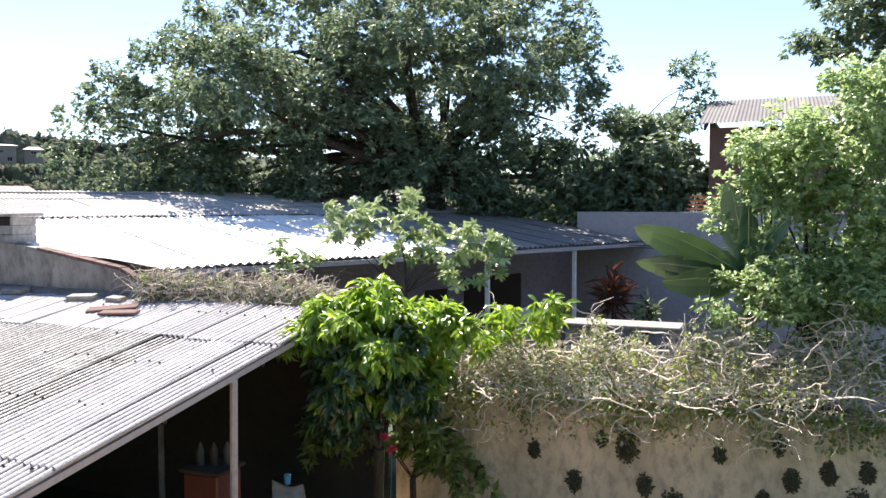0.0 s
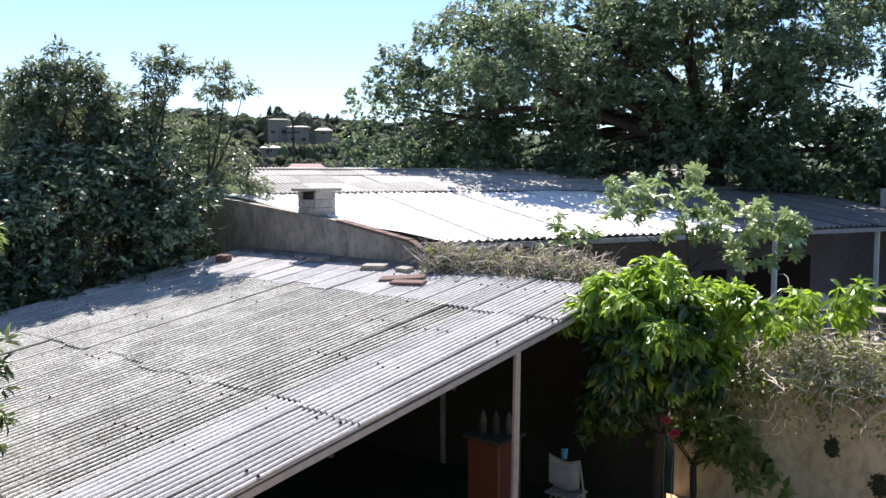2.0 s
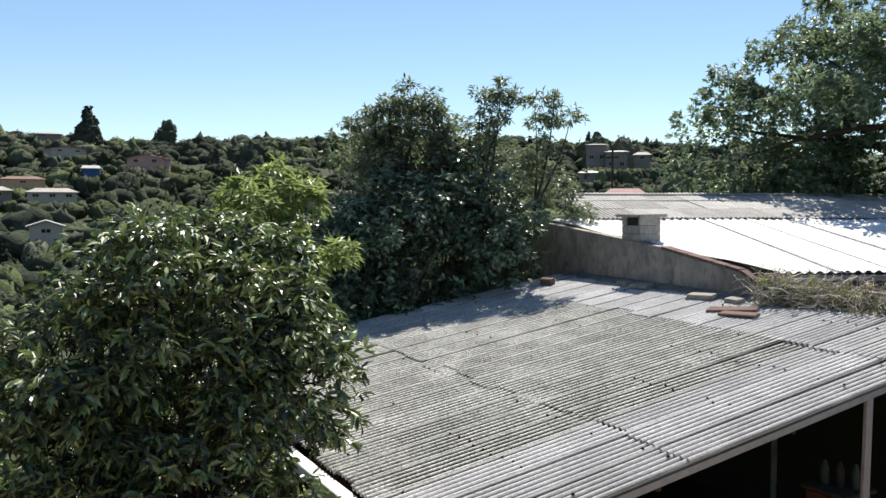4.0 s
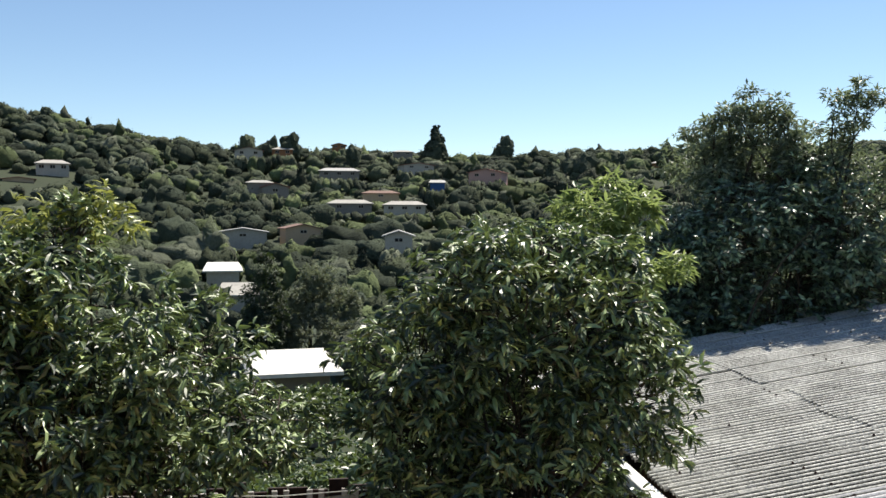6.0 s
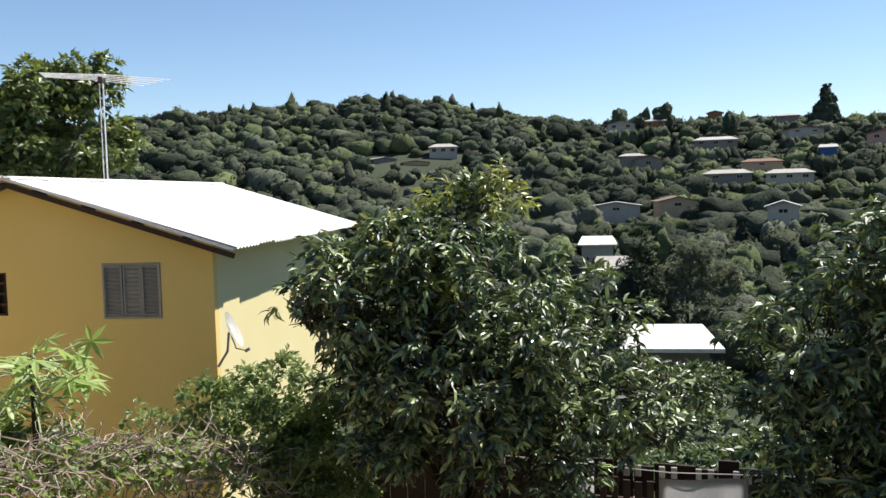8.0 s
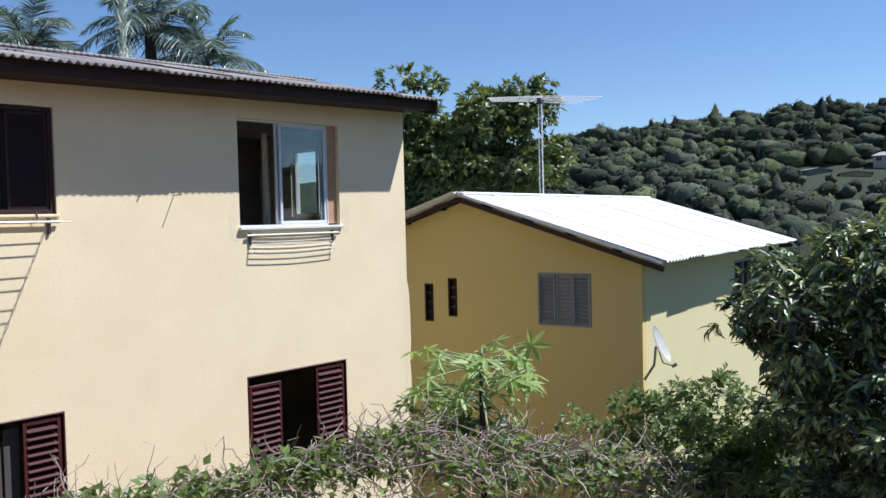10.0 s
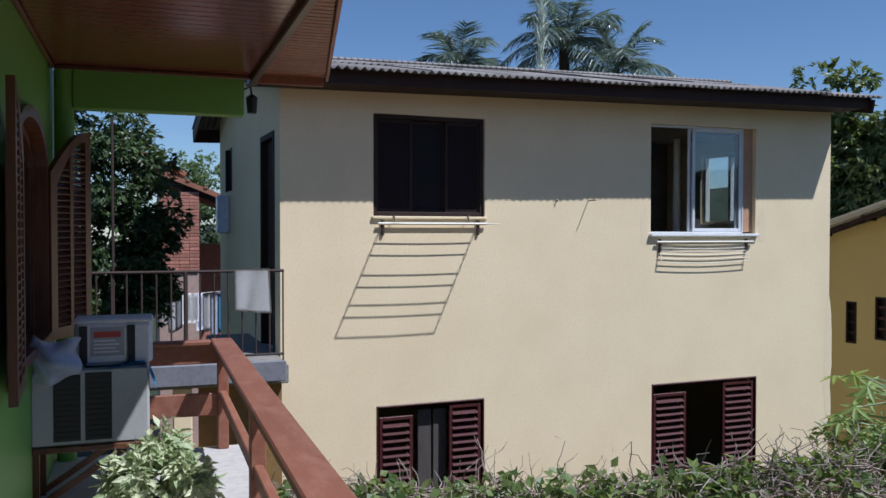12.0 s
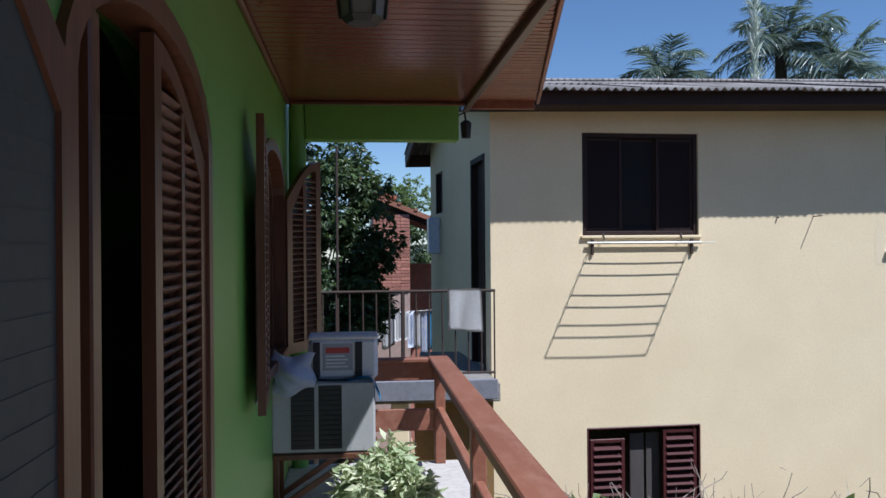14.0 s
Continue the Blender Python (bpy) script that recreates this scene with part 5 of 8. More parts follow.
# ---- windows of the cream house ----
GLASS = material("window_glass", (0.02, 0.022, 0.025), 0.03, 0.0, 0.9)
CLEAR = material("clear_window_glass", (0.75, 0.80, 0.80), 0.0, 0.0, 0.6)
CLEAR.node_tree.nodes["Principled BSDF"].inputs["Transmission Weight"].default_value = 1.0
WHITE_PAINT = surface("white_paint", [(0.78, 0.77, 0.75), (0.72, 0.71, 0.69), (0.62, 0.60, 0.58)], 0.5, 30, 3, 0.05)
MAROON = surface("maroon_shutter_paint", [(0.085, 0.022, 0.022), (0.07, 0.018, 0.02), (0.045, 0.014, 0.015)], 0.4, 30, 3, 0.1)
WIRE = material("white_coated_wire", (0.74, 0.70, 0.60), 0.5)
IRON = surface("rusty_iron", [(0.05, 0.035, 0.03), (0.04, 0.03, 0.026), (0.09, 0.04, 0.025)], 0.7, 40, 6, 0.1)
GREY_SHUTTER = surface("blue_grey_shutter_paint", [(0.27, 0.27, 0.27), (0.24, 0.24, 0.245), (0.19, 0.19, 0.195)], 0.5, 30, 3, 0.05)
ALU = surface("white_aluminium", [(0.66, 0.67, 0.70), (0.62, 0.63, 0.66), (0.55, 0.56, 0.58)], 0.35, 40, 4, 0.02)
CURTAIN = surface("grey_wood_panel", [(0.10, 0.085, 0.08), (0.075, 0.065, 0.06), (0.045, 0.04, 0.037)], 0.85, 12, 2, 0.2, stretch=(1, 1, 0.1))


def frame_boxes(x0, x1, z0, z1, y0, y1, w, bevel=0.004):
    return boxes((x0, x0 + w, y0, y1, z0, z1), (x1 - w, x1, y0, y1, z0, z1), (x0 + w, x1 - w, y0, y1, z1 - w, z1), (x0 + w, x1 - w, y0, y1, z0, z0 + w), bevel=bevel)


def slat_mesh(width, deep=0.05, thick=0.009, tilt=32):
    bm = boxes((-width / 2, width / 2, -deep / 2, deep / 2, -thick / 2, thick / 2))
    bmesh.ops.rotate(bm, verts=bm.verts, matrix=Matrix.Rotation(radians(tilt), 3, "X"))
    me = bpy.data.meshes.new("slat")
    bm.to_mesh(me)
    bm.free()
    return me


def louvre_leaf(parent, x0, x1, z0, z1, y, mat, pitch=0.055, stile=0.05, at=None, name="shutter", tilt=32, deep=0.045):
    """A louvred leaf: a frame with separate tilted slats."""
    leaf = part(name, frame_boxes(x0, x1, z0, z1, y - 0.018, y + 0.018, stile), mat, parent, at=at)
    me = slat_mesh(x1 - x0 - 2 * stile, deep, 0.009, tilt)
    me.materials.append(mat)
    n = int((z1 - z0 - 2 * stile) / pitch)
    for k in range(n):
        part("slat", me, mat, leaf, at=Matrix.Translation(((x0 + x1) / 2, y, z0 + stile + pitch * (k + 0.6))))
    return leaf


def dark_window():
    x0, x1, z0, z1 = W1
    w = thing("wooden_window", "dark brown wooden window with three dark panes", "window", CREAM_AT)
    part("frame", frame_boxes(x0 + 0.003, x1 - 0.003, z0 + 0.003, z1 - 0.003, 0.03, 0.12, 0.045), DARK_WOOD, w)
    xs = [x0 + 0.05 + (x1 - x0 - 0.1) * k / 3 for k in range(4)]
    for k in range(3):
        y = 0.055 if k != 1 else 0.09
        part("sash", frame_boxes(xs[k] - 0.01, xs[k + 1] + 0.01, z0 + 0.05, z1 - 0.05, y, y + 0.03, 0.035), DARK_WOOD, w)
        part("pane", boxes((xs[k] + 0.02, xs[k + 1] - 0.02, y + 0.012, y + 0.018, z0 + 0.08, z1 - 0.08)), PANE_BROWN if k != 1 else WINDOW_DARK, w)
    part("sill", boxes((x0 - 0.02, x1 + 0.02, -0.03, 0.03, z0 - 0.03, z0), bevel=0.005), CREAM, w)
    for u in (x0 + 0.22, x1 - 0.22):
        part("hook", tube([(u, -0.02, z0 + 0.02), (u, -0.05, z0 - 0.02), (u, -0.05, z0 - 0.05)], 0.008, 6), IRON, w)


def sliding_window():
    x0, x1, z0, z1 = W2
    w = thing("sliding_window", "white aluminium sliding window, one side slid open", "window", CREAM_AT)
    x1 -= 0.16
    part("frame", frame_boxes(x0 + 0.003, x1, z0 + 0.01, z1 - 0.003, 0.05, 0.14, 0.022), ALU, w)
    part("reveal_board", boxes((x1 + 0.002, x1 + 0.155, 0.06, 0.10, z0 + 0.03, z1 - 0.003)), PEELED, w)
    m = (x0 + x1) / 2
    sash = part("sash", frame_boxes(m - 0.06, x1 - 0.02, z0 + 0.035, z1 - 0.025, 0.06, 0.085, 0.04), ALU, w)
    pane = part("pane", boxes((m - 0.02, x1 - 0.06, 0.070, 0.075, z0 + 0.075, z1 - 0.065)), CLEAR, sash)
    pane.visible_shadow = False
    back = part("sash", frame_boxes(m - 0.10, x1 - 0.05, z0 + 0.035, z1 - 0.025, 0.10, 0.125, 0.04), ALU, w)
    pane = part("pane", boxes((m - 0.06, x1 - 0.09, 0.110, 0.115, z0 + 0.075, z1 - 0.065)), CLEAR, back)
    pane.visible_shadow = False
    part("sill", boxes((x0 - 0.02, W2[1] + 0.03, -0.05, 0.10, z0 - 0.028, z0 + 0.008), bevel=0.006), WHITE_PAINT, w)
    # the window in the far side wall of that room, and a pale curtain drawn to its edge
    b = thing("back_window", "white window in the far side wall of the upper room", "window", CREAM_AT)
    y0, y1, za, zb = BACK_WINDOW
    xw = CREAM_W - 0.12
    part("frame", boxes((xw, xw + 0.06, y0, y0 + 0.05, za, zb), (xw, xw + 0.06, y1 - 0.05, y1, za, zb), (xw, xw + 0.06, y0 + 0.05, y1 - 0.05, za, za + 0.05), (xw, xw + 0.06, y0 + 0.05, y1 - 0.05, zb - 0.05, zb), (xw, xw + 0.06, (y0 + y1) / 2 - 0.03, (y0 + y1) / 2 + 0.03, za + 0.05, zb - 0.05)), ALU, b)
    tagged(part("drawn_curtain", tube([(5.62, 0.9, 0.5), (5.62, 0.9, 2.9)], [0.06, 0.045], 8), CURTAIN_CREAM, at=CREAM_AT), "narrow gathered cream curtain inside the window", "curtain")


CURTAIN_CREAM = surface("cream_curtain_cloth", [(0.74, 0.68, 0.56), (0.68, 0.62, 0.50), (0.58, 0.52, 0.42)], 0.95, 40, 8, 0.2, stretch=(1, 1, 0.1))
PEELED = surface("bare_reveal_plaster", [(0.50, 0.30, 0.18), (0.44, 0.26, 0.15), (0.36, 0.21, 0.13)], 0.95, 20, 3, 0.2)
STAIN = surface("rust_stain_on_plaster", [(0.80, 0.66, 0.44), (0.78, 0.63, 0.41), (0.80, 0.68, 0.49)], 0.95, 20, 3, 0.1)

def stain(x0, x1, z0, z1, seed):
    """A rusty run of water on the plaster with an uneven edge."""
    g = np.random.default_rng(seed)
    bm = bmesh.new()
    rows = []
    for k in range(15):
        q = k / 14
        w = math.sin(math.pi * min(1.0, 0.15 + q)) ** 0.5
        c = (x0 + x1) / 2 + g.normal(0, 0.008)
        h = (x1 - x0) / 2 * w * g.uniform(0.75, 1.1)
        rows.append([bm.verts.new((x, -0.0015, z0 + (z1 - z0) * q)) for x in (c - h, c + h)])
    for a, b in zip(rows, rows[1:]):
        bm.faces.new((a[0], a[1], b[1], b[0]))
    part("rust_stain", bm, STAIN, cream, "faint rusty water stain on the plaster")


stain(4.40, 4.53, 1.45, 2.05, 1)
stain(6.21, 6.36, 1.50, 2.02, 2)
stain(7.38, 7.52, -0.9, 1.1, 3)
dark_window()
sliding_window()


def shutter_window(hole, label, curtain):
    x0, x1, z0, z1 = hole
    w = thing("louvred_window", label, "window", CREAM_AT)
    part("frame", frame_boxes(x0 + 0.003, x1 - 0.003, z0, z1 - 0.003, -0.006, 0.10, 0.018), MAROON, w)
    lw = (x1 - x0) * 0.30
    louvre_leaf(w, x0 + 0.04, x0 + 0.04 + lw, z0 + 0.04, z1 - 0.13, 0.03, MAROON, 0.082, 0.04, tilt=34, deep=0.085)
    louvre_leaf(w, x1 - 0.04 - lw, x1 - 0.04, z0 + 0.04, z1 - 0.05, 0.03, MAROON, 0.082, 0.04, tilt=34, deep=0.085)
    if curtain:
        part("inner_panel", boxes((x0 + 0.52, x0 + 0.68, 0.12, 0.14, z0, z1 - 0.1), (x0 + 0.70, x0 + 0.86, 0.115, 0.135, z0, z1 - 0.1), bevel=0.006), CURTAIN, w)
    return w


shutter_window(L1, "maroon louvred shutters with a grey panel between, on the ground floor", True)
shutter_window(L2, "maroon louvred shutters half open on a dark room", False)


def drying_rack(u0, u1, z, drops, label, tilt=0.0, bow=0.0):
    """A wall rack of thin wires: two side arms and rods between them, at given distances from the wall."""
    r = thing("drying_rack", label, "drying rack", CREAM_AT)
    c, s = math.cos(radians(tilt)), math.sin(radians(tilt))

    def at(u, p):
        return (u, -p * c, z - p * s)

    for u in (u0, u1):
        part("bracket", boxes((u - 0.015, u + 0.015, -0.03, 0.0, z - 0.12, z + 0.04), bevel=0.004), IRON, r)
        for k in (-1, 1):
            pts = [Vector(at(u, p)) + Vector((0.012 * k * (1 if i % 2 else -1), 0, 0)) for i, p in enumerate(np.linspace(0.0, drops[-1], 8))]
            part("arm", tube(pts, 0.0042, 5), WIRE, r)
    part("wall_bar", tube([(u0 - 0.06, -0.035, z + 0.005), (u1 + 0.10, -0.035, z + 0.005)], 0.014, 8), WIRE, r)
    for p in drops:
        part("rod", tube([at(u0 + (u1 - u0) * q, p + (0.004 + bow) * math.sin(math.pi * q)) for q in (0, 0.25, 0.5, 0.75, 1)], 0.0052, 6), WIRE, r)
    return r


drying_rack(1.10, 2.22, 1.715, [0.10, 0.16, 0.26, 0.32, 0.41, 0.47, 0.57], "white wire clothes drying rack folded out from the wall")
drying_rack(4.68, 6.02, 1.50, [0.03, 0.07, 0.11, 0.15, 0.20, 0.25], "cream wire clothes drying rack hanging down below the window", 77, 0.012)
tagged(part("wall_rod", tube([(3.66, 0.0, 2.0), (3.66, -0.17, 2.0)], 0.006, 6), IRON, at=CREAM_AT), "short rusty iron rod sticking out of the wall", "rod")
tagged(part("wall_stub", tube([(3.23, 0.0, 1.99), (3.23, -0.03, 1.99)], 0.009, 6), IRON, at=CREAM_AT), "short iron stub in the wall", "rod")


# side door and small window of the cream house, seen along the passage
d = thing("side_door", "dark wooden door standing in the cream side wall", "door", CREAM_AT)
part("frame", boxes((-0.012, 0.10, SIDE_DOOR[0], SIDE_DOOR[0] + 0.06, SIDE_DOOR[2], SIDE_DOOR[3]), (-0.012, 0.10, SIDE_DOOR[1] - 0.06, SIDE_DOOR[1], SIDE_DOOR[2], SIDE_DOOR[3]), (-0.012, 0.10, SIDE_DOOR[0], SIDE_DOOR[1], SIDE_DOOR[3] - 0.06, SIDE_DOOR[3])), DARK_WOOD, d)
part("leaf", boxes((0.06, 0.10, SIDE_DOOR[0] + 0.06, SIDE_DOOR[1] - 0.06, SIDE_DOOR[2] + 0.02, SIDE_DOOR[3] - 0.06)), DARK_WOOD, d)
d = thing("small_window", "small dark window high in the side wall", "window", CREAM_AT)
part("frame", boxes((-0.01, 0.08, SIDE_WINDOW[0], SIDE_WINDOW[0] + 0.05, SIDE_WINDOW[2], SIDE_WINDOW[3]), (-0.01, 0.08, SIDE_WINDOW[1] - 0.05, SIDE_WINDOW[1], SIDE_WINDOW[2], SIDE_WINDOW[3])), DARK_WOOD, d)
part("pane", boxes((0.05, 0.06, SIDE_WINDOW[0] + 0.05, SIDE_WINDOW[1] - 0.05, SIDE_WINDOW[2], SIDE_WINDOW[3])), GLASS, d)

# ---- windows of the yellow house ----
w = thing("shuttered_window", "closed blue-grey louvred steel shutters in a yellow wall", "window", YELLOW_AT)
part("frame", frame_boxes(0.283, 1.367, -0.407, 0.587, -0.08, 0.02, 0.04), GREY_SHUTTER, w)
for k in range(3):
    x = 0.32 + k * 0.345 + (0.0 if k else -0.005)
    leaf = louvre_leaf(w, x, x + 0.335, -0.36, 0.54, -0.025 if k != 1 else -0.045, GREY_SHUTTER, 0.075, 0.035, tilt=-35, deep=0.06)
    part("backing", boxes((x + 0.03, x + 0.305, -0.062, -0.056, -0.34, 0.52)), GREY_SHUTTER, leaf)
for x0, x1, z0, z1 in ((3.78, 4.0, -0.45, 0.33), (3.20, 3.42, -0.33, 0.45)):
    w = thing("narrow_window", "narrow dark brown window in the yellow wall", "window", YELLOW_AT)
    part("frame", frame_boxes(x0 + 0.002, x1 - 0.002, z0, z1, -0.12, 0.01, 0.035), DARK_WOOD, w)
    for k in range(1, 4):
        z = z0 + (z1 - z0) * k / 4
        part("bar", boxes((x0 + 0.03, x1 - 0.03, -0.06, -0.04, z - 0.02, z + 0.02)), MAROON if x0 < 3.5 else DARK_WOOD, w)
    part("pane", boxes((x0 + 0.03, x1 - 0.03, -0.10, -0.09, z0 + 0.03, z1 - 0.03)), WINDOW_DARK, w)
w = thing("side_window", "dark window with grey frame under the eave", "window", YELLOW_AT)
part("frame", boxes((YU0 - 0.01, YU0 + 0.08, -6.14, -6.08, -0.5, 0.5), (YU0 - 0.01, YU0 + 0.08, -7.68, -7.62, -0.5, 0.5), (YU0 - 0.01, YU0 + 0.08, -7.62, -6.14, 0.44, 0.5), (YU0 + 0.0, YU0 + 0.06, -6.95, -6.88, -0.5, 0.44)), GREY_SHUTTER, w)
part("pane", boxes((YU0 + 0.10, YU0 + 0.12, -7.66, -6.1, -0.5, 0.5)), WINDOW_DARK, w)
# a little lean-to roof on the yellow wall beside the cream house
part("porch_roof", beam((4.55, 0.30, 1.02), (5.6, 0.30, 1.28), 0.62, 0.08), DARK_WOOD, yel)

# ---- the satellite dish ----
dish = thing("satellite_dish", "white satellite dish on a bent arm fixed to the wall", "satellite dish", Matrix.Translation((13.28, 7.95, -0.62)))
bm = bmesh.new()
rings = []
for i in range(6):
    q = i / 5
    rings.append([bm.verts.new((0.30 * q * math.cos(k * math.tau / 28), 0.34 * q * math.sin(k * math.tau / 28), 0.09 * q * q)) for k in range(28)] if i else [bm.verts.new((0, 0, 0))])
for k in range(28):
    bm.faces.new((rings[0][0], rings[1][k], rings[1][(k + 1) % 28]))
for a, b in zip(rings[1:], rings[2:]):
    for k in range(28):
        bm.faces.new((a[k], b[k], b[(k + 1) % 28], a[(k + 1) % 28]))
bmesh.ops.solidify(bm, geom=bm.faces[:], thickness=0.008)
face = Vector((0.30, -0.85, 0.42)).to_track_quat("Z", "Y").to_matrix().to_4x4()
reflector = part("reflector", bm, WHITE_PAINT, dish, at=face)
part("badge", boxes((-0.05, 0.05, 0.02, 0.09, 0.012, 0.016)), GREY_SHUTTER, reflector, "small grey badge")
part("feed_arm", tube([(0, 0, 0), (0.02, -0.1, -0.3), (0.06, -0.28, -0.34)], 0.014, 8), GREY_SHUTTER, dish)
part("feed_horn", tube([(0.05, -0.26, -0.35), (0.07, -0.34, -0.30)], 0.03, 10), GREY_SHUTTER, dish)
part("wall_arm", tube([(0, 0.02, -0.02), (0.0, 0.06, -0.35), (-0.06, 0.22, -0.62)], 0.022, 8), GREY_SHUTTER, dish)

# ---- the antenna mast behind ----
ant = thing("antenna_mast", "tall thin television antenna mast with long elements", "antenna", Matrix.Translation((16.0, 12.5, 0.0)))
for k in range(3):
    a = k * math.tau / 3
    part("mast_tube", tube([(0.05 * math.cos(a), 0.05 * math.sin(a), -4.8), (0.05 * math.cos(a), 0.05 * math.sin(a), 4.25)], 0.010, 6), ALU, ant)
bm = bmesh.new()
for k in range(16):
    z = 1.3 + k * 0.19
    a, b = k * math.tau / 3, (k + 1) * math.tau / 3
    tube([(0.05 * math.cos(a), 0.05 * math.sin(a), z), (0.05 * math.cos(b), 0.05 * math.sin(b), z + 0.19)], 0.006, 4, bm)
part("lattice", bm, IRON, ant)
part("rotor", boxes((-0.06, 0.06, -0.06, 0.06, 4.25, 4.42), bevel=0.01), IRON, ant)
for k in range(5):
    o = (k - 2) * 0.22
    part("element", tube([(-0.95 + 0.1 * k + o * 0.6, 0.9 + o * 0.8, 4.36 + 0.02 * k), (0 + o * 0.6, o * 0.8, 4.38), (0.85 - 0.12 * k + o * 0.6, -0.95 + o * 0.8, 4.32 - 0.02 * k)], 0.009, 6), WHITE_PAINT, ant)
part("boom", tube([(-0.3, -0.4, 4.36), (0.3, 0.4, 4.36)], 0.014, 6), ALU, ant)

# ---- the green house and its balcony ----
GX = -0.47
DECK = surface("worn_deck_concrete", [(0.55, 0.51, 0.47), (0.49, 0.45, 0.42), (0.34, 0.32, 0.30)], 0.8, 16, 1.5, 0.15)
SHUTTER_WOOD = surface("brown_shutter_wood", [(0.15, 0.060, 0.030), (0.12, 0.047, 0.024), (0.07, 0.029, 0.016)], 0.36, 20, 2.5, 0.15, stretch=(1, 1, 0.12))
GREY_LEAF = surface("grey_painted_leaf", [(0.055, 0.06, 0.055), (0.048, 0.053, 0.048), (0.04, 0.044, 0.04)], 0.7, 20, 2, 0.1)
STEEL_BLACK = material("black_steel", (0.02, 0.018, 0.017), 0.5)
AC_PAINT = surface("grey_appliance_paint", [(0.46, 0.45, 0.44), (0.43, 0.42, 0.41), (0.36, 0.36, 0.35)], 0.5, 60, 3, 0.03)
CLOTH_WHITE = surface("white_cloth", [(0.72, 0.71, 0.70), (0.68, 0.67, 0.67), (0.55, 0.55, 0.57)], 0.95, 60, 5, 0.2)
CLOTH_BLUE = surface("blue_cloth", [(0.10, 0.33, 0.55), (0.09, 0.29, 0.50), (0.07, 0.22, 0.40)], 0.95, 60, 5, 0.2)
BAG_BLUE = surface("pale_blue_plastic", [(0.72, 0.74, 0.82), (0.50, 0.56, 0.76), (0.80, 0.80, 0.82)], 0.35, 9, 7, 0.1)
BAG_BLACK = material("black_webbing", (0.012, 0.012, 0.016), 0.6)
LABEL_RED = material("red_print", (0.45, 0.05, 0.04), 0.5)
LABEL_GREY = material("grey_print", (0.33, 0.33, 0.35), 0.5)
CLAY = surface("terracotta", [(0.36, 0.15, 0.09), (0.30, 0.13, 0.08), (0.22, 0.10, 0.07)], 0.9, 30, 4, 0.1)
VARIEGATED = leafy("variegated_leaves", (0.34, 0.42, 0.22), (0.74, 0.75, 0.52), 0.5, 0.3, (0.5, 0.55, 0.2))
WEATHERED_BOARD = surface("grey_weathered_board", [(0.22, 0.22, 0.25), (0.19, 0.19, 0.22), (0.14, 0.14, 0.16)], 0.8, 20, 3, 0.2)
BEAM_WOOD = surface("dark_varnished_beam", [(0.085, 0.033, 0.02), (0.07, 0.027, 0.016), (0.045, 0.018, 0.012)], 0.4, 20, 2.5, 0.1, stretch=(1, 0.12, 1))
OCHRE = surface("ochre_panel", [(0.28, 0.16, 0.055), (0.25, 0.14, 0.05), (0.20, 0.11, 0.04)], 0.85, 12, 2, 0.1)

tagged(part("balcony_deck", boxes((GX, 0.86, -1.7, 7.05, -0.14, 0.0), bevel=0.006), DECK), "pale worn concrete balcony floor", "floor", kind="structure")
DOOR, WIN = (1.95, 3.5, 0.0, 2.35), (5.05, 6.45, 0.93, 2.36)
wall = wall_with_holes(9.4, -3.6, 2.80, 0.22, [(DOOR[0] + 2.2, DOOR[1] + 2.2, 0.0, DOOR[3]), (WIN[0] + 2.2, WIN[1] + 2.2, WIN[2], WIN[3])])
tagged(part("wall_green", wall, GREEN_WALL, at=Matrix.Translation((GX, -2.2, 0)) @ pose(0, 0, 0, 0, 0, 90)), "smooth green painted house wall", "wall", kind="structure")
# dark base colour that carries the dimness of the room
HOUSE_IN = material("interior_shade_paint", (0.10, 0.09, 0.075), 0.9)
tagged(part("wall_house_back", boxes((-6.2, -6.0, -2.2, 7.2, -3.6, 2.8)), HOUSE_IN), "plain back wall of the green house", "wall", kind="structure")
for y in (-2.2, 7.0):
    tagged(part("wall_house_end", boxes((-6.0, GX - 0.223, y, y + 0.2, -3.6, 2.8)), GREEN_WALL), "green painted end wall of the house", "wall", kind="structure")
tagged(part("ceiling_house", boxes((-6.0, GX - 0.223, -2.0, 7.0, 2.70, 2.78)), HOUSE_IN), "ceiling inside the house with the room's dimness in its colour", "ceiling", kind="structure")
tagged(part("floor_house", boxes((-6.0, GX - 0.223, -2.0, 7.0, -0.14, 0.0)), DECK), "dim floor inside the house", "floor", kind="structure")


def arch(y0, y1, spring, top, n=16):
    """Points of a flat arch from y0 to y1."""
    c, h = (y0 + y1) / 2, (y1 - y0) / 2
    return [(c + h * math.cos(math.pi * (1 - k / n)), spring + (top - spring) * math.sin(math.pi * k / n)) for k in range(n + 1)]


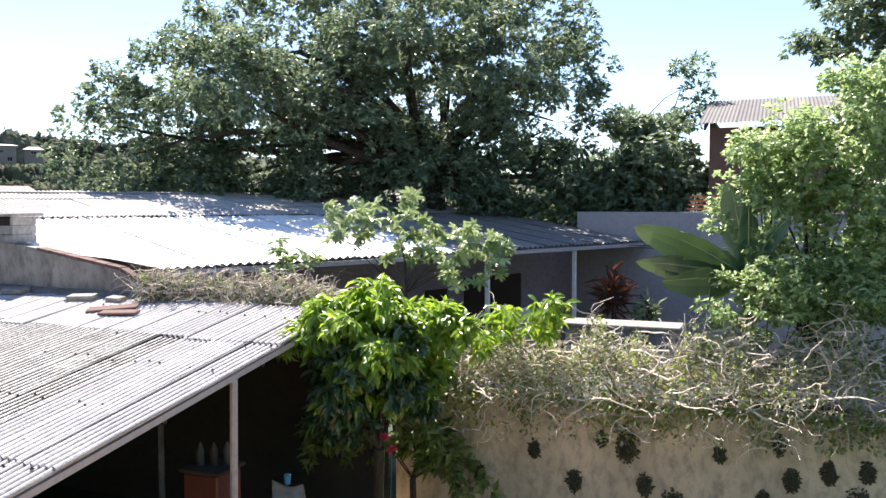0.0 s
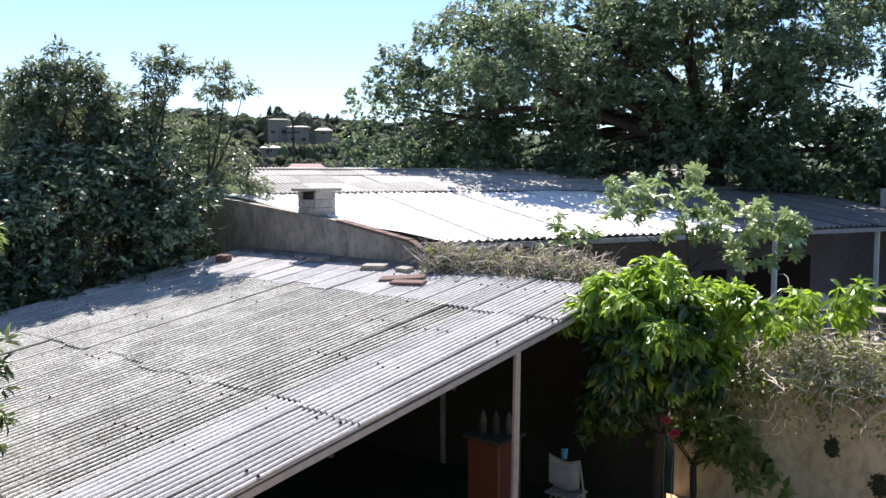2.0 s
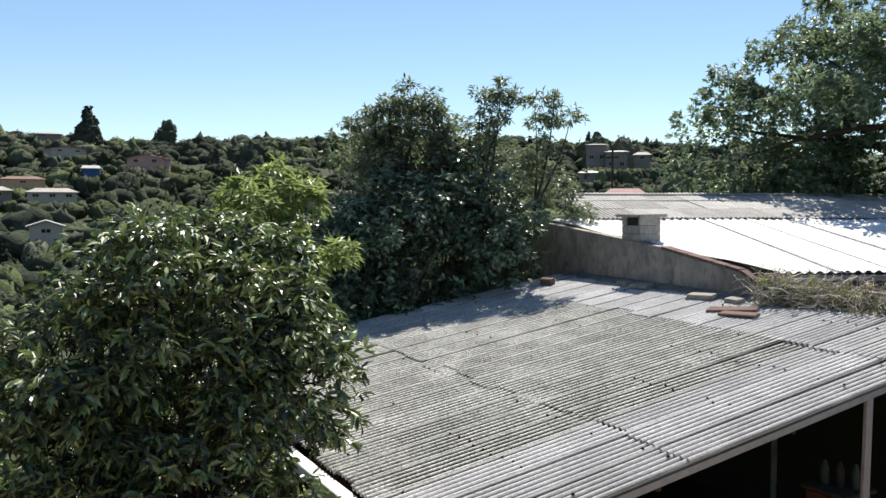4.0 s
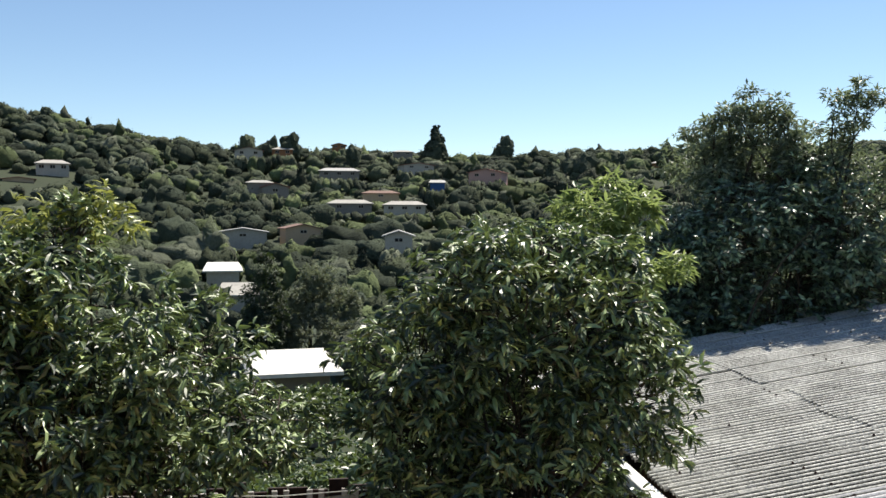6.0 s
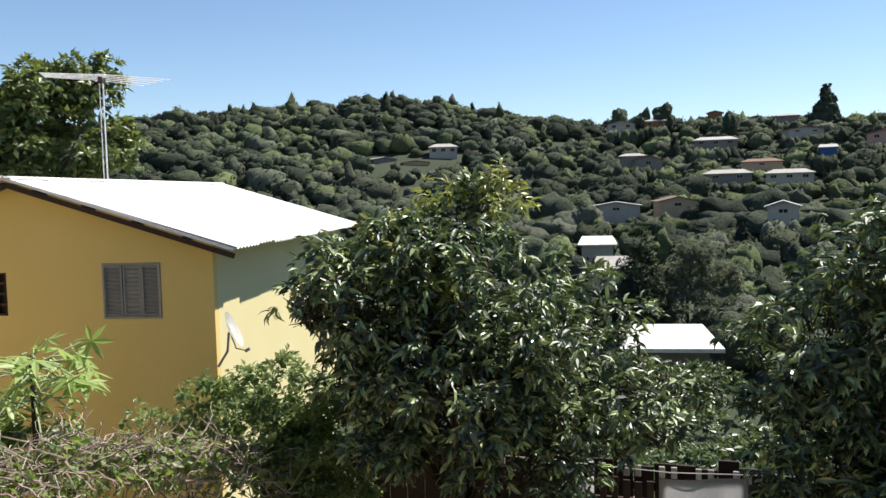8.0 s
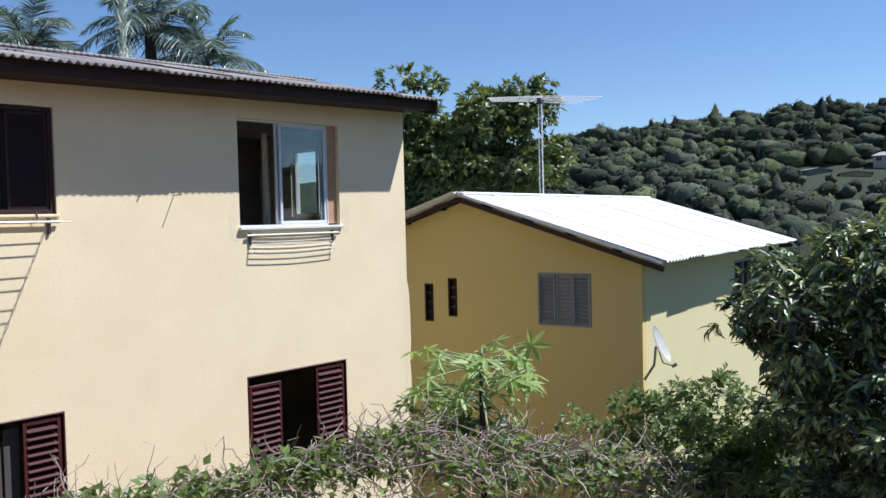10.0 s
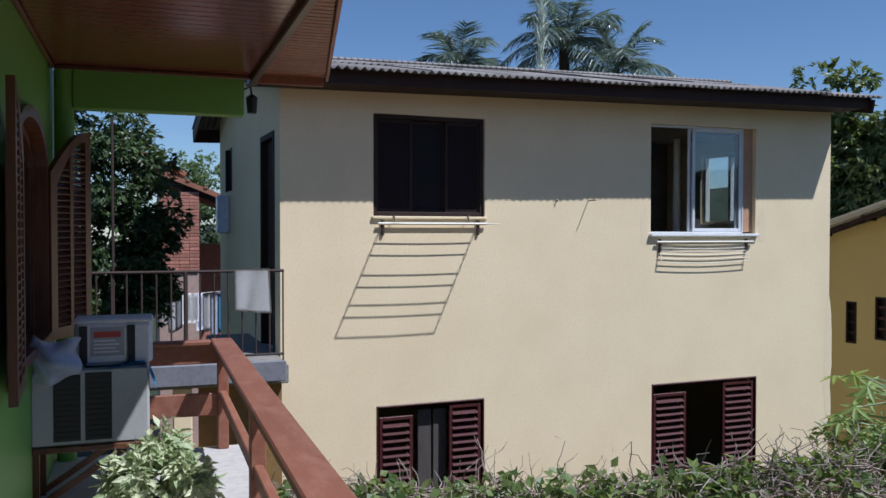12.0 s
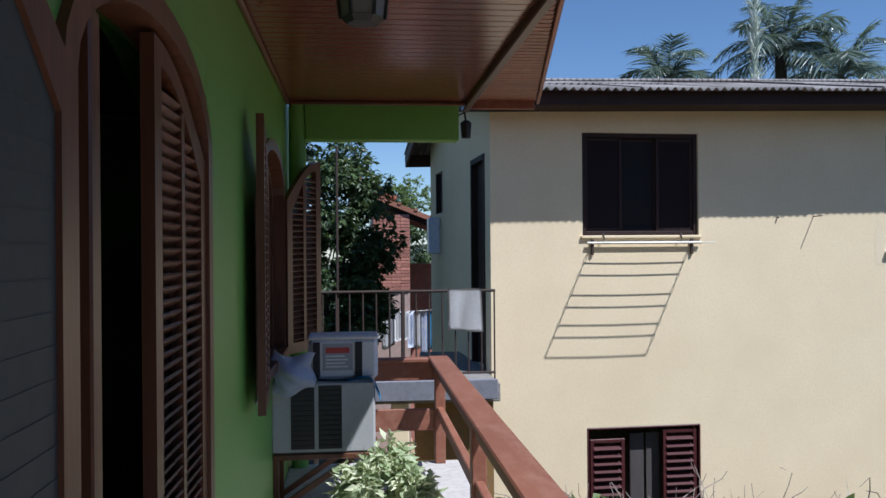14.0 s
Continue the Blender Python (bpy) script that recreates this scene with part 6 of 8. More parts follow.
def arch_band(y0, y1, z0, spring, top, w, x0, x1):
    """A door or window frame with an arched head: legs and head, w wide, from x0 to x1."""
    bm = bmesh.new()
    outer = [(y0, z0)] + arch(y0, y1, spring, top) + [(y1, z0)]
    inner = [(y0 + w, z0)] + arch(y0 + w, y1 - w, spring, top - w) + [(y1 - w, z0)]
    rows = [[bm.verts.new((x, y, z)) for y, z in line] for line in (outer, inner) for x in (x0, x1)]
    o0, o1, i0, i1 = rows
    for k in range(len(outer) - 1):
        bm.faces.new((o1[k], o1[k + 1], i1[k + 1], i1[k]))
        bm.faces.new((o0[k], i0[k], i0[k + 1], o0[k + 1]))
        bm.faces.new((o0[k], o0[k + 1], o1[k + 1], o1[k]))
        bm.faces.new((i0[k], i1[k], i1[k + 1], i0[k + 1]))
    bm.faces.new((o0[0], o1[0], i1[0], i0[0]))
    bm.faces.new((o0[-1], i0[-1], i1[-1], o1[-1]))
    return bm


def spandrel(y0, y1, spring, top, ztop, x0, x1):
    """The wall left over an arch, up to the square head of its opening."""
    bm = bmesh.new()
    line = arch(y0, y1, spring, top)
    for x in (x0, x1):
        lo = [bm.verts.new((x, y, z)) for y, z in line]
        hi = [bm.verts.new((x, y, ztop)) for y, z in line]
        for k in range(len(line) - 1):
            bm.faces.new((lo[k], lo[k + 1], hi[k + 1], hi[k]))
    return bm


tagged(part("trim_door_head", spandrel(DOOR[0], DOOR[1], 2.0, 2.34, 2.35, GX - 0.215, GX - 0.001), GREEN_WALL), "green wall over the arched door", "wall", kind="structure")
tagged(part("trim_window_head", spandrel(WIN[0], WIN[1], 2.05, 2.35, 2.36, GX - 0.215, GX - 0.001), GREEN_WALL), "green wall over the arched window", "wall", kind="structure")

door = thing("arched_door", "brown wooden arched double door with louvred leaves, open", "door")
part("frame", arch_band(DOOR[0], DOOR[1], 0.002, 2.0, 2.34, 0.075, GX - 0.10, GX + 0.02), SHUTTER_WOOD, door)


def arched_leaf(parent, width, z0, spring, top, mat, slats_mat, at, name="leaf", pitch=0.041, solid=None, back=-1):
    """A louvred leaf in the local xz plane whose top rises from the hinge side (x = 0) along a quarter arch. Returns it."""
    bm = bmesh.new()
    n = 10
    line = [(width * k / n, spring + (top - spring) * math.sin(math.pi / 2 * k / n)) for k in range(n + 1)]
    w, t = 0.075, 0.019
    outer = [(0, z0)] + line + [(width, z0)]
    inner = [(w, z0 + w)] + [(w + (width - 2 * w) * k / n, spring - w + (top - spring) * math.sin(math.pi / 2 * k / n)) for k in range(n + 1)] + [(width - w, z0 + w)]
    rows = [[bm.verts.new((x, y, z)) for x, z in ln] for ln in (outer, inner) for y in (-t, t)]
    o0, o1, i0, i1 = rows
    m = len(outer)
    for k in range(m):
        j = (k + 1) % m
        bm.faces.new((o1[k], o1[j], i1[j], i1[k]))
        bm.faces.new((o0[k], i0[k], i0[j], o0[j]))
        bm.faces.new((o0[k], o0[j], o1[j], o1[k]))
        bm.faces.new((i0[k], i1[k], i1[j], i0[j]))
    leaf = part(name, bm, mat, parent, at=at)
    if solid:
        bm = bmesh.new()
        fr, bk = [[bm.verts.new((x, y, z)) for x, z in inner] for y in (-0.008, 0.008)]
        bm.faces.new(fr)
        bm.faces.new(bk[::-1])
        part("panel", bm, solid, leaf, "plain grey panel")
        for k in range(32):
            part("bead", boxes((w, width - w, -0.0095, 0.0095, z0 + w + 0.056 * k + 0.05, z0 + w + 0.056 * k + 0.053)), solid, leaf)
        return leaf
    part("backing", boxes((w, width - w, 0.028 * back - 0.002, 0.028 * back + 0.002, z0 + w, spring - w)), slats_mat, leaf)
    mid = boxes((width / 2 - 0.02, width / 2 + 0.02, -t, t, z0 + w, spring + (top - spring) * 0.68 - w))
    part("middle_stile", mid, mat, leaf)
    for x0, x1, frac in ((w, width / 2 - 0.02, 0.35), (width / 2 + 0.02, width - w, 0.8)):
        me = slat_mesh(x1 - x0 + 0.006, 0.042, 0.008, 40)
        me.materials.append(slats_mat)
        zt = spring - w + (top - spring) * math.sin(math.pi / 2 * frac) - 0.03
        k = z0 + w + 0.03
        while k < zt:
            part("slat", me, slats_mat, leaf, at=Matrix.Translation(((x0 + x1) / 2, 0, k)))
            k += pitch
    return leaf


# the far leaf stands almost shut; the near one is swung out against the viewer's side
arched_leaf(door, 0.69, 0.03, 1.97, 2.25, SHUTTER_WOOD, SHUTTER_WOOD, Matrix.Translation((GX - 0.012, 3.425, 0)) @ pose(0, 0, 0, 0, 0, -91), pitch=0.037)
near = arched_leaf(door, 0.66, 0.03, 1.97, 2.25, SHUTTER_WOOD, GREY_LEAF, Matrix.Translation((GX + 0.024, 1.94, 0)) @ pose(0, 0, 0, 0, 0, -90), solid=GREY_LEAF)
part("inner_stile", boxes((GX - 0.09, GX - 0.04, 2.30, 2.37, 0.0, 2.2), bevel=0.006), SHUTTER_WOOD, door)
part("threshold", boxes((GX - 0.2, GX + 0.04, DOOR[0] + 0.08, DOOR[1] - 0.08, 0.002, 0.03), bevel=0.005), DECK, door)

win = thing("arched_window", "brown arched window with louvred shutters swung open", "window")
part("frame", arch_band(WIN[0], WIN[1], WIN[2], 2.05, 2.35, 0.07, GX - 0.10, GX + 0.03), SHUTTER_WOOD, win)
part("sill", boxes((GX - 0.1, GX + 0.05, WIN[0] + 0.003, WIN[1] - 0.003, WIN[2] + 0.003, WIN[2] + 0.06), bevel=0.006), SHUTTER_WOOD, win)
part("casing", arch_band(WIN[0] + 0.075, WIN[1] - 0.075, WIN[2] + 0.06, 2.04, 2.27, 0.05, GX - 0.10, GX - 0.05), SHUTTER_WOOD, win)
part("pane", boxes((GX - 0.08, GX - 0.074, WIN[0] + 0.12, WIN[1] - 0.12, WIN[2] + 0.1, 2.12)), GLASS, win)
part("mullion", boxes((GX - 0.1, GX - 0.06, 5.73, 5.77, WIN[2] + 0.06, 2.23)), SHUTTER_WOOD, win)
arched_leaf(win, 0.60, 0.88, 2.02, 2.31, SHUTTER_WOOD, SHUTTER_WOOD, Matrix.Translation((GX + 0.04, 5.05, 0)) @ pose(0, 0, 0, 0, 0, -86), "shutter")
arched_leaf(win, 0.52, 0.93, 2.02, 2.33, SHUTTER_WOOD, SHUTTER_WOOD, Matrix.Translation((GX + 0.03, 6.42, 0)) @ pose(0, 0, 0, 0, 0, 66), "shutter", back=1)
part("latch", boxes((GX + 0.005, GX + 0.03, 4.85, 4.95, 0.86, 0.885), bevel=0.004), ALU, win)
tagged(part("wall_switch", boxes((GX - 0.001, GX + 0.012, 5.25, 5.33, 1.28, 1.40), bevel=0.004), WHITE_PAINT), "white plastic wall switch plate", "switch")

# board ceiling with grooves, its edge beam and the skewed eave beyond it
bm = bmesh.new()
y = -1.9
while y < 7.05:
    y2 = min(y + 0.098, 7.10)
    a = bmesh.ops.create_cube(bm, size=1, matrix=Matrix.LocRotScale(((GX + 0.93) / 2, (y + y2) / 2, 2.82), None, (0.93 - GX, y2 - y - 0.008, 0.03)))
    y += 0.1
bmesh.ops.create_cube(bm, size=1, matrix=Matrix.LocRotScale(((GX + 0.93) / 2, 2.6, 2.845), None, (0.93 - GX, 9.0, 0.016)))
tagged(part("ceiling", bm, VARNISH), "varnished reddish-brown tongue-and-groove board ceiling", "ceiling", kind="structure")
for spec, nm in (((GX + 0.002, GX + 0.03, -1.9, 6.93, 2.775, 2.803), "trim_ceiling"), ((GX + 0.03, 0.9, 6.90, 6.93, 2.775, 2.803), "trim_ceiling_end")):
    tagged(part(nm, boxes(spec, bevel=0.006), SHUTTER_WOOD), "brown moulding along the ceiling edge", "trim", kind="structure")
tagged(part("beam_edge", boxes((0.90, 0.955, -1.9, 7.12, 2.755, 2.86), bevel=0.008), BEAM_WOOD), "dark varnished beam along the ceiling edge", "beam", kind="structure")
eave = thing("eave_soffit", "reddish-brown slatted eave with a barge board", "eave")
y = 3.95
n = 0
while y < 7.12:
    xo = 0.95 + (1.52 - 0.95) * (y - 3.9) / 3.25
    part("slat", boxes((0.962, xo, y, y + 0.066, 2.860, 2.875)), RAIL_WOOD, eave)
    y += 0.08
# board over the slats, coloured dark to put shade into their gaps
bm = bmesh.new()
pl = [(0.93, 3.9), (0.955, 3.9), (1.51, 7.14), (0.93, 7.14)]
lo, hi = [bm.verts.new((x, y, 2.885)) for x, y in pl], [bm.verts.new((x, y, 2.91)) for x, y in pl]
bm.faces.new(lo[::-1])
bm.faces.new(hi)
for k in range(4):
    bm.faces.new((lo[k], lo[(k + 1) % 4], hi[(k + 1) % 4], hi[k]))
part("deck_board", bm, DARK_WOOD, eave)
part("barge_board", beam((0.96, 3.85, 2.97), (1.53, 7.16, 2.97), 0.025, 0.27, None, 0.004), RAIL_WOOD, eave)
part("fascia", boxes((0.965, 1.50, 7.13, 7.16, 2.79, 2.90), bevel=0.004), RAIL_WOOD, eave)
# the house roof over all
bm = bmesh.new()
v = [bm.verts.new(p) for p in ((0.97, -2.3, 2.93), (0.97, 3.85, 2.93), (1.5, 7.1, 2.93), (-6.3, 7.3, 2.93), (-6.3, -2.3, 2.93), (-2.6, 2.4, 4.3))]
for f in ((0, 1, 5), (1, 2, 5), (2, 3, 5), (3, 4, 5), (4, 0, 5), (4, 3, 2, 1, 0)):
    bm.faces.new([v[i] for i in f])
tagged(part("roof_house", bm, CLAY), "clay tiled roof of the green house", "roof", kind="structure")

tagged(part("beam_green", boxes((-0.33, 0.86, 6.95, 7.10, 2.51, 2.802), bevel=0.008), GREEN_WALL), "green painted concrete beam", "beam", kind="structure")
tagged(part("column_green", tube([(-0.39, 7.0, -0.14), (-0.39, 7.0, 2.80)], 0.066, 24), GREEN_WALL), "round green painted column", "column", kind="structure")

# railing: top rail, middle rail and posts
railing = thing("balcony_railing", "reddish-brown painted wooden balcony railing", "railing")
part("handrail", boxes((0.61, 0.77, -1.7, 7.05, 0.785, 0.825), bevel=0.008), RAIL_WOOD, railing)
part("handrail", boxes((GX + 0.005, 0.61, 6.94, 7.05, 0.785, 0.82), bevel=0.008), RAIL_WOOD, railing)
part("top_board", boxes((GX + 0.005, 0.66, 7.0, 7.03, 0.64, 0.785), bevel=0.005), RAIL_WOOD, railing)
part("middle_board", boxes((GX + 0.005, 0.66, 6.985, 7.02, 0.25, 0.42), bevel=0.006), RAIL_WOOD, railing)
part("middle_rail", boxes((0.67, 0.72, -1.7, 6.95, 0.36, 0.44), bevel=0.006), RAIL_WOOD, railing)
part("top_rail_board", boxes((0.675, 0.71, -1.7, 6.95, 0.66, 0.785), bevel=0.005), RAIL_WOOD, railing)
for y in (6.985, 4.85, 2.7, 0.6, -1.5):
    part("post", boxes((0.655, 0.735, y - 0.045, y + 0.045, 0.0, 0.785), bevel=0.006), RAIL_WOOD, railing)

# air conditioner on its bracket under the window
ac = thing("air_conditioner", "grey window air conditioner on a wooden wall bracket", "air conditioner", (GX, 5.75, 0.39))
part("casing", boxes((0.0, 0.64, 0.0, 0.42, 0.0, 0.45), bevel=0.012), AC_PAINT, ac)
part("front_panel", boxes((0.0, 0.63, -0.012, 0.0, 0.01, 0.44), bevel=0.004), AC_PAINT, ac)
for x in (0.115, 0.285):
    part("vent", boxes((x, x + 0.145, -0.016, -0.012, 0.03, 0.425)), STEEL_BLACK, ac)
    for k in range(12):
        part("vent_fin", boxes((x, x + 0.145, -0.020, -0.016, 0.05 + k * 0.031, 0.056 + k * 0.031)), BAG_BLACK, ac)
part("shelf", boxes((-0.0, 0.66, -0.02, 0.44, -0.035, 0.0), bevel=0.005), SHUTTER_WOOD, ac)
for y in (0.03, 0.38):
    part("brace", beam((0.01, y, -0.36), (0.50, y, -0.04), 0.035, 0.035), SHUTTER_WOOD, ac)
    part("bracket_leg", boxes((0.0, 0.035, y - 0.018, y + 0.018, -0.38, -0.035)), SHUTTER_WOOD, ac)


def cloth(name, nx, nz, fn, mat, parent=None, at=None, thick=0.006):
    """A draped sheet: fn(u, v) gives its places for u, v in 0..1."""
    bm = bmesh.new()
    g = [[bm.verts.new(fn(i / nx, j / nz)) for j in range(nz + 1)] for i in range(nx + 1)]
    for i in range(nx):
        for j in range(nz):
            bm.faces.new((g[i][j], g[i + 1][j], g[i + 1][j + 1], g[i][j + 1]))
    bmesh.ops.solidify(bm, geom=bm.faces[:], thickness=thick)
    for f in bm.faces:
        f.smooth = True
    return part(name, bm, mat, parent, at=at)


# cooler bag and a crumpled cloth on top of it
cooler = thing("cooler_bag", "white cooler bag with black straps and a printed label", "bag", (GX + 0.44, 5.90, 0.84))
part("body", boxes((-0.22, 0.22, -0.10, 0.16, 0.0, 0.26), bevel=0.025), CLOTH_WHITE, cooler)
part("lid", boxes((-0.225, 0.225, -0.105, 0.165, 0.255, 0.28), bevel=0.012), CLOTH_WHITE, cooler)
for x in (-0.19, 0.075):
    part("strap", boxes((x, x + 0.045, -0.108, -0.101, 0.02, 0.24)), BAG_BLACK, cooler)
part("strap", tube([(-0.17, -0.11, 0.05), (-0.15, -0.13, 0.0), (0.06, -0.13, 0.0), (0.10, -0.11, 0.05)], 0.01, 6), BAG_BLACK, cooler)
lab = part("printed_label", boxes((-0.13, 0.06, -0.106, -0.101, 0.06, 0.23)), LABEL_GREY, cooler, "grey label with a red heading")
part("label_heading", boxes((-0.11, 0.04, -0.109, -0.106, 0.17, 0.205)), LABEL_RED, lab)
for k in range(4):
    part("text_bar", boxes((-0.11, 0.03 - 0.02 * (k % 2), -0.109, -0.106, 0.08 + k * 0.022, 0.089 + k * 0.022)), CLOTH_WHITE, lab)
tagged(cloth("blue_towel", 14, 10, lambda u, v: (GX + 0.18 + 0.50 * u, 5.735 + 0.34 * v - 0.0 * u, 0.848 + 0.012 * math.sin(9 * u + 5 * v) - (0.16 * max(0, u - 0.88) / 0.12)), CLOTH_BLUE), "blue towel hanging over the edge of the air conditioner", "towel")
tagged(cloth("plastic_bag", 16, 12, lambda u, v: (GX + 0.012 + 0.25 * u + 0.015 * math.sin(7 * v), 5.66 - 0.10 * math.sin(math.pi * u) * math.sin(math.pi * v) + 0.018 * math.sin(11 * u + 9 * v), 0.79 + (0.27 - 0.06 * u) * v - 0.03 * math.sin(5 * u)), BAG_BLUE), "crumpled pale blue and white plastic bag", "bag")

# variegated pot plant
pot = thing("pot_plant", "bushy variegated cream and green pot plant", "plant", (0.20, 5.15, -0.04))
part("pot", tube([(0, 0, 0.0), (0, 0, 0.05), (0, 0, 0.22), (0, 0, 0.235)], [0.10, 0.11, 0.145, 0.15], 20), CLAY, pot)
rng = np.random.default_rng(77)
part("stem", limb_mesh((0, 0, 0.2), [rng.normal(0, 1, 3) * (0.16, 0.16, 0.03) + (0, 0, 0.42) for _ in range(9)], rng, 0.008, 5), GARDEN, pot)
part("foliage", crown_leaves([(np.array((0.0, 0, 0.37)), (0.20, 0.20, 0.13)), (np.array((-0.19, 0.05, 0.31)), 0.11), (np.array((0.17, -0.05, 0.38)), 0.11), (np.array((0.02, 0.04, 0.48)), 0.09), (np.array((-0.10, -0.10, 0.44)), 0.08), (np.array((0.24, 0.05, 0.29)), 0.08)], 0.075, 7, 6, 0.085, 0.036, VARIEGATED, rng, droop=0.2, low=-0.8, fill=3), VARIEGATED, pot)

# lantern under the ceiling
lan = thing("ceiling_lantern", "black six-sided lantern with frosted glass", "lantern", (0.09, 3.25, 2.42))
part("base", tube([(0, 0, 0), (0, 0, 0.02)], [0.055, 0.075], 6), STEEL_BLACK, lan)
part("cap", tube([(0, 0, 0.24), (0, 0, 0.27), (0, 0, 0.30)], [0.105, 0.10, 0.03], 6), STEEL_BLACK, lan)
part("stem", tube([(0, 0, 0.29), (0, 0, 0.385)], 0.012, 8), STEEL_BLACK, lan)
FROST = material("frosted_glass", (0.42, 0.42, 0.40), 0.35)
for k in range(6):
    a, b = k * math.tau / 6, (k + 1) * math.tau / 6
    bm = bmesh.new()
    vs = [bm.verts.new(p) for p in ((0.070 * math.cos(a), 0.070 * math.sin(a), 0.02), (0.070 * math.cos(b), 0.070 * math.sin(b), 0.02), (0.096 * math.cos(b), 0.096 * math.sin(b), 0.24), (0.096 * math.cos(a), 0.096 * math.sin(a), 0.24))]
    bm.faces.new(vs)
    bmesh.ops.solidify(bm, geom=bm.faces[:], thickness=0.004)
    part("pane", bm, FROST, lan)
    part("bar", tube([(0.074 * math.cos(a), 0.074 * math.sin(a), 0.015), (0.10 * math.cos(a), 0.10 * math.sin(a), 0.245)], 0.007, 5), STEEL_BLACK, lan)
sc = thing("wall_lamp", "small dark wall lamp on the beam end", "lamp", (0.865, 7.03, 2.60))
part("bracket", tube([(0, 0, 0.12), (0.05, 0, 0.14), (0.06, 0, 0.06)], 0.009, 6), STEEL_BLACK, sc)
part("shade", tube([(0.06, 0, -0.06), (0.06, 0, 0.06), (0.06, 0, 0.08)], [0.035, 0.045, 0.02], 8), STEEL_BLACK, sc)

# ---- the passage beyond the balcony ----
slab = tagged(part("landing_slab", boxes((GX - 0.5, 1.44, 8.55, 8.74, 0.18, 0.36), (0.84, 1.44, 8.742, 11.2, 0.18, 0.358), bevel=0.01), CONCRETE), "grey concrete landing by the side door", "landing", kind="structure")
tagged(part("grey_board", boxes((GX - 0.3, 1.40, 8.46, 8.52, 0.22, 0.41), bevel=0.006), WEATHERED_BOARD), "weathered blue-grey board along the landing edge", "board")
tagged(part("ochre_wall", boxes((0.62, 1.40, 8.75, 8.9, -3.3, 0.175)), OCHRE), "ochre painted wall below the landing", "wall", kind="structure")
tagged(part("landing_pillar", boxes((0.38, 0.55, 8.60, 8.74, -3.3, 0.175), bevel=0.008), CREAM), "cream plastered pillar below the landing", "pillar", kind="structure")
gate = thing("metal_railing", "thin dark metal railing of the landing", "railing", (0, 8.6, 0.36))
part("top_bar", tube([(-0.42, 0, 0.90), (1.40, 0, 0.90)], 0.014, 8), IRON, gate)
part("bottom_bar", tube([(-0.42, 0, 0.10), (1.40, 0, 0.10)], 0.012, 8), IRON, gate)
for k in range(15):
    x = -0.40 + k * 0.128
    part("bar", tube([(x, 0, 0.0 if k in (0, 7, 14) else 0.10), (x, 0, 0.90)], 0.008 if k != 7 else 0.02, 6), IRON, gate)
part("tall_post", tube([(-0.13, 0.02, 0.0), (-0.13, 0.02, 2.3)], 0.012, 6), IRON, gate)
tagged(cloth("hanging_towel", 14, 14, lambda u, v: (0.93 + 0.33 * u + 0.02 * v * math.sin(8 * u), 8.575 - 0.012 * math.sin(9 * u + 2 * v) - 0.02 * v, 1.285 - 0.40 * v - 0.03 * v * u), CLOTH_WHITE), "white towel hung over the metal railing", "towel")
blue = tagged(part("blue_box", boxes((1.10, 1.27, 12.75, 13.05, 1.60, 2.14), bevel=0.02), BAG_BLUE), "pale blue box unit fixed on the side wall", "box")

# laundry and the brick house farther back
line = thing("clothes_line", "clothes line with hanging laundry", "clothes line", (0, 18.5, 0))
part("rope", tube([(-0.8, 0, 0.40), (0.8, 0, 0.33), (1.9, 0, 0.40)], 0.006, 5), WHITE_PAINT, line)
rng = np.random.default_rng(3)
for k in range(9):
    x, w, h = 0.42 + k * 0.138, rng.uniform(0.13, 0.21), rng.uniform(0.55, 0.95)
    m = [CLOTH_WHITE, CLOTH_WHITE, LABEL_GREY, CLOTH_WHITE, CLOTH_WHITE, BAG_BLUE, CLOTH_WHITE, BAG_BLUE, CLOTH_BLUE][k]
    cloth("garment", 6, 8, lambda u, v: (x + w * u, 0.02 * math.sin(9 * u + k), 0.35 - h * v - 0.02 * math.sin(5 * u)), m, line)
BRICK = surface("red_brick", [(0.50, 0.22, 0.16), (0.43, 0.185, 0.135), (0.30, 0.14, 0.105)], 0.9, 8, 2, 0.2, random_tint=0.22)
PINK_PLASTER = surface("pinkish_mortar_render", [(0.46, 0.33, 0.28), (0.40, 0.28, 0.24), (0.30, 0.22, 0.19)], 0.9, 10, 2, 0.2)
bh = thing("brick_outbuilding", "red brick outbuilding with a clay tile roof", "house", (0.9, 20.6, -3.3))
part("wall", boxes((-0.5, 0.3, -1.6, 3.0, 0, 5.75)), PINK_PLASTER, bh)
bmb = boxes((-0.098, 0.098, -0.03, 0.03, -0.031, 0.031), bevel=0.005)
brick_mesh = bpy.data.meshes.new("brick")
bmb.to_mesh(brick_mesh)
bmb.free()
brick_mesh.materials.append(BRICK)
for row in range(23):
    for k in range(4):
        part("brick", brick_mesh, BRICK, bh, at=Matrix.Translation((-0.40 + 0.2 * k, -1.615 - 0.004 * ((row * 3 + k) % 3), 4.12 + 0.072 * row)))
part("wall", boxes((0.1, 3.0, 1.8, 3.0, 0, 4.6)), BRICK, bh)
bm = beam((-1.0, 0.6, 6.35), (1.9, 0.6, 5.2), 4.6, 0.10)
part("roof", bm, CLAY, bh)
part("rafter", beam((-0.9, -1.5, 6.2), (1.8, -1.5, 5.12), 0.06, 0.12), DARK_WOOD, bh)
part("upper_roof", beam((-0.9, 3.6, 6.9), (0.2, 3.6, 6.35), 3.0, 0.10), CLAY, bh)
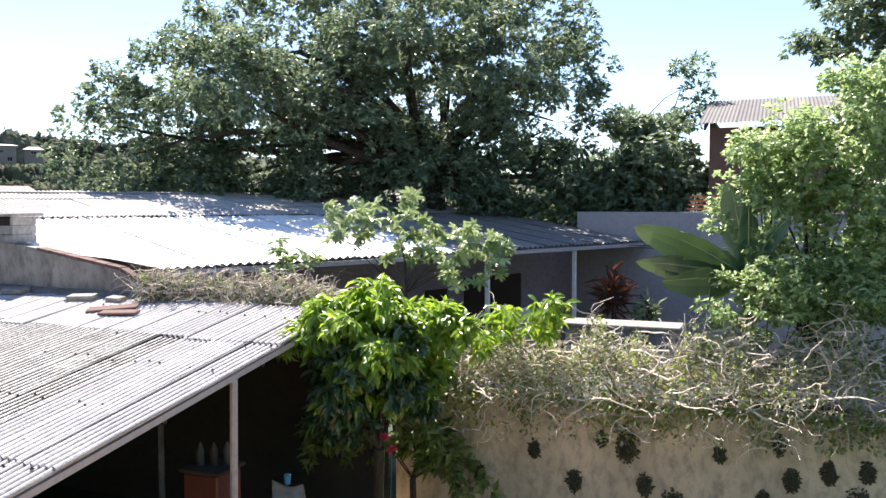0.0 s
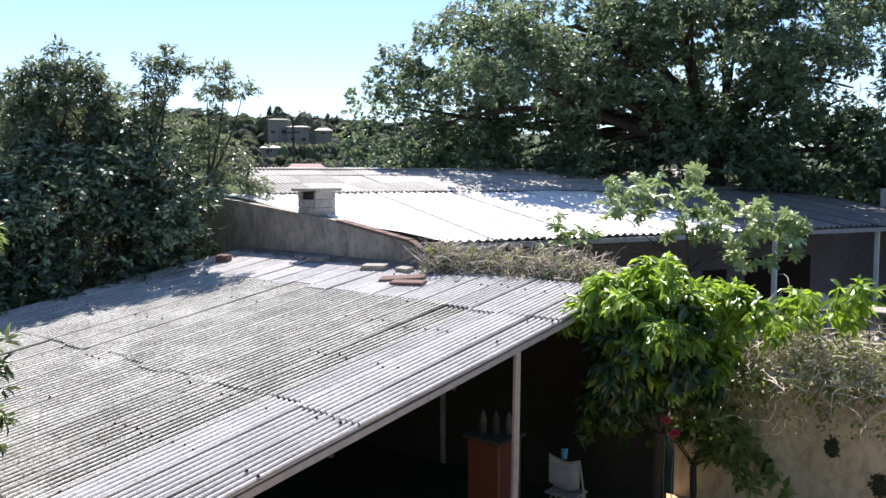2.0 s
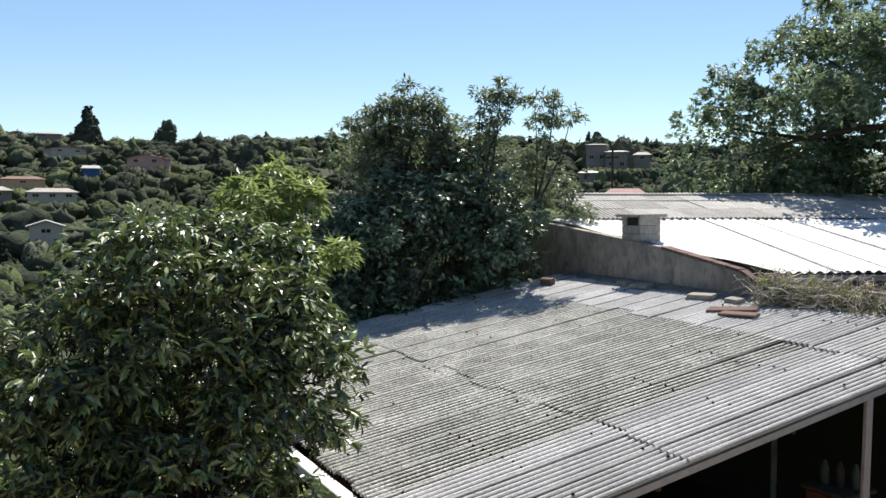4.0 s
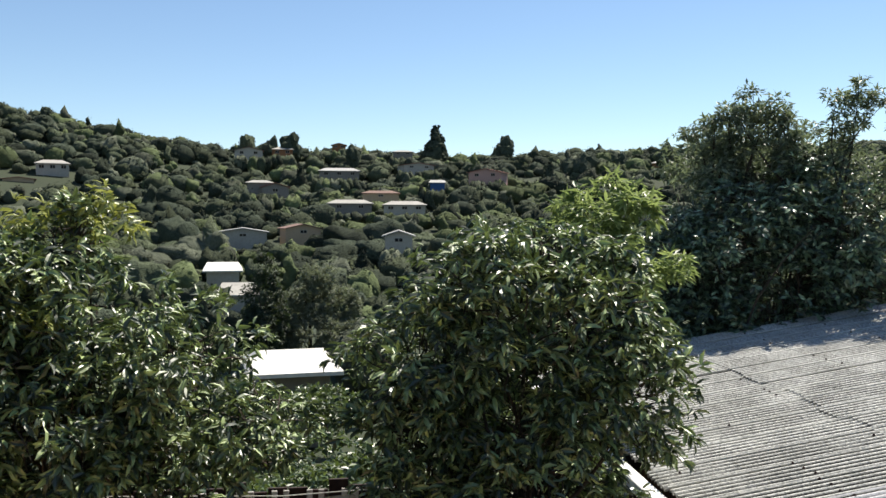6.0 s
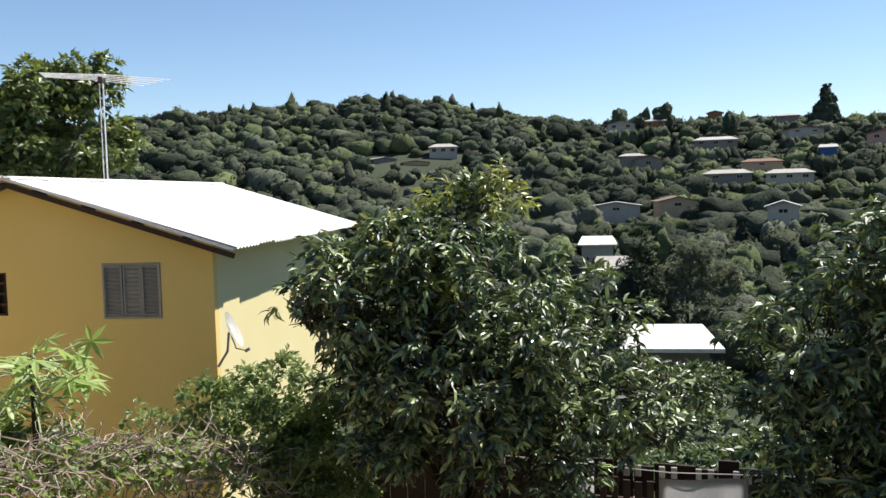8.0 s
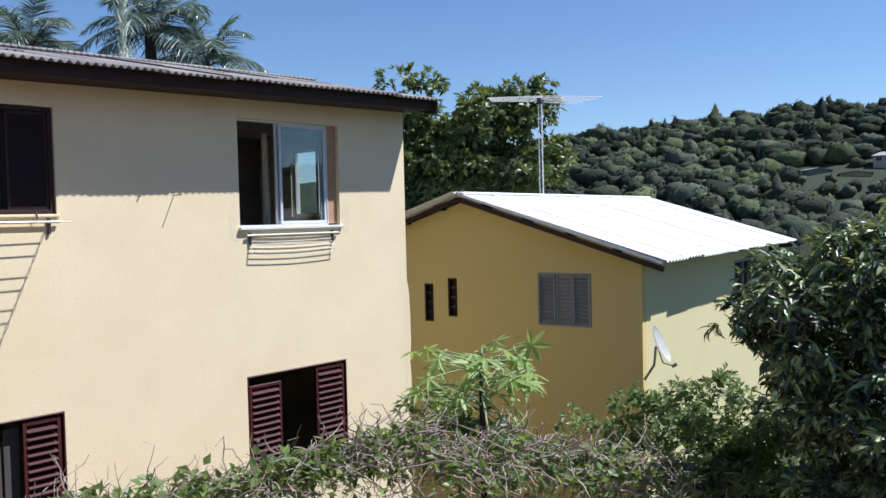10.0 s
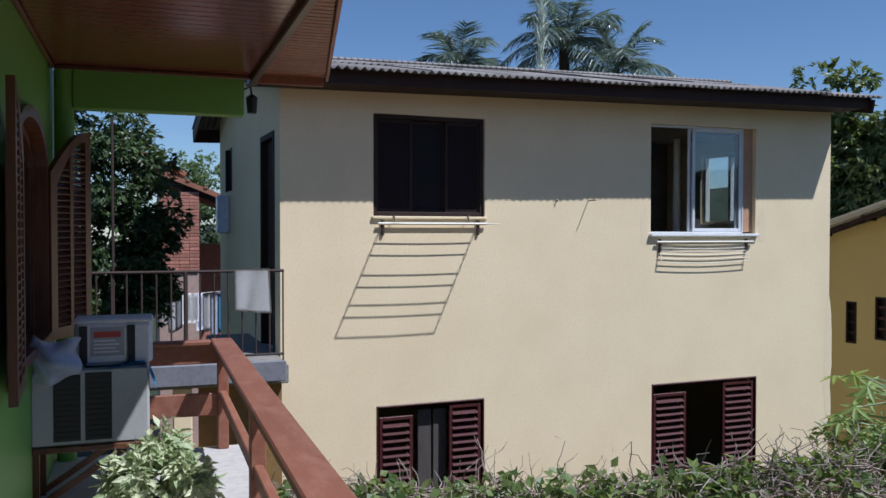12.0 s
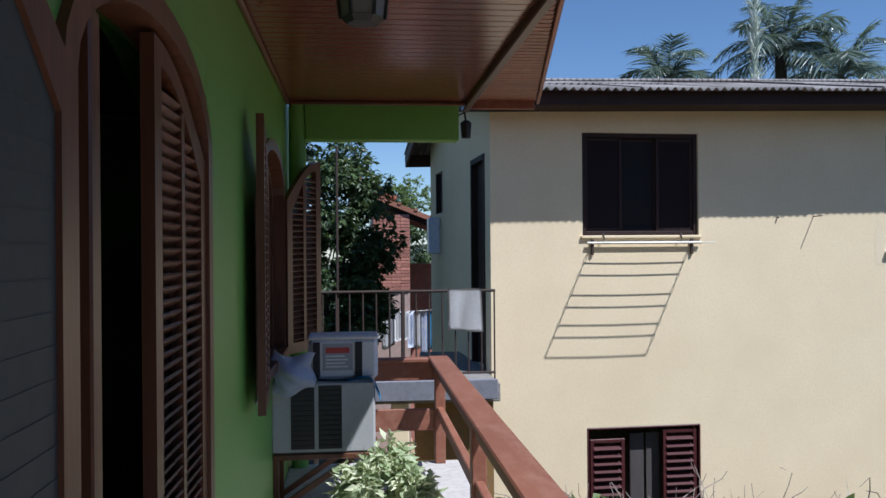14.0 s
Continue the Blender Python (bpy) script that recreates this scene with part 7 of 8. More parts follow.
for k in range(8):
    part("tile_row", beam((-1.0 + 0.36 * k, -1.72, 6.42 - 0.143 * k), (-1.0 + 0.36 * k, 2.9, 6.42 - 0.143 * k), 0.07, 0.05), CLAY, bh)
part("post", boxes((0.9, 1.02, -1.2, -1.08, 0, 5.4)), DARK_WOOD, bh)
tree("far_tree", "small distant tree beyond the brick house", (2.0, 40.5, -3.3), (2.0, 40.5, 2.0), [((1.45, 40.3, 4.2), 0.9), ((2.9, 40.3, 4.0), 1.2), ((2.2, 40.4, 2.8), 1.5)], GARDEN, 0.4, 14, 5, 0.2, 0.1, 81, 0.12, shape=BROAD)
tree("yard_bush", "dark green bush in the yard behind the passage", (-0.9, 17.0, -3.3), (-0.9, 17.0, -1.0), [((-0.9, 17.0, 0.2), 0.9), ((-0.9, 16.8, 0.6), 1.0)], TREE_DARK, 0.3, 20, 5, 0.14, 0.06, 82, 0.06)
tree("yard_bush", "dark green bush behind the brick outbuilding", (1.9, 25.0, -3.3), (1.9, 25.0, -0.5), [((1.7, 25.0, 1.6), 0.9), ((2.2, 25.0, 0.6), 1.0), ((1.8, 25.0, 2.4), 0.5)], CITRUS, 0.3, 20, 5, 0.16, 0.07, 83, 0.06)

# ---- dry vines over the walls ----
VINE_WOOD = surface("dry_vine_stems", [(0.52, 0.46, 0.39), (0.42, 0.36, 0.30), (0.62, 0.57, 0.50)], 0.95, 20, 4, 0.2)
VINE_PURPLE = surface("brown_vine_stems", [(0.29, 0.225, 0.19), (0.21, 0.16, 0.135), (0.38, 0.31, 0.27)], 0.95, 20, 4, 0.2)
VINE_LEAF = leafy("vine_leaves", (0.085, 0.14, 0.04), (0.25, 0.32, 0.10), 0.45, 0.4, (0.45, 0.58, 0.10))
DRY_LEAF = leafy("dry_vine_leaves", (0.17, 0.19, 0.10), (0.48, 0.49, 0.33), 0.6, 0.35, (0.4, 0.35, 0.12))


def along(points, q):
    """Places along a polyline by q in 0..1, and the way there."""
    pts = np.asarray(points, float)
    seg = np.linalg.norm(np.diff(pts, axis=0), axis=1)
    s = np.r_[0, np.cumsum(seg)] / seg.sum()
    p = np.stack([np.interp(q, s, pts[:, k]) for k in range(3)], -1)
    e = np.stack([np.interp(np.clip(q + 0.01, 0, 1), s, pts[:, k]) - np.interp(np.clip(q - 0.01, 0, 1), s, pts[:, k]) for k in range(3)], -1)
    return p, e / np.linalg.norm(e, axis=1, keepdims=True)


def vine_bank(name, label, line, wide, high, stems, leaves, seed, mats, leaf_len=0.09, hang=0.5, dry=0.5, thick=0):
    """A tangled bank of climbing stems and leaves along a wall top: a mound wide and high round the line."""
    rng = np.random.default_rng(seed)
    t = thing(name, label, "vines", kind="stuff")

    def mound(n, low=-hang):
        q = rng.uniform(0, 1, n)
        p, e = along(line, q)
        a = rng.uniform(-1, 1, n)
        side = np.stack([e[:, 1], -e[:, 0], 0 * a], -1)
        lump = 0.75 + 0.35 * np.sin(q * 37 + seed) * np.sin(q * 91 + 2)
        z = (1 - a * a) * high * lump * rng.uniform(0.35, 1.05, n)
        z = np.where(np.abs(a) > 0.8, rng.uniform(low, 0.2, n) * high, z)
        return p + side * (a * wide)[:, None] + np.stack([0 * a, 0 * a, z], -1), e

    p, e = mound(stems)
    part("stems", stem_mesh("stems", p, e * rng.choice([-1, 1], (stems, 1)) + rng.normal(0, 0.6, (stems, 3)) * (1, 1, 0.35), 0.55, 0.010, mats[0], rng, 6, 0.5), mats[0], t)
    p, e = mound(stems // 2)
    part("fine_stems", stem_mesh("fine_stems", p, rng.normal(0, 1, (len(p), 3)) * (1, 1, 0.8), 0.45, 0.006, mats[1], rng, 5, 0.5), mats[1], t)
    if thick:
        p, e = mound(thick, 0.1)
        part("thick_stems", stem_mesh("thick_stems", p, e * rng.choice([-1, 1], (thick, 1)) + rng.normal(0, 0.35, (thick, 3)) * (1, 1, 0.3), 0.85 if thick > 200 else 0.6, 0.016 if thick > 200 else 0.012, mats[0], rng, 9, 0.22, 0.0), mats[0], t)
    for share, mat in ((1 - dry, VINE_LEAF), (dry, DRY_LEAF)):
        n = int(leaves * share)
        p, e = mound(n)
        out = np.array((0.1, 0.25, 0.8)) + rng.normal(0, 0.7, (n, 3))
        ln = leaf_len * rng.uniform(0.5, 1.2, n)
        part("leaves", leaf_mesh("leaves", p, rng.normal(0, 1, (n, 3)) + (0, 0, -0.3), ln, ln * 0.62, mat, BROAD, 0.5, rng, out), mat, t)
    return t


vine_bank("vine_bank", "tangled dry grey vines with sparse green leaves over the wall", [(5.3, -12.55, -1.2), (2.0, -12.6, -1.15), (-1.0, -12.6, -0.95), (-8.5, -12.6, -0.85)], 0.9, 1.12, 2800, 24000, 51, (VINE_WOOD, VINE_WOOD), 0.085, 0.42, 0.6, 420)
vine_bank("vine_bank", "brown tangled vines with fresh green leaves along a low wall", [(1.3, 8.25, -1.12), (3.0, 7.7, -1.08), (4.6, 6.95, -0.95), (5.5, 6.35, -0.62), (6.4, 5.6, -0.78), (7.6, 4.7, -1.05), (8.6, 3.9, -1.4)], 0.55, 0.42, 1300, 5600, 52, (VINE_PURPLE, VINE_WOOD), 0.125, 1.2, 0.15, 90)
vine_bank("weed_strip", "dry weeds growing along the top of the shed roof", [(9.6, -11.25, 0.22), (8.4, -11.6, 0.12), (7.2, -11.7, 0.1), (6.3, -11.6, 0.0)], 0.30, 0.42, 900, 5200, 53, (VINE_WOOD, VINE_PURPLE), 0.06, 0.2, 0.35)
rng = np.random.default_rng(54)
lw = part("wall_low", beam((1.2, 8.3, -2.6), (8.8, 3.7, -2.9), 0.18, 3.0), STAINED)
tagged(lw, "low rendered wall hidden under the vines", "wall", kind="structure")
sh = thing("climbing_shoots", "fresh green climbing shoots standing above the vines", "plant", kind="stuff")
q = rng.uniform(0.05, 0.75, 26)
p, e = along([(1.3, 8.1, -0.78), (3.0, 7.55, -0.72), (4.6, 6.8, -0.6), (6.2, 5.6, -0.45)], q)
part("stems", stem_mesh("stems", p, rng.normal(0, 0.35, (26, 3)) + (0, 0, 1), 0.2, 0.006, VINE_LEAF, rng, 5, 0.2, 0.02), VINE_LEAF, sh)
n = 300
q = rng.uniform(0.0, 0.8, n)
q = 0.6 * q + 0.4 * (np.round(q * 11) / 11 + rng.normal(0, 0.012, n)).clip(0, 0.8)
p, e = along([(1.3, 8.1, -0.72), (3.0, 7.55, -0.66), (4.6, 6.8, -0.54), (6.2, 5.6, -0.4)], q)
p += rng.normal(0, 0.10, (n, 3)).clip(-0.15, 0.12) + (0, 0, -0.04)
part("leaves", leaf_mesh("leaves", p, rng.normal(0, 1, (n, 3)) + (0, 0, -0.6), 0.12 * rng.uniform(0.6, 1.2, n), 0.085, GARDEN, BROAD, 0.5, rng, np.array((0, -0.7, 0.3))), GARDEN, sh)

# dark vine mats and ferns hanging down the garden wall
rng = np.random.default_rng(57)
hs = thing("hanging_vines", "dry dark vine strands hanging down the stained wall", "vines", kind="stuff")
n = 520
x = rng.uniform(-8.5, 5.2, n)
x = x + 0.25 * np.sin(x * 3.1)
p = np.stack([x, np.full(n, -12.26) + rng.uniform(0, 0.1, n), -1.05 + rng.uniform(-0.15, 0.15, n)], -1)
part("strands", stem_mesh("strands", p, np.tile([0.0, 0.04, -1.0], (n, 1)) + rng.normal(0, 0.2, (n, 3)) * (1, 0.2, 0.3), 0.22 + 0.55 * rng.uniform(0, 1, n) ** 3, 0.007, VINE_PURPLE, rng, 6, 0.18, 0.25), VINE_PURPLE, hs)
n = 3400
x = rng.uniform(-8.5, 5.2, n)
drop = 0.12 + 0.5 * rng.uniform(0, 1, n) ** 2.2 * (0.55 + 0.45 * np.sin(x * 4.3 + np.sin(x * 1.7) * 2))
p = np.stack([x, -12.24 + rng.uniform(0, 0.12, n), -1.0 - drop], -1)
part("leaves", leaf_mesh("leaves", p, rng.normal(0, 1, (n, 3)) * (1, 0.5, 0.6) + (0, 0, -0.8), 0.08 * rng.uniform(0.5, 1.2, n), 0.045, VINE_LEAF, BROAD, 0.5, rng, np.array((0, 1.0, 0.2))), VINE_LEAF, hs)
FERN_SPOTS = ((3.35, -1.95, 0.20), (2.75, -2.35, 0.14), (2.35, -1.7, 0.12), (1.75, -2.3, 0.16), (1.35, -2.55, 0.2), (0.75, -1.75, 0.18), (0.2, -2.35, 0.14), (-0.15, -2.0, 0.2), (-0.6, -1.85, 0.16), (-0.95, -2.25, 0.2), (-1.5, -2.1, 0.22), (-1.05, -1.8, 0.12), (-0.4, -2.6, 0.2), (0.0, -1.55, 0.14), (2.0, -1.75, 0.2), (4.2, -2.4, 0.2))
for k, (x, z, r) in enumerate(FERN_SPOTS):
    r *= (0.5, 0.95, 0.65, 0.8, 1.15)[k % 5]
    rng = np.random.default_rng(200 + k)
    f = thing("wall_fern", "dark wall fern rooted in the stained wall", "fern", (x, -12.3, z), group="ferns on the garden wall")
    n = 420
    a, q = rng.uniform(0, math.tau, n), np.sqrt(rng.uniform(0, 1, n)) * (0.75 + 0.2 * np.sin(3 * rng.uniform(0, math.tau, n)))
    p = np.stack([r * 0.8 * q * np.cos(a), rng.uniform(0.0, 0.05, n) * (1.2 - q), r * 1.3 * q * np.sin(a) - 0.04 * rng.uniform(0, 1, n) ** 3 * r / 0.1], -1)
    d = rng.normal(0, 1, (n, 3)) * (1, 0.3, 1) + (0, 0.2, -0.4)
    part("frond", leaf_mesh("frond", p, d, rng.uniform(0.03, 0.075, n), 0.035, MOSS, BROAD, 0.5, rng, np.array((0, 1.2, 0))), MOSS, f)

# ---- broad-leaved plants ----
BANANA = leafy("banana_leaf", (0.045, 0.095, 0.055), (0.09, 0.16, 0.09), 0.34, 0.06, (0.2, 0.35, 0.06), 1.0)


def banana_leaf(parent, base, tip, rise, width, seed, tilt=0.9):
    """One long torn leaf with a midrib, arching from base to tip."""
    rng = np.random.default_rng(seed)
    base, tip = Vector(base), Vector(tip)
    side = (tip - base).cross(Vector((0, 0, 1))).normalized()
    flat = (tip - base).normalized()
    side = Matrix.Rotation(tilt, 3, flat) @ side
    n = 22
    bm = bmesh.new()
    mids = []
    for i in range(n + 1):
        q = i / n
        mids.append(base.lerp(tip, q) + Vector((0, 0, rise * math.sin(math.pi * q * 0.9))))
    for s in (-1, 1):
        i = 0
        while i < n:
            step = min(n - i, int(rng.integers(2, 6)))
            sag = rng.uniform(0.12, 0.45)
            prev = None
            for j in range(i, i + step + 1):
                q = j / n
                w = width * math.sin(math.pi * min(1, 0.04 + q * 0.96)) ** 0.6
                a = mids[j]
                shrink = 0.93 if j in (i, i + step) else 1.0
                b = a + side * s * w * 0.55 * shrink + Vector((0, 0, 0.05 * w - sag * w * 0.25))
                c = a + side * s * w * shrink + Vector((0, 0, -sag * w))
                row = [bm.verts.new(p) for p in (a, b, c)]
                if prev:
                    bm.faces.new((prev[0], row[0], row[1], prev[1]))
                    bm.faces.new((prev[1], row[1], row[2], prev[2]))
                prev = row
            i += step
    leaf = part("leaf", bm, BANANA, parent)
    part("midrib", tube(mids, [0.022 * (1 - 0.8 * i / n) for i in range(n + 1)], 6), VARIEGATED, leaf)


ban = thing("banana_plant", "banana plant with large torn dark green leaves", "plant", (0.45, -13.6, -3.2))
part("stem", tube([(0, 0, 0), (0.02, 0, 2.0), (0.02, 0, 3.8)], [0.13, 0.11, 0.07], 12), VINE_LEAF, ban)
for k, (tip, rise, w) in enumerate((((1.65, 0.25, 4.45), 0.14, 0.34), ((1.60, 0.35, 3.95), 0.05, 0.26), ((1.20, 0.55, 3.70), 0.02, 0.30), ((0.30, 0.1, 5.15), 0.1, 0.26), ((0.02, 0.3, 4.95), 0.1, 0.22), ((-0.55, 0.3, 4.6), 0.15, 0.25))):
    banana_leaf(ban, (0.02, 0, 3.75), tip, rise, w, 300 + k)


def papaya(foot, top, leaves, reach, size, seed, mat, label, name="papaya_tree", low=-0.5):
    rng = np.random.default_rng(seed)
    t = thing(name, label, "tree", foot)
    h = Vector(top) - Vector(foot)
    part("trunk", tube([(0, 0, -0.2), tuple(h * 0.5), tuple(h)], [0.05, 0.045, 0.03], 10), BARK, t)
    for k in range(leaves):
        a = k * 2.4 + rng.uniform(-0.3, 0.3)
        el = rng.uniform(low, 0.6)
        d = Vector((math.cos(a) * math.cos(el), math.sin(a) * math.cos(el), math.sin(el)))
        b = h - Vector((0, 0, rng.uniform(0, 0.75)))
        e = b + d * reach * rng.uniform(0.35, 1.05)
        part("stalk", tube([tuple(b), tuple(b.lerp(e, 0.5) + Vector((0, 0, 0.05))), tuple(e)], 0.011, 6), VARIEGATED, t)
        ln = size * rng.uniform(0.8, 1.3)
        part("leaf", leaf_mesh("leaf", np.array([e[:]]), np.array([(d.x * 0.9, d.y * 0.9, d.z * 0.4 - 0.22)]), ln, ln * 1.05, mat, DEEP_LOBED, 0.6, rng, np.array([(d.x * 0.5 - 0.3, d.y * 0.5 - 0.3, 0.5)])), mat, t)
    return t


PAPAYA = leafy("papaya_leaves", (0.20, 0.30, 0.08), (0.42, 0.52, 0.18), 0.45, 0.45, (0.5, 0.65, 0.12))
FIG = leafy("sunlit_fig_leaves", (0.14, 0.21, 0.08), (0.44, 0.52, 0.26), 0.35, 0.25, (0.5, 0.62, 0.28), 0.7)
papaya((8.2, 7.45, -4.0), (8.2, 7.45, -0.06), 54, 0.92, 0.34, 61, PAPAYA, "papaya tree with hand-shaped light green leaves and a yellowing fruit", low=-0.8)
fr = part("fruit", tube([(0.10, -0.12, 2.75), (0.11, -0.14, 2.86), (0.11, -0.14, 2.98), (0.09, -0.12, 3.08)], [0.02, 0.07, 0.065, 0.02], 12), PAPAYA, bpy.data.objects["papaya_tree"], "yellowing papaya fruit")
tree("garden_shrub", "green shrub behind the papaya", (8.2, 7.85, -4.0), (8.2, 7.85, -1.6), [((8.0, 8.15, -0.8), 0.36), ((8.2, 7.85, -1.35), 0.5), ((8.8, 7.5, -1.6), 0.45)], GARDEN, 0.22, 12, 6, 0.13, 0.06, 62, 0.05, low=-1.0)
tree("lobed_leaf_tree", "tall pale-leaved tree with lobed sunlit leaves", (6.0, -13.6, -3.3), (6.0, -13.6, 0.1),
     [((7.12, -13.13, 1.25), 0.35), ((6.7, -13.35, 0.95), 0.4), ((6.09, -13.65, 1.3), 0.45), ((5.82, -13.76, 0.85), 0.42), ((5.28, -13.98, 1.0), 0.4), ((4.92, -14.12, 0.75), 0.35), ((7.62, -12.84, 0.5), 0.3), ((5.01, -14.08, 0.35), 0.3)],
     FIG, 0.36, 4, 3, 0.25, 0.27, 63, 0.05, shape=PALMATE, fill=1.7, low=-0.2, out=0.1, droop=0.1)
tree("garden_shrub", "dark green shrub below the yellow house", (9.0, 5.9, -4.0), (9.0, 5.9, -2.2), [((9.3, 6.1, -1.1), 0.36), ((8.8, 6.5, -1.2), 0.36)], GARDEN, 0.17, 7, 6, 0.10, 0.05, 65, 0.05, low=-1.0, category="shrub")

# ---- palms behind the cream house ----
PALM = leafy("palm_leaflets", (0.05, 0.075, 0.05), (0.30, 0.36, 0.32), 0.3, 0.3, (0.30, 0.40, 0.22), 0.7)
STRAND = (np.array([(0, 0.4, 0), (0, -0.4, 0), (0.5, 0.5, -0.02), (0.5, -0.5, -0.02), (0.82, 0.3, -0.12), (0.82, -0.3, -0.12), (1.0, 0, -0.26)], float), [(0, 1, 3, 2), (2, 3, 5, 4), (4, 5, 6)])


def palm(foot, top, fronds, reach, seed, label, lowest=-0.15):
    """A feather palm: arching ribs with many narrow leaflets that hang from both sides."""
    rng = np.random.default_rng(seed)
    t = thing("palm_tree", label, "palm", foot, group="palms behind the cream house")
    h = np.asarray(top, float) - np.asarray(foot, float)
    part("trunk", tube([(0, 0, -0.3), tuple(h * 0.5 + (0.05, 0, 0)), tuple(h)], [0.2, 0.15, 0.12], 12), BARK, t)
    for k in range(fronds):
        a = k * 2.399 + rng.uniform(-0.25, 0.25)
        el = lowest + (1.38 - lowest) * ((k + 0.5) / fronds) ** 0.8
        d = np.array((math.cos(a) * math.cos(el), math.sin(a) * math.cos(el), math.sin(el)))
        own = reach * rng.uniform(0.85, 1.1)
        n = 60
        q = np.linspace(0, 1, n)[:, None]
        rib = h + d * own * q - np.array((0, 0, 1)) * (own * 0.55 * (0.35 + math.cos(el))) * q ** 2.2
        tang = np.gradient(rib, axis=0)
        tang /= np.linalg.norm(tang, axis=1, keepdims=True)
        side = np.cross(tang, (0, 0, 1.0))
        side /= np.maximum(np.linalg.norm(side, axis=1, keepdims=True), 1e-6)
        idx = np.repeat(np.arange(6, n), 2)
        sg = np.tile([-1, 1], n - 6)[:, None]
        p = rib[idx] + tang[idx] * rng.uniform(-0.5, 0.5, (len(idx), 1)) * own / n
        w = side[idx] * sg + tang[idx] * (0.55 + 0.6 * q[idx]) + rng.normal(0, 0.10, (len(idx), 3)) - (0, 0, 0.30)
        ln = own * 0.34 * np.sin(np.pi * (0.22 + 0.66 * idx / n)) * rng.uniform(0.8, 1.1, len(idx))
        fr = part("frond", leaf_mesh("frond", p, w, ln, 0.024, PALM, STRAND, 0.25, rng), PALM, t)
        part("midrib", tube([tuple(p) for p in rib[::6]], [0.022 * (1 - 0.8 * i / 9) for i in range(len(rib[::6]))], 5), PALM, fr)
    return t


palm((7.2, 19.3, -3.3), (7.1, 19.1, 5.4), 17, 1.75, 71, "palm tree with feathery fronds behind the roof")
palm((9.45, 18.5, -3.3), (9.4, 18.3, 5.95), 20, 2.0, 72, "tall palm tree with feathery arching fronds")
palm((10.5, 17.8, -3.3), (10.4, 17.6, 5.25), 15, 1.9, 73, "palm tree with bluish feathery fronds")
spear = thing("palm_spear", "pale upright unopened palm spear", "palm", (8.05, 16.75, -3.3))
part("trunk", tube([(0, 0, -0.2), (0.0, 0, 5.0), (0, 0, 8.4)], [0.12, 0.10, 0.09], 10), WHITE_PAINT, spear)
rng = np.random.default_rng(74)
n = 150
q = rng.uniform(0, 1, n)
part("spear_leaf", leaf_mesh("spear_leaf", np.stack([0 * q, 0 * q, 8.0 + 1.9 * q], -1) + rng.normal(0, 0.03, (n, 3)), rng.normal(0, 0.26, (n, 3)) + (0, 0, 1), 0.36, 0.04, PALE_FROND, LANCE, 0.4, rng), PALE_FROND, spear)

# ---- things on the roofs ----
BRICK_WORN = surface("worn_red_brick", [(0.15, 0.092, 0.078), (0.12, 0.08, 0.07), (0.085, 0.066, 0.06)], 0.95, 25, 5, 0.3, random_tint=0.2)
LIME = surface("whitewashed_concrete", [(0.40, 0.38, 0.35), (0.28, 0.26, 0.24), (0.13, 0.12, 0.11)], 0.95, 10, 2, 0.3)


def chimney():
    c = thing("chimney", "whitewashed block chimney with a flat slab cap and vents", "chimney", Matrix.Translation((12.75, -11.62, 0.86)) @ Matrix.Diagonal((0.56, 0.8, 1.06, 1.0)))
    for row in range(3):
        z = 0.10 + row * 0.15
        for k in range(2):
            off = 0.0 if row % 2 else 0.08
            x0 = -0.47 + k * 0.47 + (off if k else 0)
            x1 = x0 + 0.46 + (off if not k else -off)
            if row == 2:
                part("block", boxes((x0 + (0.0 if k == 0 else 0.16), x0 + (0.12 if k == 0 else 0.30), -0.32, 0.32, z, z + 0.14), bevel=0.012), LIME, c)
            else:
                part("block", boxes((x0, x1, -0.32, 0.32, z, z + 0.145), bevel=0.012), LIME, c)
    part("block", boxes((0.36, 0.47, -0.32, 0.32, 0.40, 0.54), bevel=0.012), LIME, c)
    # dark core, so that the vents' shade comes from its colour
    part("core", boxes((-0.44, 0.44, -0.28, 0.28, -0.25, 0.52)), SHADE_DARK, c)
    part("flare", boxes((-0.54, 0.54, -0.36, 0.36, -0.28, 0.10), bevel=0.03), LIME, c)
    part("cap_slab", boxes((-0.62, 0.62, -0.44, 0.44, 0.545, 0.60), bevel=0.012), LIME, c)


chimney()
rng = np.random.default_rng(31)


def on_shed(name, label, cat, x, y, size, yaw, mat, group="", lift=0.045):
    bm = boxes((-size[0] / 2, size[0] / 2, -size[1] / 2, size[1] / 2, 0, size[2]), bevel=0.01)
    ob = part(name, bm, mat, at=Matrix.Translation((x, y, shed_z(x, y) + lift)) @ Matrix.Rotation(radians(8.5), 4, "X").inverted() @ pose(0, 0, 0, 0, 0, yaw))
    return tagged(ob, label, cat, group)


on_shed("loose_brick", "loose red brick lying on the shed roof", "brick", 14.1, -10.4, (0.28, 0.16, 0.13), 20, BRICK_WORN, "bricks on the roof")
for x, y, s, r in ((12.1, -11.05, (0.42, 0.22, 0.09), 5), (12.6, -11.1, (0.3, 0.2, 0.08), -10), (10.55, -10.95, (0.46, 0.2, 0.08), 12), (9.9, -11.0, (0.3, 0.18, 0.07), -5)):
    on_shed("loose_brick", "flat grey stone weighing down the roof sheets", "stone", x, y, s, r, CONCRETE, "stones on the roof", 0.05)
on_shed("broken_tile", "broken reddish clay tile lying on the shed roof", "tile", 9.55, -10.55, (0.75, 0.26, 0.04), 28, BRICK_WORN, "tiles on the roof", 0.055)
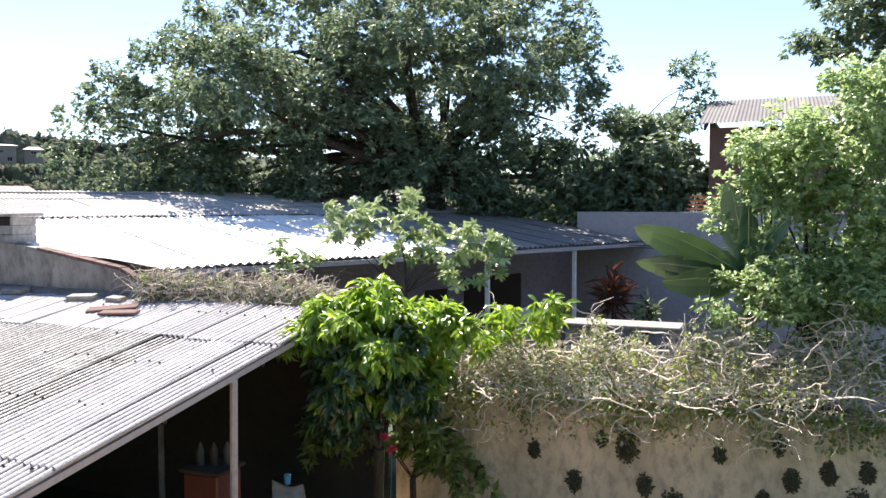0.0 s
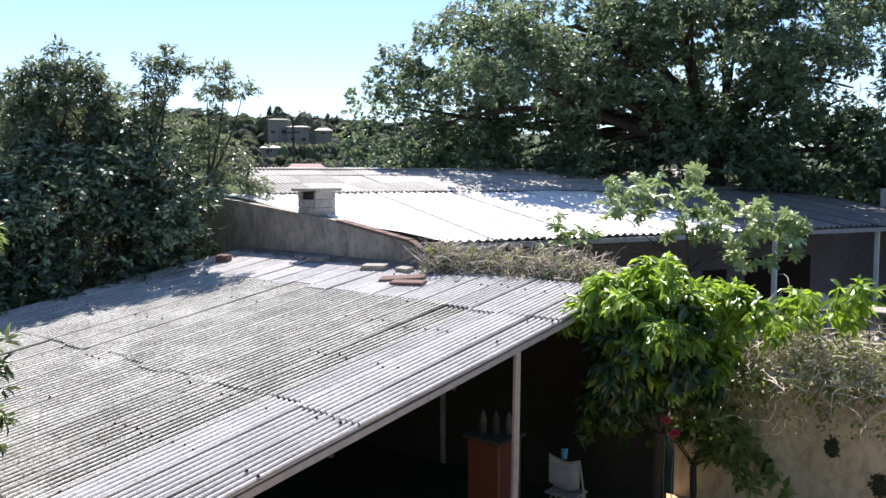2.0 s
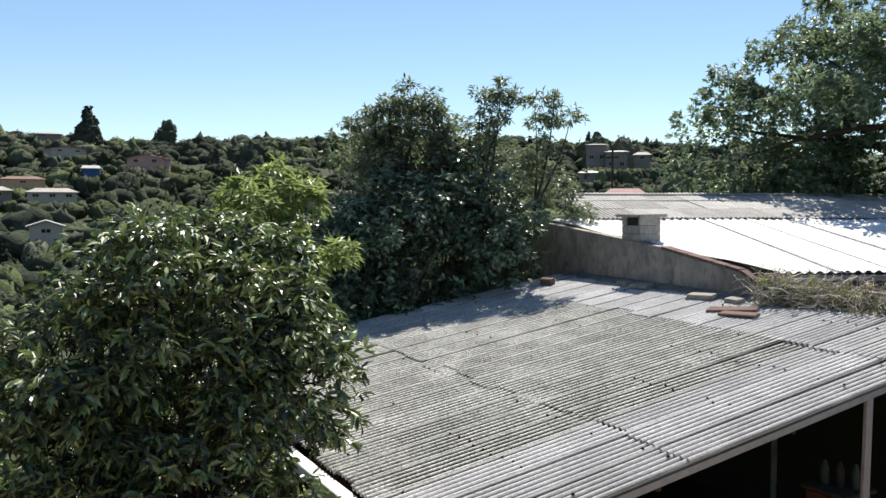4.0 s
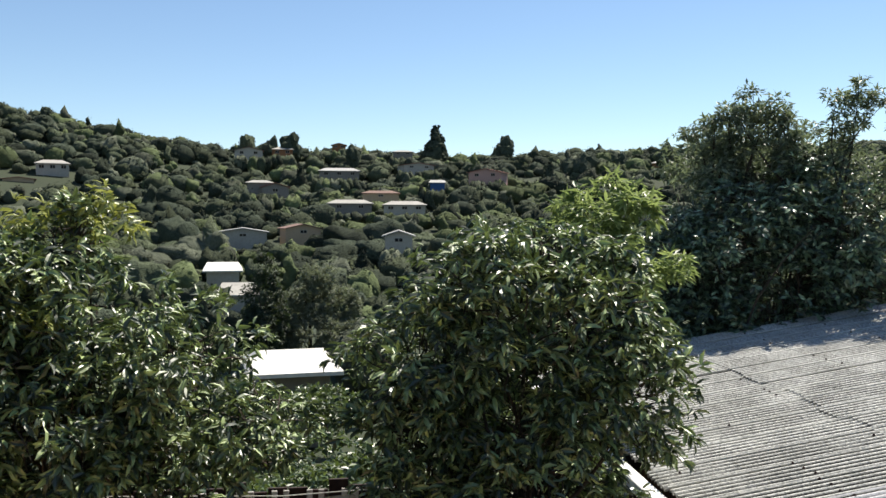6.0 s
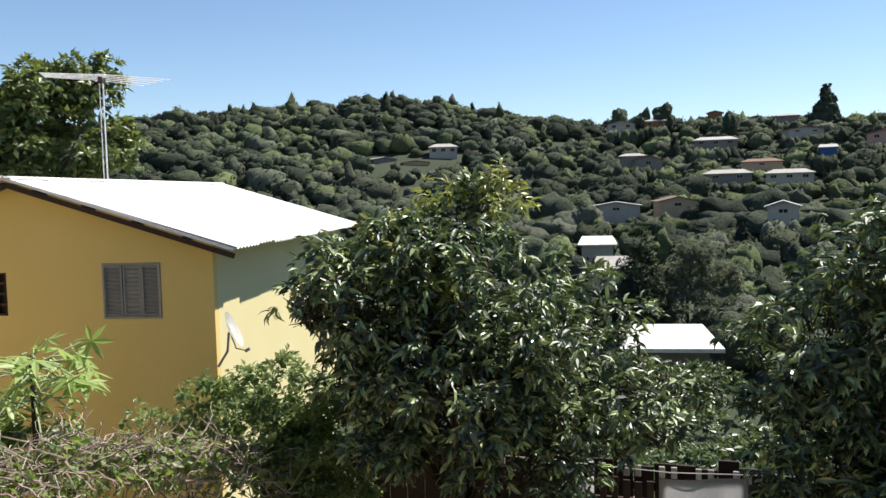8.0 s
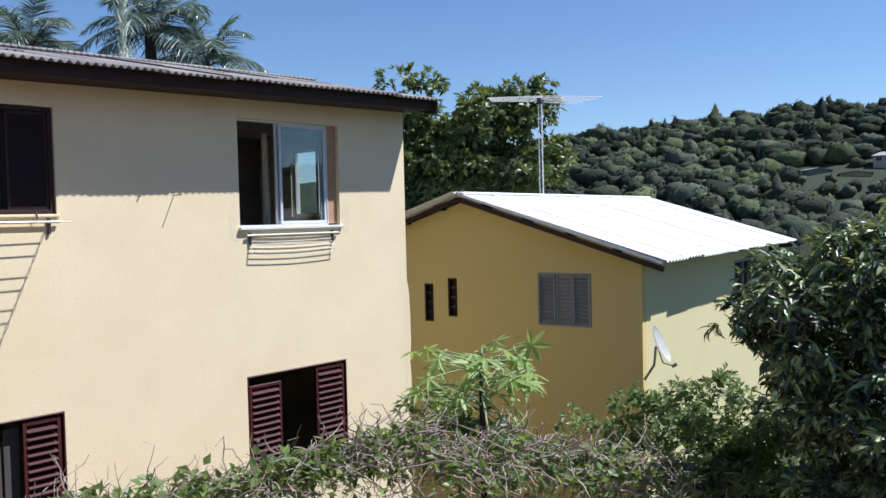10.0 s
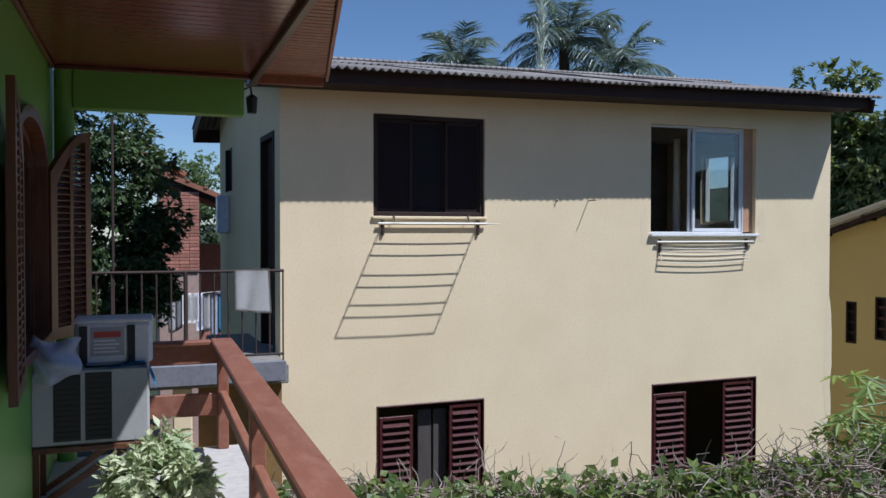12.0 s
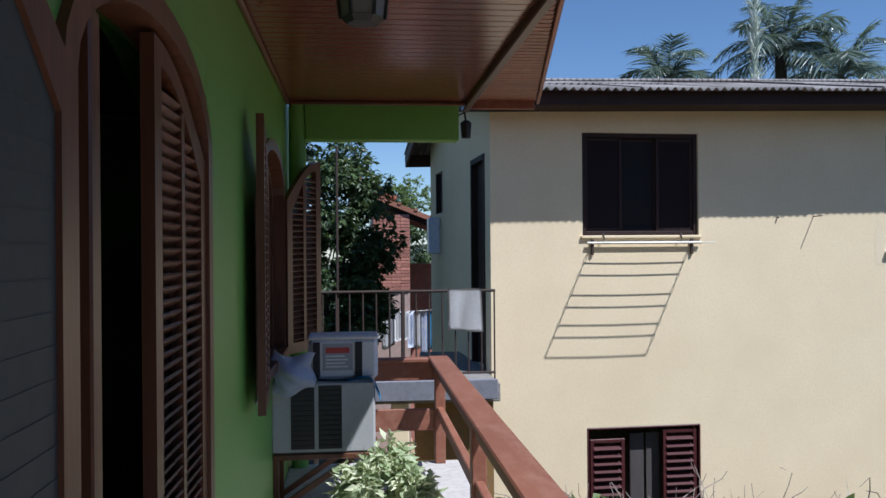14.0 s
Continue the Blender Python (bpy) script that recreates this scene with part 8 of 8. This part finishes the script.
on_shed("broken_tile", "broken reddish clay tile lying on the shed roof", "tile", 9.25, -10.35, (0.6, 0.2, 0.04), 12, BRICK_WORN, "tiles on the roof", 0.06)
# mortar fillet along the gable wall
bm = bmesh.new()
prev = None
for k in range(40):
    x = 8.9 + k * 0.148
    z = shed_z(x, -11.2) + 0.03
    w = 0.14 + 0.05 * math.sin(k * 1.7) + rng.uniform(-0.02, 0.02)
    row = [bm.verts.new(p) for p in ((x, -11.32, z + 0.10), (x, -11.30 + w * 0.5, z + 0.07 + rng.uniform(-0.01, 0.01)), (x, -11.28 + w, z + 0.0))]
    if prev:
        for i in range(2):
            bm.faces.new((prev[i], row[i], row[i + 1], prev[i + 1]))
    prev = row
bmesh.ops.solidify(bm, geom=bm.faces[:], thickness=0.02)
tagged(part("mortar_fillet", bm, LIME), "pale mortar fillet between roof and gable wall", "mortar", kind="structure")
# red brick coping along the sloping gable top
cop = thing("brick_coping", "worn red brick coping along the gable wall", "coping")
pts = [(9.5, 0.32), (10.1, 0.60), (11.9, 0.90)]
for (xa, za), (xb, zb) in zip(pts, pts[1:]):
    n = int((xb - xa) / 0.26)
    for k in range(n):
        qa, qb = (k + 0.04) / n, (k + 0.96) / n
        part("brick", beam((xa + (xb - xa) * qa, -11.42, za + (zb - za) * qa - 0.01), (xa + (xb - xa) * qb, -11.42, za + (zb - za) * qb - 0.01), 0.23, 0.05), BRICK_WORN, cop)

# ---- in the shade under the shed ----
RED_BOX = surface("faded_red_plastic", [(0.12, 0.035, 0.025), (0.10, 0.03, 0.022), (0.07, 0.024, 0.018)], 0.6, 20, 2, 0.1)
bx = thing("red_crate", "faded red crate stacked with bottles under the shed", "crate", (6.55, -8.95, -3.19))
part("body", boxes((-0.25, 0.25, -0.25, 0.25, 0, 1.55), bevel=0.02), RED_BOX, bx)
part("tray", boxes((-0.3, 0.3, -0.28, 0.28, 1.555, 1.60), bevel=0.01), BARK, bx)
for k in range(3):
    part("bottle", tube([(-0.15 + 0.15 * k, -0.1 + 0.07 * k, 1.60), (-0.15 + 0.15 * k, -0.1 + 0.07 * k, 1.78), (-0.15 + 0.15 * k, -0.1 + 0.07 * k, 1.88)], [0.05, 0.05, 0.015], 10), GREY_LEAF if k != 1 else BARK, bx)
ch = thing("folding_chair", "folding chair with a patterned cloth over its back", "chair", (6.35, -10.4, -3.19))
for x in (-0.24, 0.24):
    part("leg", tube([(x, -0.2, 0), (x, 0.05, 0.95)], 0.016, 8), LIME, ch)
    part("leg", tube([(x, 0.25, 0), (x, -0.1, 0.5)], 0.016, 8), LIME, ch)
part("seat", boxes((-0.24, 0.24, -0.2, 0.2, 0.44, 0.47), bevel=0.008), LIME, ch)
cloth("back_cloth", 10, 8, lambda u, v: (-0.25 + 0.5 * u, 0.06 + 0.02 * math.sin(6 * u), 0.98 - 0.42 * v - 0.06 * math.sin(math.pi * u)), BAG_BLUE, ch)
part("blue_cup", tube([(0.0, 0.05, 0.95), (0.0, 0.05, 1.08)], [0.04, 0.05], 10), CLOTH_BLUE, ch)
PINK = leafy("pink_petals", (0.55, 0.05, 0.10), (0.75, 0.12, 0.18), 0.5, 0.3, (0.8, 0.2, 0.2))
for k, (x, y, z) in enumerate(((4.85, -10.35, -1.45), (4.72, -10.3, -1.58))):
    r = thing("rose", "pink garden rose on a thin stem", "flower", (x, y, -3.2), group="roses")
    h = z + 3.2
    part("stem", tube([(0.0, 0, 0), (0.02, 0.02, h * 0.6), (0, 0, h)], 0.006, 5), GARDEN, r)
    g = np.random.default_rng(90 + k)
    d = g.normal(0, 1, (60, 3))
    d[:, 2] = np.abs(d[:, 2])
    part("bloom", leaf_mesh("bloom", np.tile([0, 0, h], (60, 1)) + g.normal(0, 0.012, (60, 3)), d, 0.07, 0.06, PINK, BROAD, 0.5, g), PINK, r)
tree("climber_bush", "shaded leafy climber beside the garden wall", (5.0, -11.6, -3.3), (5.0, -11.6, -2.4), [((5.3, -11.7, -1.6), (0.9, 0.5, 0.9)), ((4.3, -11.9, -1.9), (0.6, 0.4, 0.7)), ((6.2, -11.3, -1.3), (0.6, 0.5, 0.9))], GARDEN, 0.3, 16, 5, 0.2, 0.1, 95, 0.05, shape=BROAD, low=-1.0, category="bush")

# ---- the veranda and its yard ----
# flat dark panels whose colour stands for the shade inside the doorways
for d, w, h, z in ((7.6, 0.8, 2.1, -2.9), (9.3, 0.8, 2.2, -2.9), (10.8, 2.4, 2.45, -2.9)):
    p = bk + ED * d - EP * 0.12
    q = bk + ED * (d + w) - EP * 0.12
    tagged(part("veranda_shade_panel", beam((p.x, p.y, z + h / 2), (q.x, q.y, z + h / 2), 0.05, h), DARK_WOOD), "dark panel for the shade inside a doorway of the veranda wall", "door", group="veranda doors")
yw = part("wall_yard", beam((5.6, -25.4, -0.9), (-4.0, -21.4, -0.9), 0.18, 4.6), PLASTER_GREY)
tagged(yw, "pale grey plastered yard wall", "wall", kind="structure")
CORDY = leafy("red_cordyline", (0.04, 0.035, 0.02), (0.17, 0.06, 0.035), 0.45, 0.3, (0.5, 0.12, 0.05))
for k, (x, y, zt, n, ln, mat, lab) in enumerate(((3.6, -20.0, -0.35, 150, 0.62, CORDY, "spiky red and green cordyline in a pot"), (2.84, -20.15, -0.75, 80, 0.4, MANGO, "spiky green pot plant"))):
    pt = thing("potted_plant", lab, "plant", (x, y, -3.2))
    part("pot", tube([(0, 0, 0), (0, 0, 0.3), (0, 0, 0.45)], [0.16, 0.22, 0.24], 14), CLAY, pt)
    part("stem", tube([(0, 0, 0.4), (0, 0, zt + 3.2)], 0.03, 6), BARK, pt)
    g = np.random.default_rng(110 + k)
    d = g.normal(0, 1, (n, 3)) + (0, 0, 0.6)
    part("spike_leaf", leaf_mesh("spike_leaf", np.tile([0.0, 0, zt + 3.0], (n, 1)) + g.normal(0, 0.1, (n, 3)) * (1, 1, 2), d, ln * g.uniform(0.6, 1.1, n), 0.09, mat, LANCE, 0.4, g), mat, pt)
tb = thing("garden_table", "pale garden table standing in the yard", "table", (2.9, -17.1, -3.2))
part("tabletop", boxes((-1.15, 1.15, -0.4, 0.4, 2.42, 2.50), bevel=0.015), CONCRETE, tb)
for x in (-1.0, 1.0):
    for y in (-0.3, 0.3):
        part("leg", boxes((x - 0.05, x + 0.05, y - 0.05, y + 0.05, 0, 2.42), bevel=0.01), LIME, tb)
part("shelf", boxes((-1.1, 1.1, -0.35, 0.35, 1.9, 1.95)), LIME, tb)
tagged(cloth("covered_bundle", 10, 10, lambda u, v: (4.9 + 0.5 * u + 0.05 * math.sin(7 * v), -17.9 - 0.4 * v, -0.95 + 0.35 * math.sin(math.pi * u) * math.sin(math.pi * v)), CLOTH_WHITE), "pale cloth bundle on the veranda", "bundle")
tagged(part("bundle_stand", boxes((4.92, 5.38, -18.28, -17.92, -3.2, -0.97)), LIME), "pale block stand under the bundle", "stand")
cab = thing("power_cable", "thin dark power cables running to the veranda", "cable")
for k in range(2):
    part("cable", tube([(9.3 - 0.1 * k, -12.3, 0.56 - 0.05 * k), (4.0, -23.9, 0.50 - 0.06 * k), (1.2, -18.0, 0.75 - 0.05 * k), (-2.5, -12.5, 1.15 - 0.05 * k)], 0.010, 5), STEEL_BLACK, cab)

# ---- the brick house at the end of the garden ----
GREY_SHEET = surface("dull_grey_roof_sheet", [(0.15, 0.145, 0.14), (0.12, 0.115, 0.11), (0.08, 0.075, 0.072)], 0.9, 12, 1.0, 0.2, random_tint=0.15)
bh = thing("brick_house", "tall red brick house with a grey corrugated roof", "house", (-0.1, -26.6, -3.3))
part("wall", boxes((-5.5, 2.1, -4.0, 0, 0, 7.15)), BRICK_WORN, bh)
lay_sheets(bh, Vector((2.25, -26.0, 3.95)), (-1, 0, 0), (0, -1, 0.26), 8, 1, 1.0, [4.2], 0.11, 0.018, GREY_SHEET)
part("gable", boxes((1.92, 2.1, -3.8, -0.05, 7.15, 7.3)), BRICK_WORN, bh)
part("rafter", beam((2.2, 0.45, 7.12), (2.2, -3.6, 8.15), 0.06, 0.14), DARK_WOOD, bh)
part("window", boxes((0.2, 1.0, -0.02, 0.05, 4.8, 5.9)), WINDOW_DARK, bh)
tl = thing("tiled_lean_to", "low lean-to with red clay tiles", "roof", (1.7, -24.6, -3.3))
part("wall", boxes((-0.7, 0.5, -1.4, -0.2, 0, 4.45)), BRICK, tl)
for k in range(6):
    part("tile_row", beam((-0.9, 0.1 - 0.26 * k, 4.55 + 0.115 * k), (0.75, 0.1 - 0.26 * k, 4.55 + 0.115 * k), 0.30, 0.05), CLAY, tl)

# ---- under the mango trees ----
for k, (x, y, z, r) in enumerate(((10.4, -0.2, -2.6, 1.0), (10.6, 2.4, -2.7, 1.1), (10.2, 4.4, -2.7, 0.9), (11.6, 1.0, -3.0, 1.2), (10.5, -2.0, -2.7, 1.0), (13.2, 3.0, -3.4, 1.2), (13.0, -0.9, -3.3, 1.2), (15.0, 1.2, -3.8, 1.3), (16.5, -2.2, -3.8, 1.5), (17.0, 4.0, -4.2, 1.4), (19.0, -0.5, -4.6, 1.4), (21.0, 3.0, -5.2, 1.5), (21.5, -3.0, -5.0, 1.6), (25.0, 0.5, -5.8, 1.6), (26.0, 4.5, -6.0, 1.8), (26.0, -4.0, -5.9, 1.8), (28.6, 0.0, -4.75, 1.1), (28.4, 2.2, -4.75, 1.1))):
    tree("yard_bush", "dark green bush on the shaded slope below", (x, y, z - 1.2), (x, y, z - 0.6), [((x, y, z), (r, r, r * 0.8)), ((x + 0.5 * r, y + 0.6 * r, z - 0.2), r * 0.7), ((x - 0.3 * r, y - 0.7 * r, z - 0.2), r * 0.7)], CITRUS, 0.34, 14, 5, 0.2, 0.1, 400 + k, 0.05, shape=BROAD, low=-1.0, category="bush", fill=2.0)
fe = thing("picket_fence", "dark fence with pale picket tips below the trees", "fence", (9.35, 0.9, -3.3))
part("rail", boxes((-0.02, 0.02, -1.6, 1.6, 1.62, 1.70)), DARK_WOOD, fe)
for k in range(26):
    y = -1.55 + k * 0.122
    part("picket", boxes((-0.045, -0.022, y, y + 0.07, 0, 1.92 + 0.03 * math.sin(k)), bevel=0.004), DARK_WOOD, fe)
    if k % 3 != 1:
        part("picket_tip", boxes((-0.05, -0.02, y + 0.005, y + 0.065, 1.95, 2.07), bevel=0.004), LIME, fe)
# added dark boards that block the view and stand for deep shade
bf = thing("shade_boards", "dark boards added to fill in the deep shade behind the trees", "fence", (9.9, 0.4, -4.0))
for k in range(46):
    y = -5.2 + k * 0.225
    part("board", boxes((-0.015, 0.015, y, y + 0.215, 0, 2.62 + 0.05 * math.sin(k * 2.3) + 0.03 * math.sin(k * 5.1)), bevel=0.004), DARK_WOOD, bf)
for z in (0.7, 2.3):
    part("rail", boxes((0.016, 0.06, -5.2, 5.15, z, z + 0.09)), DARK_WOOD, bf)
ln = thing("washing_line", "washing line with pale sheets below the trees", "clothes line", (9.0, 0.4, 0))
part("line", tube([(0, -2.2, -1.1), (0.05, 0.0, -1.2), (0, 2.2, -1.1)], 0.006, 5), WHITE_PAINT, ln)
for y0, w, z in ((-0.75, 0.85, -1.2), (0.75, 0.42, -1.22)):
    cloth("sheet", 10, 6, lambda u, v: (0.03 * math.sin(7 * u), y0 + w * u, z - 0.7 * v - 0.06 * u), CLOTH_WHITE, ln)

for k, (x, y, z) in enumerate(((8.28, 4.26, -0.43), (8.17, 3.6, -0.78))):
    tree("garden_shrub", "dark green shrub with thin bare branches by the wall", (x, y, -3.6), (x, y, z - 0.9), [((x, y, z), 0.42), ((x + 0.1, y + 0.45, z - 0.1), 0.4), ((x, y - 0.4, z - 0.25), 0.38), ((x, y + 0.1, z - 0.5), 0.5)], GARDEN, 0.18, 18, 6, 0.09, 0.045, 700 + k, 0.035, low=-0.8, category="shrub")
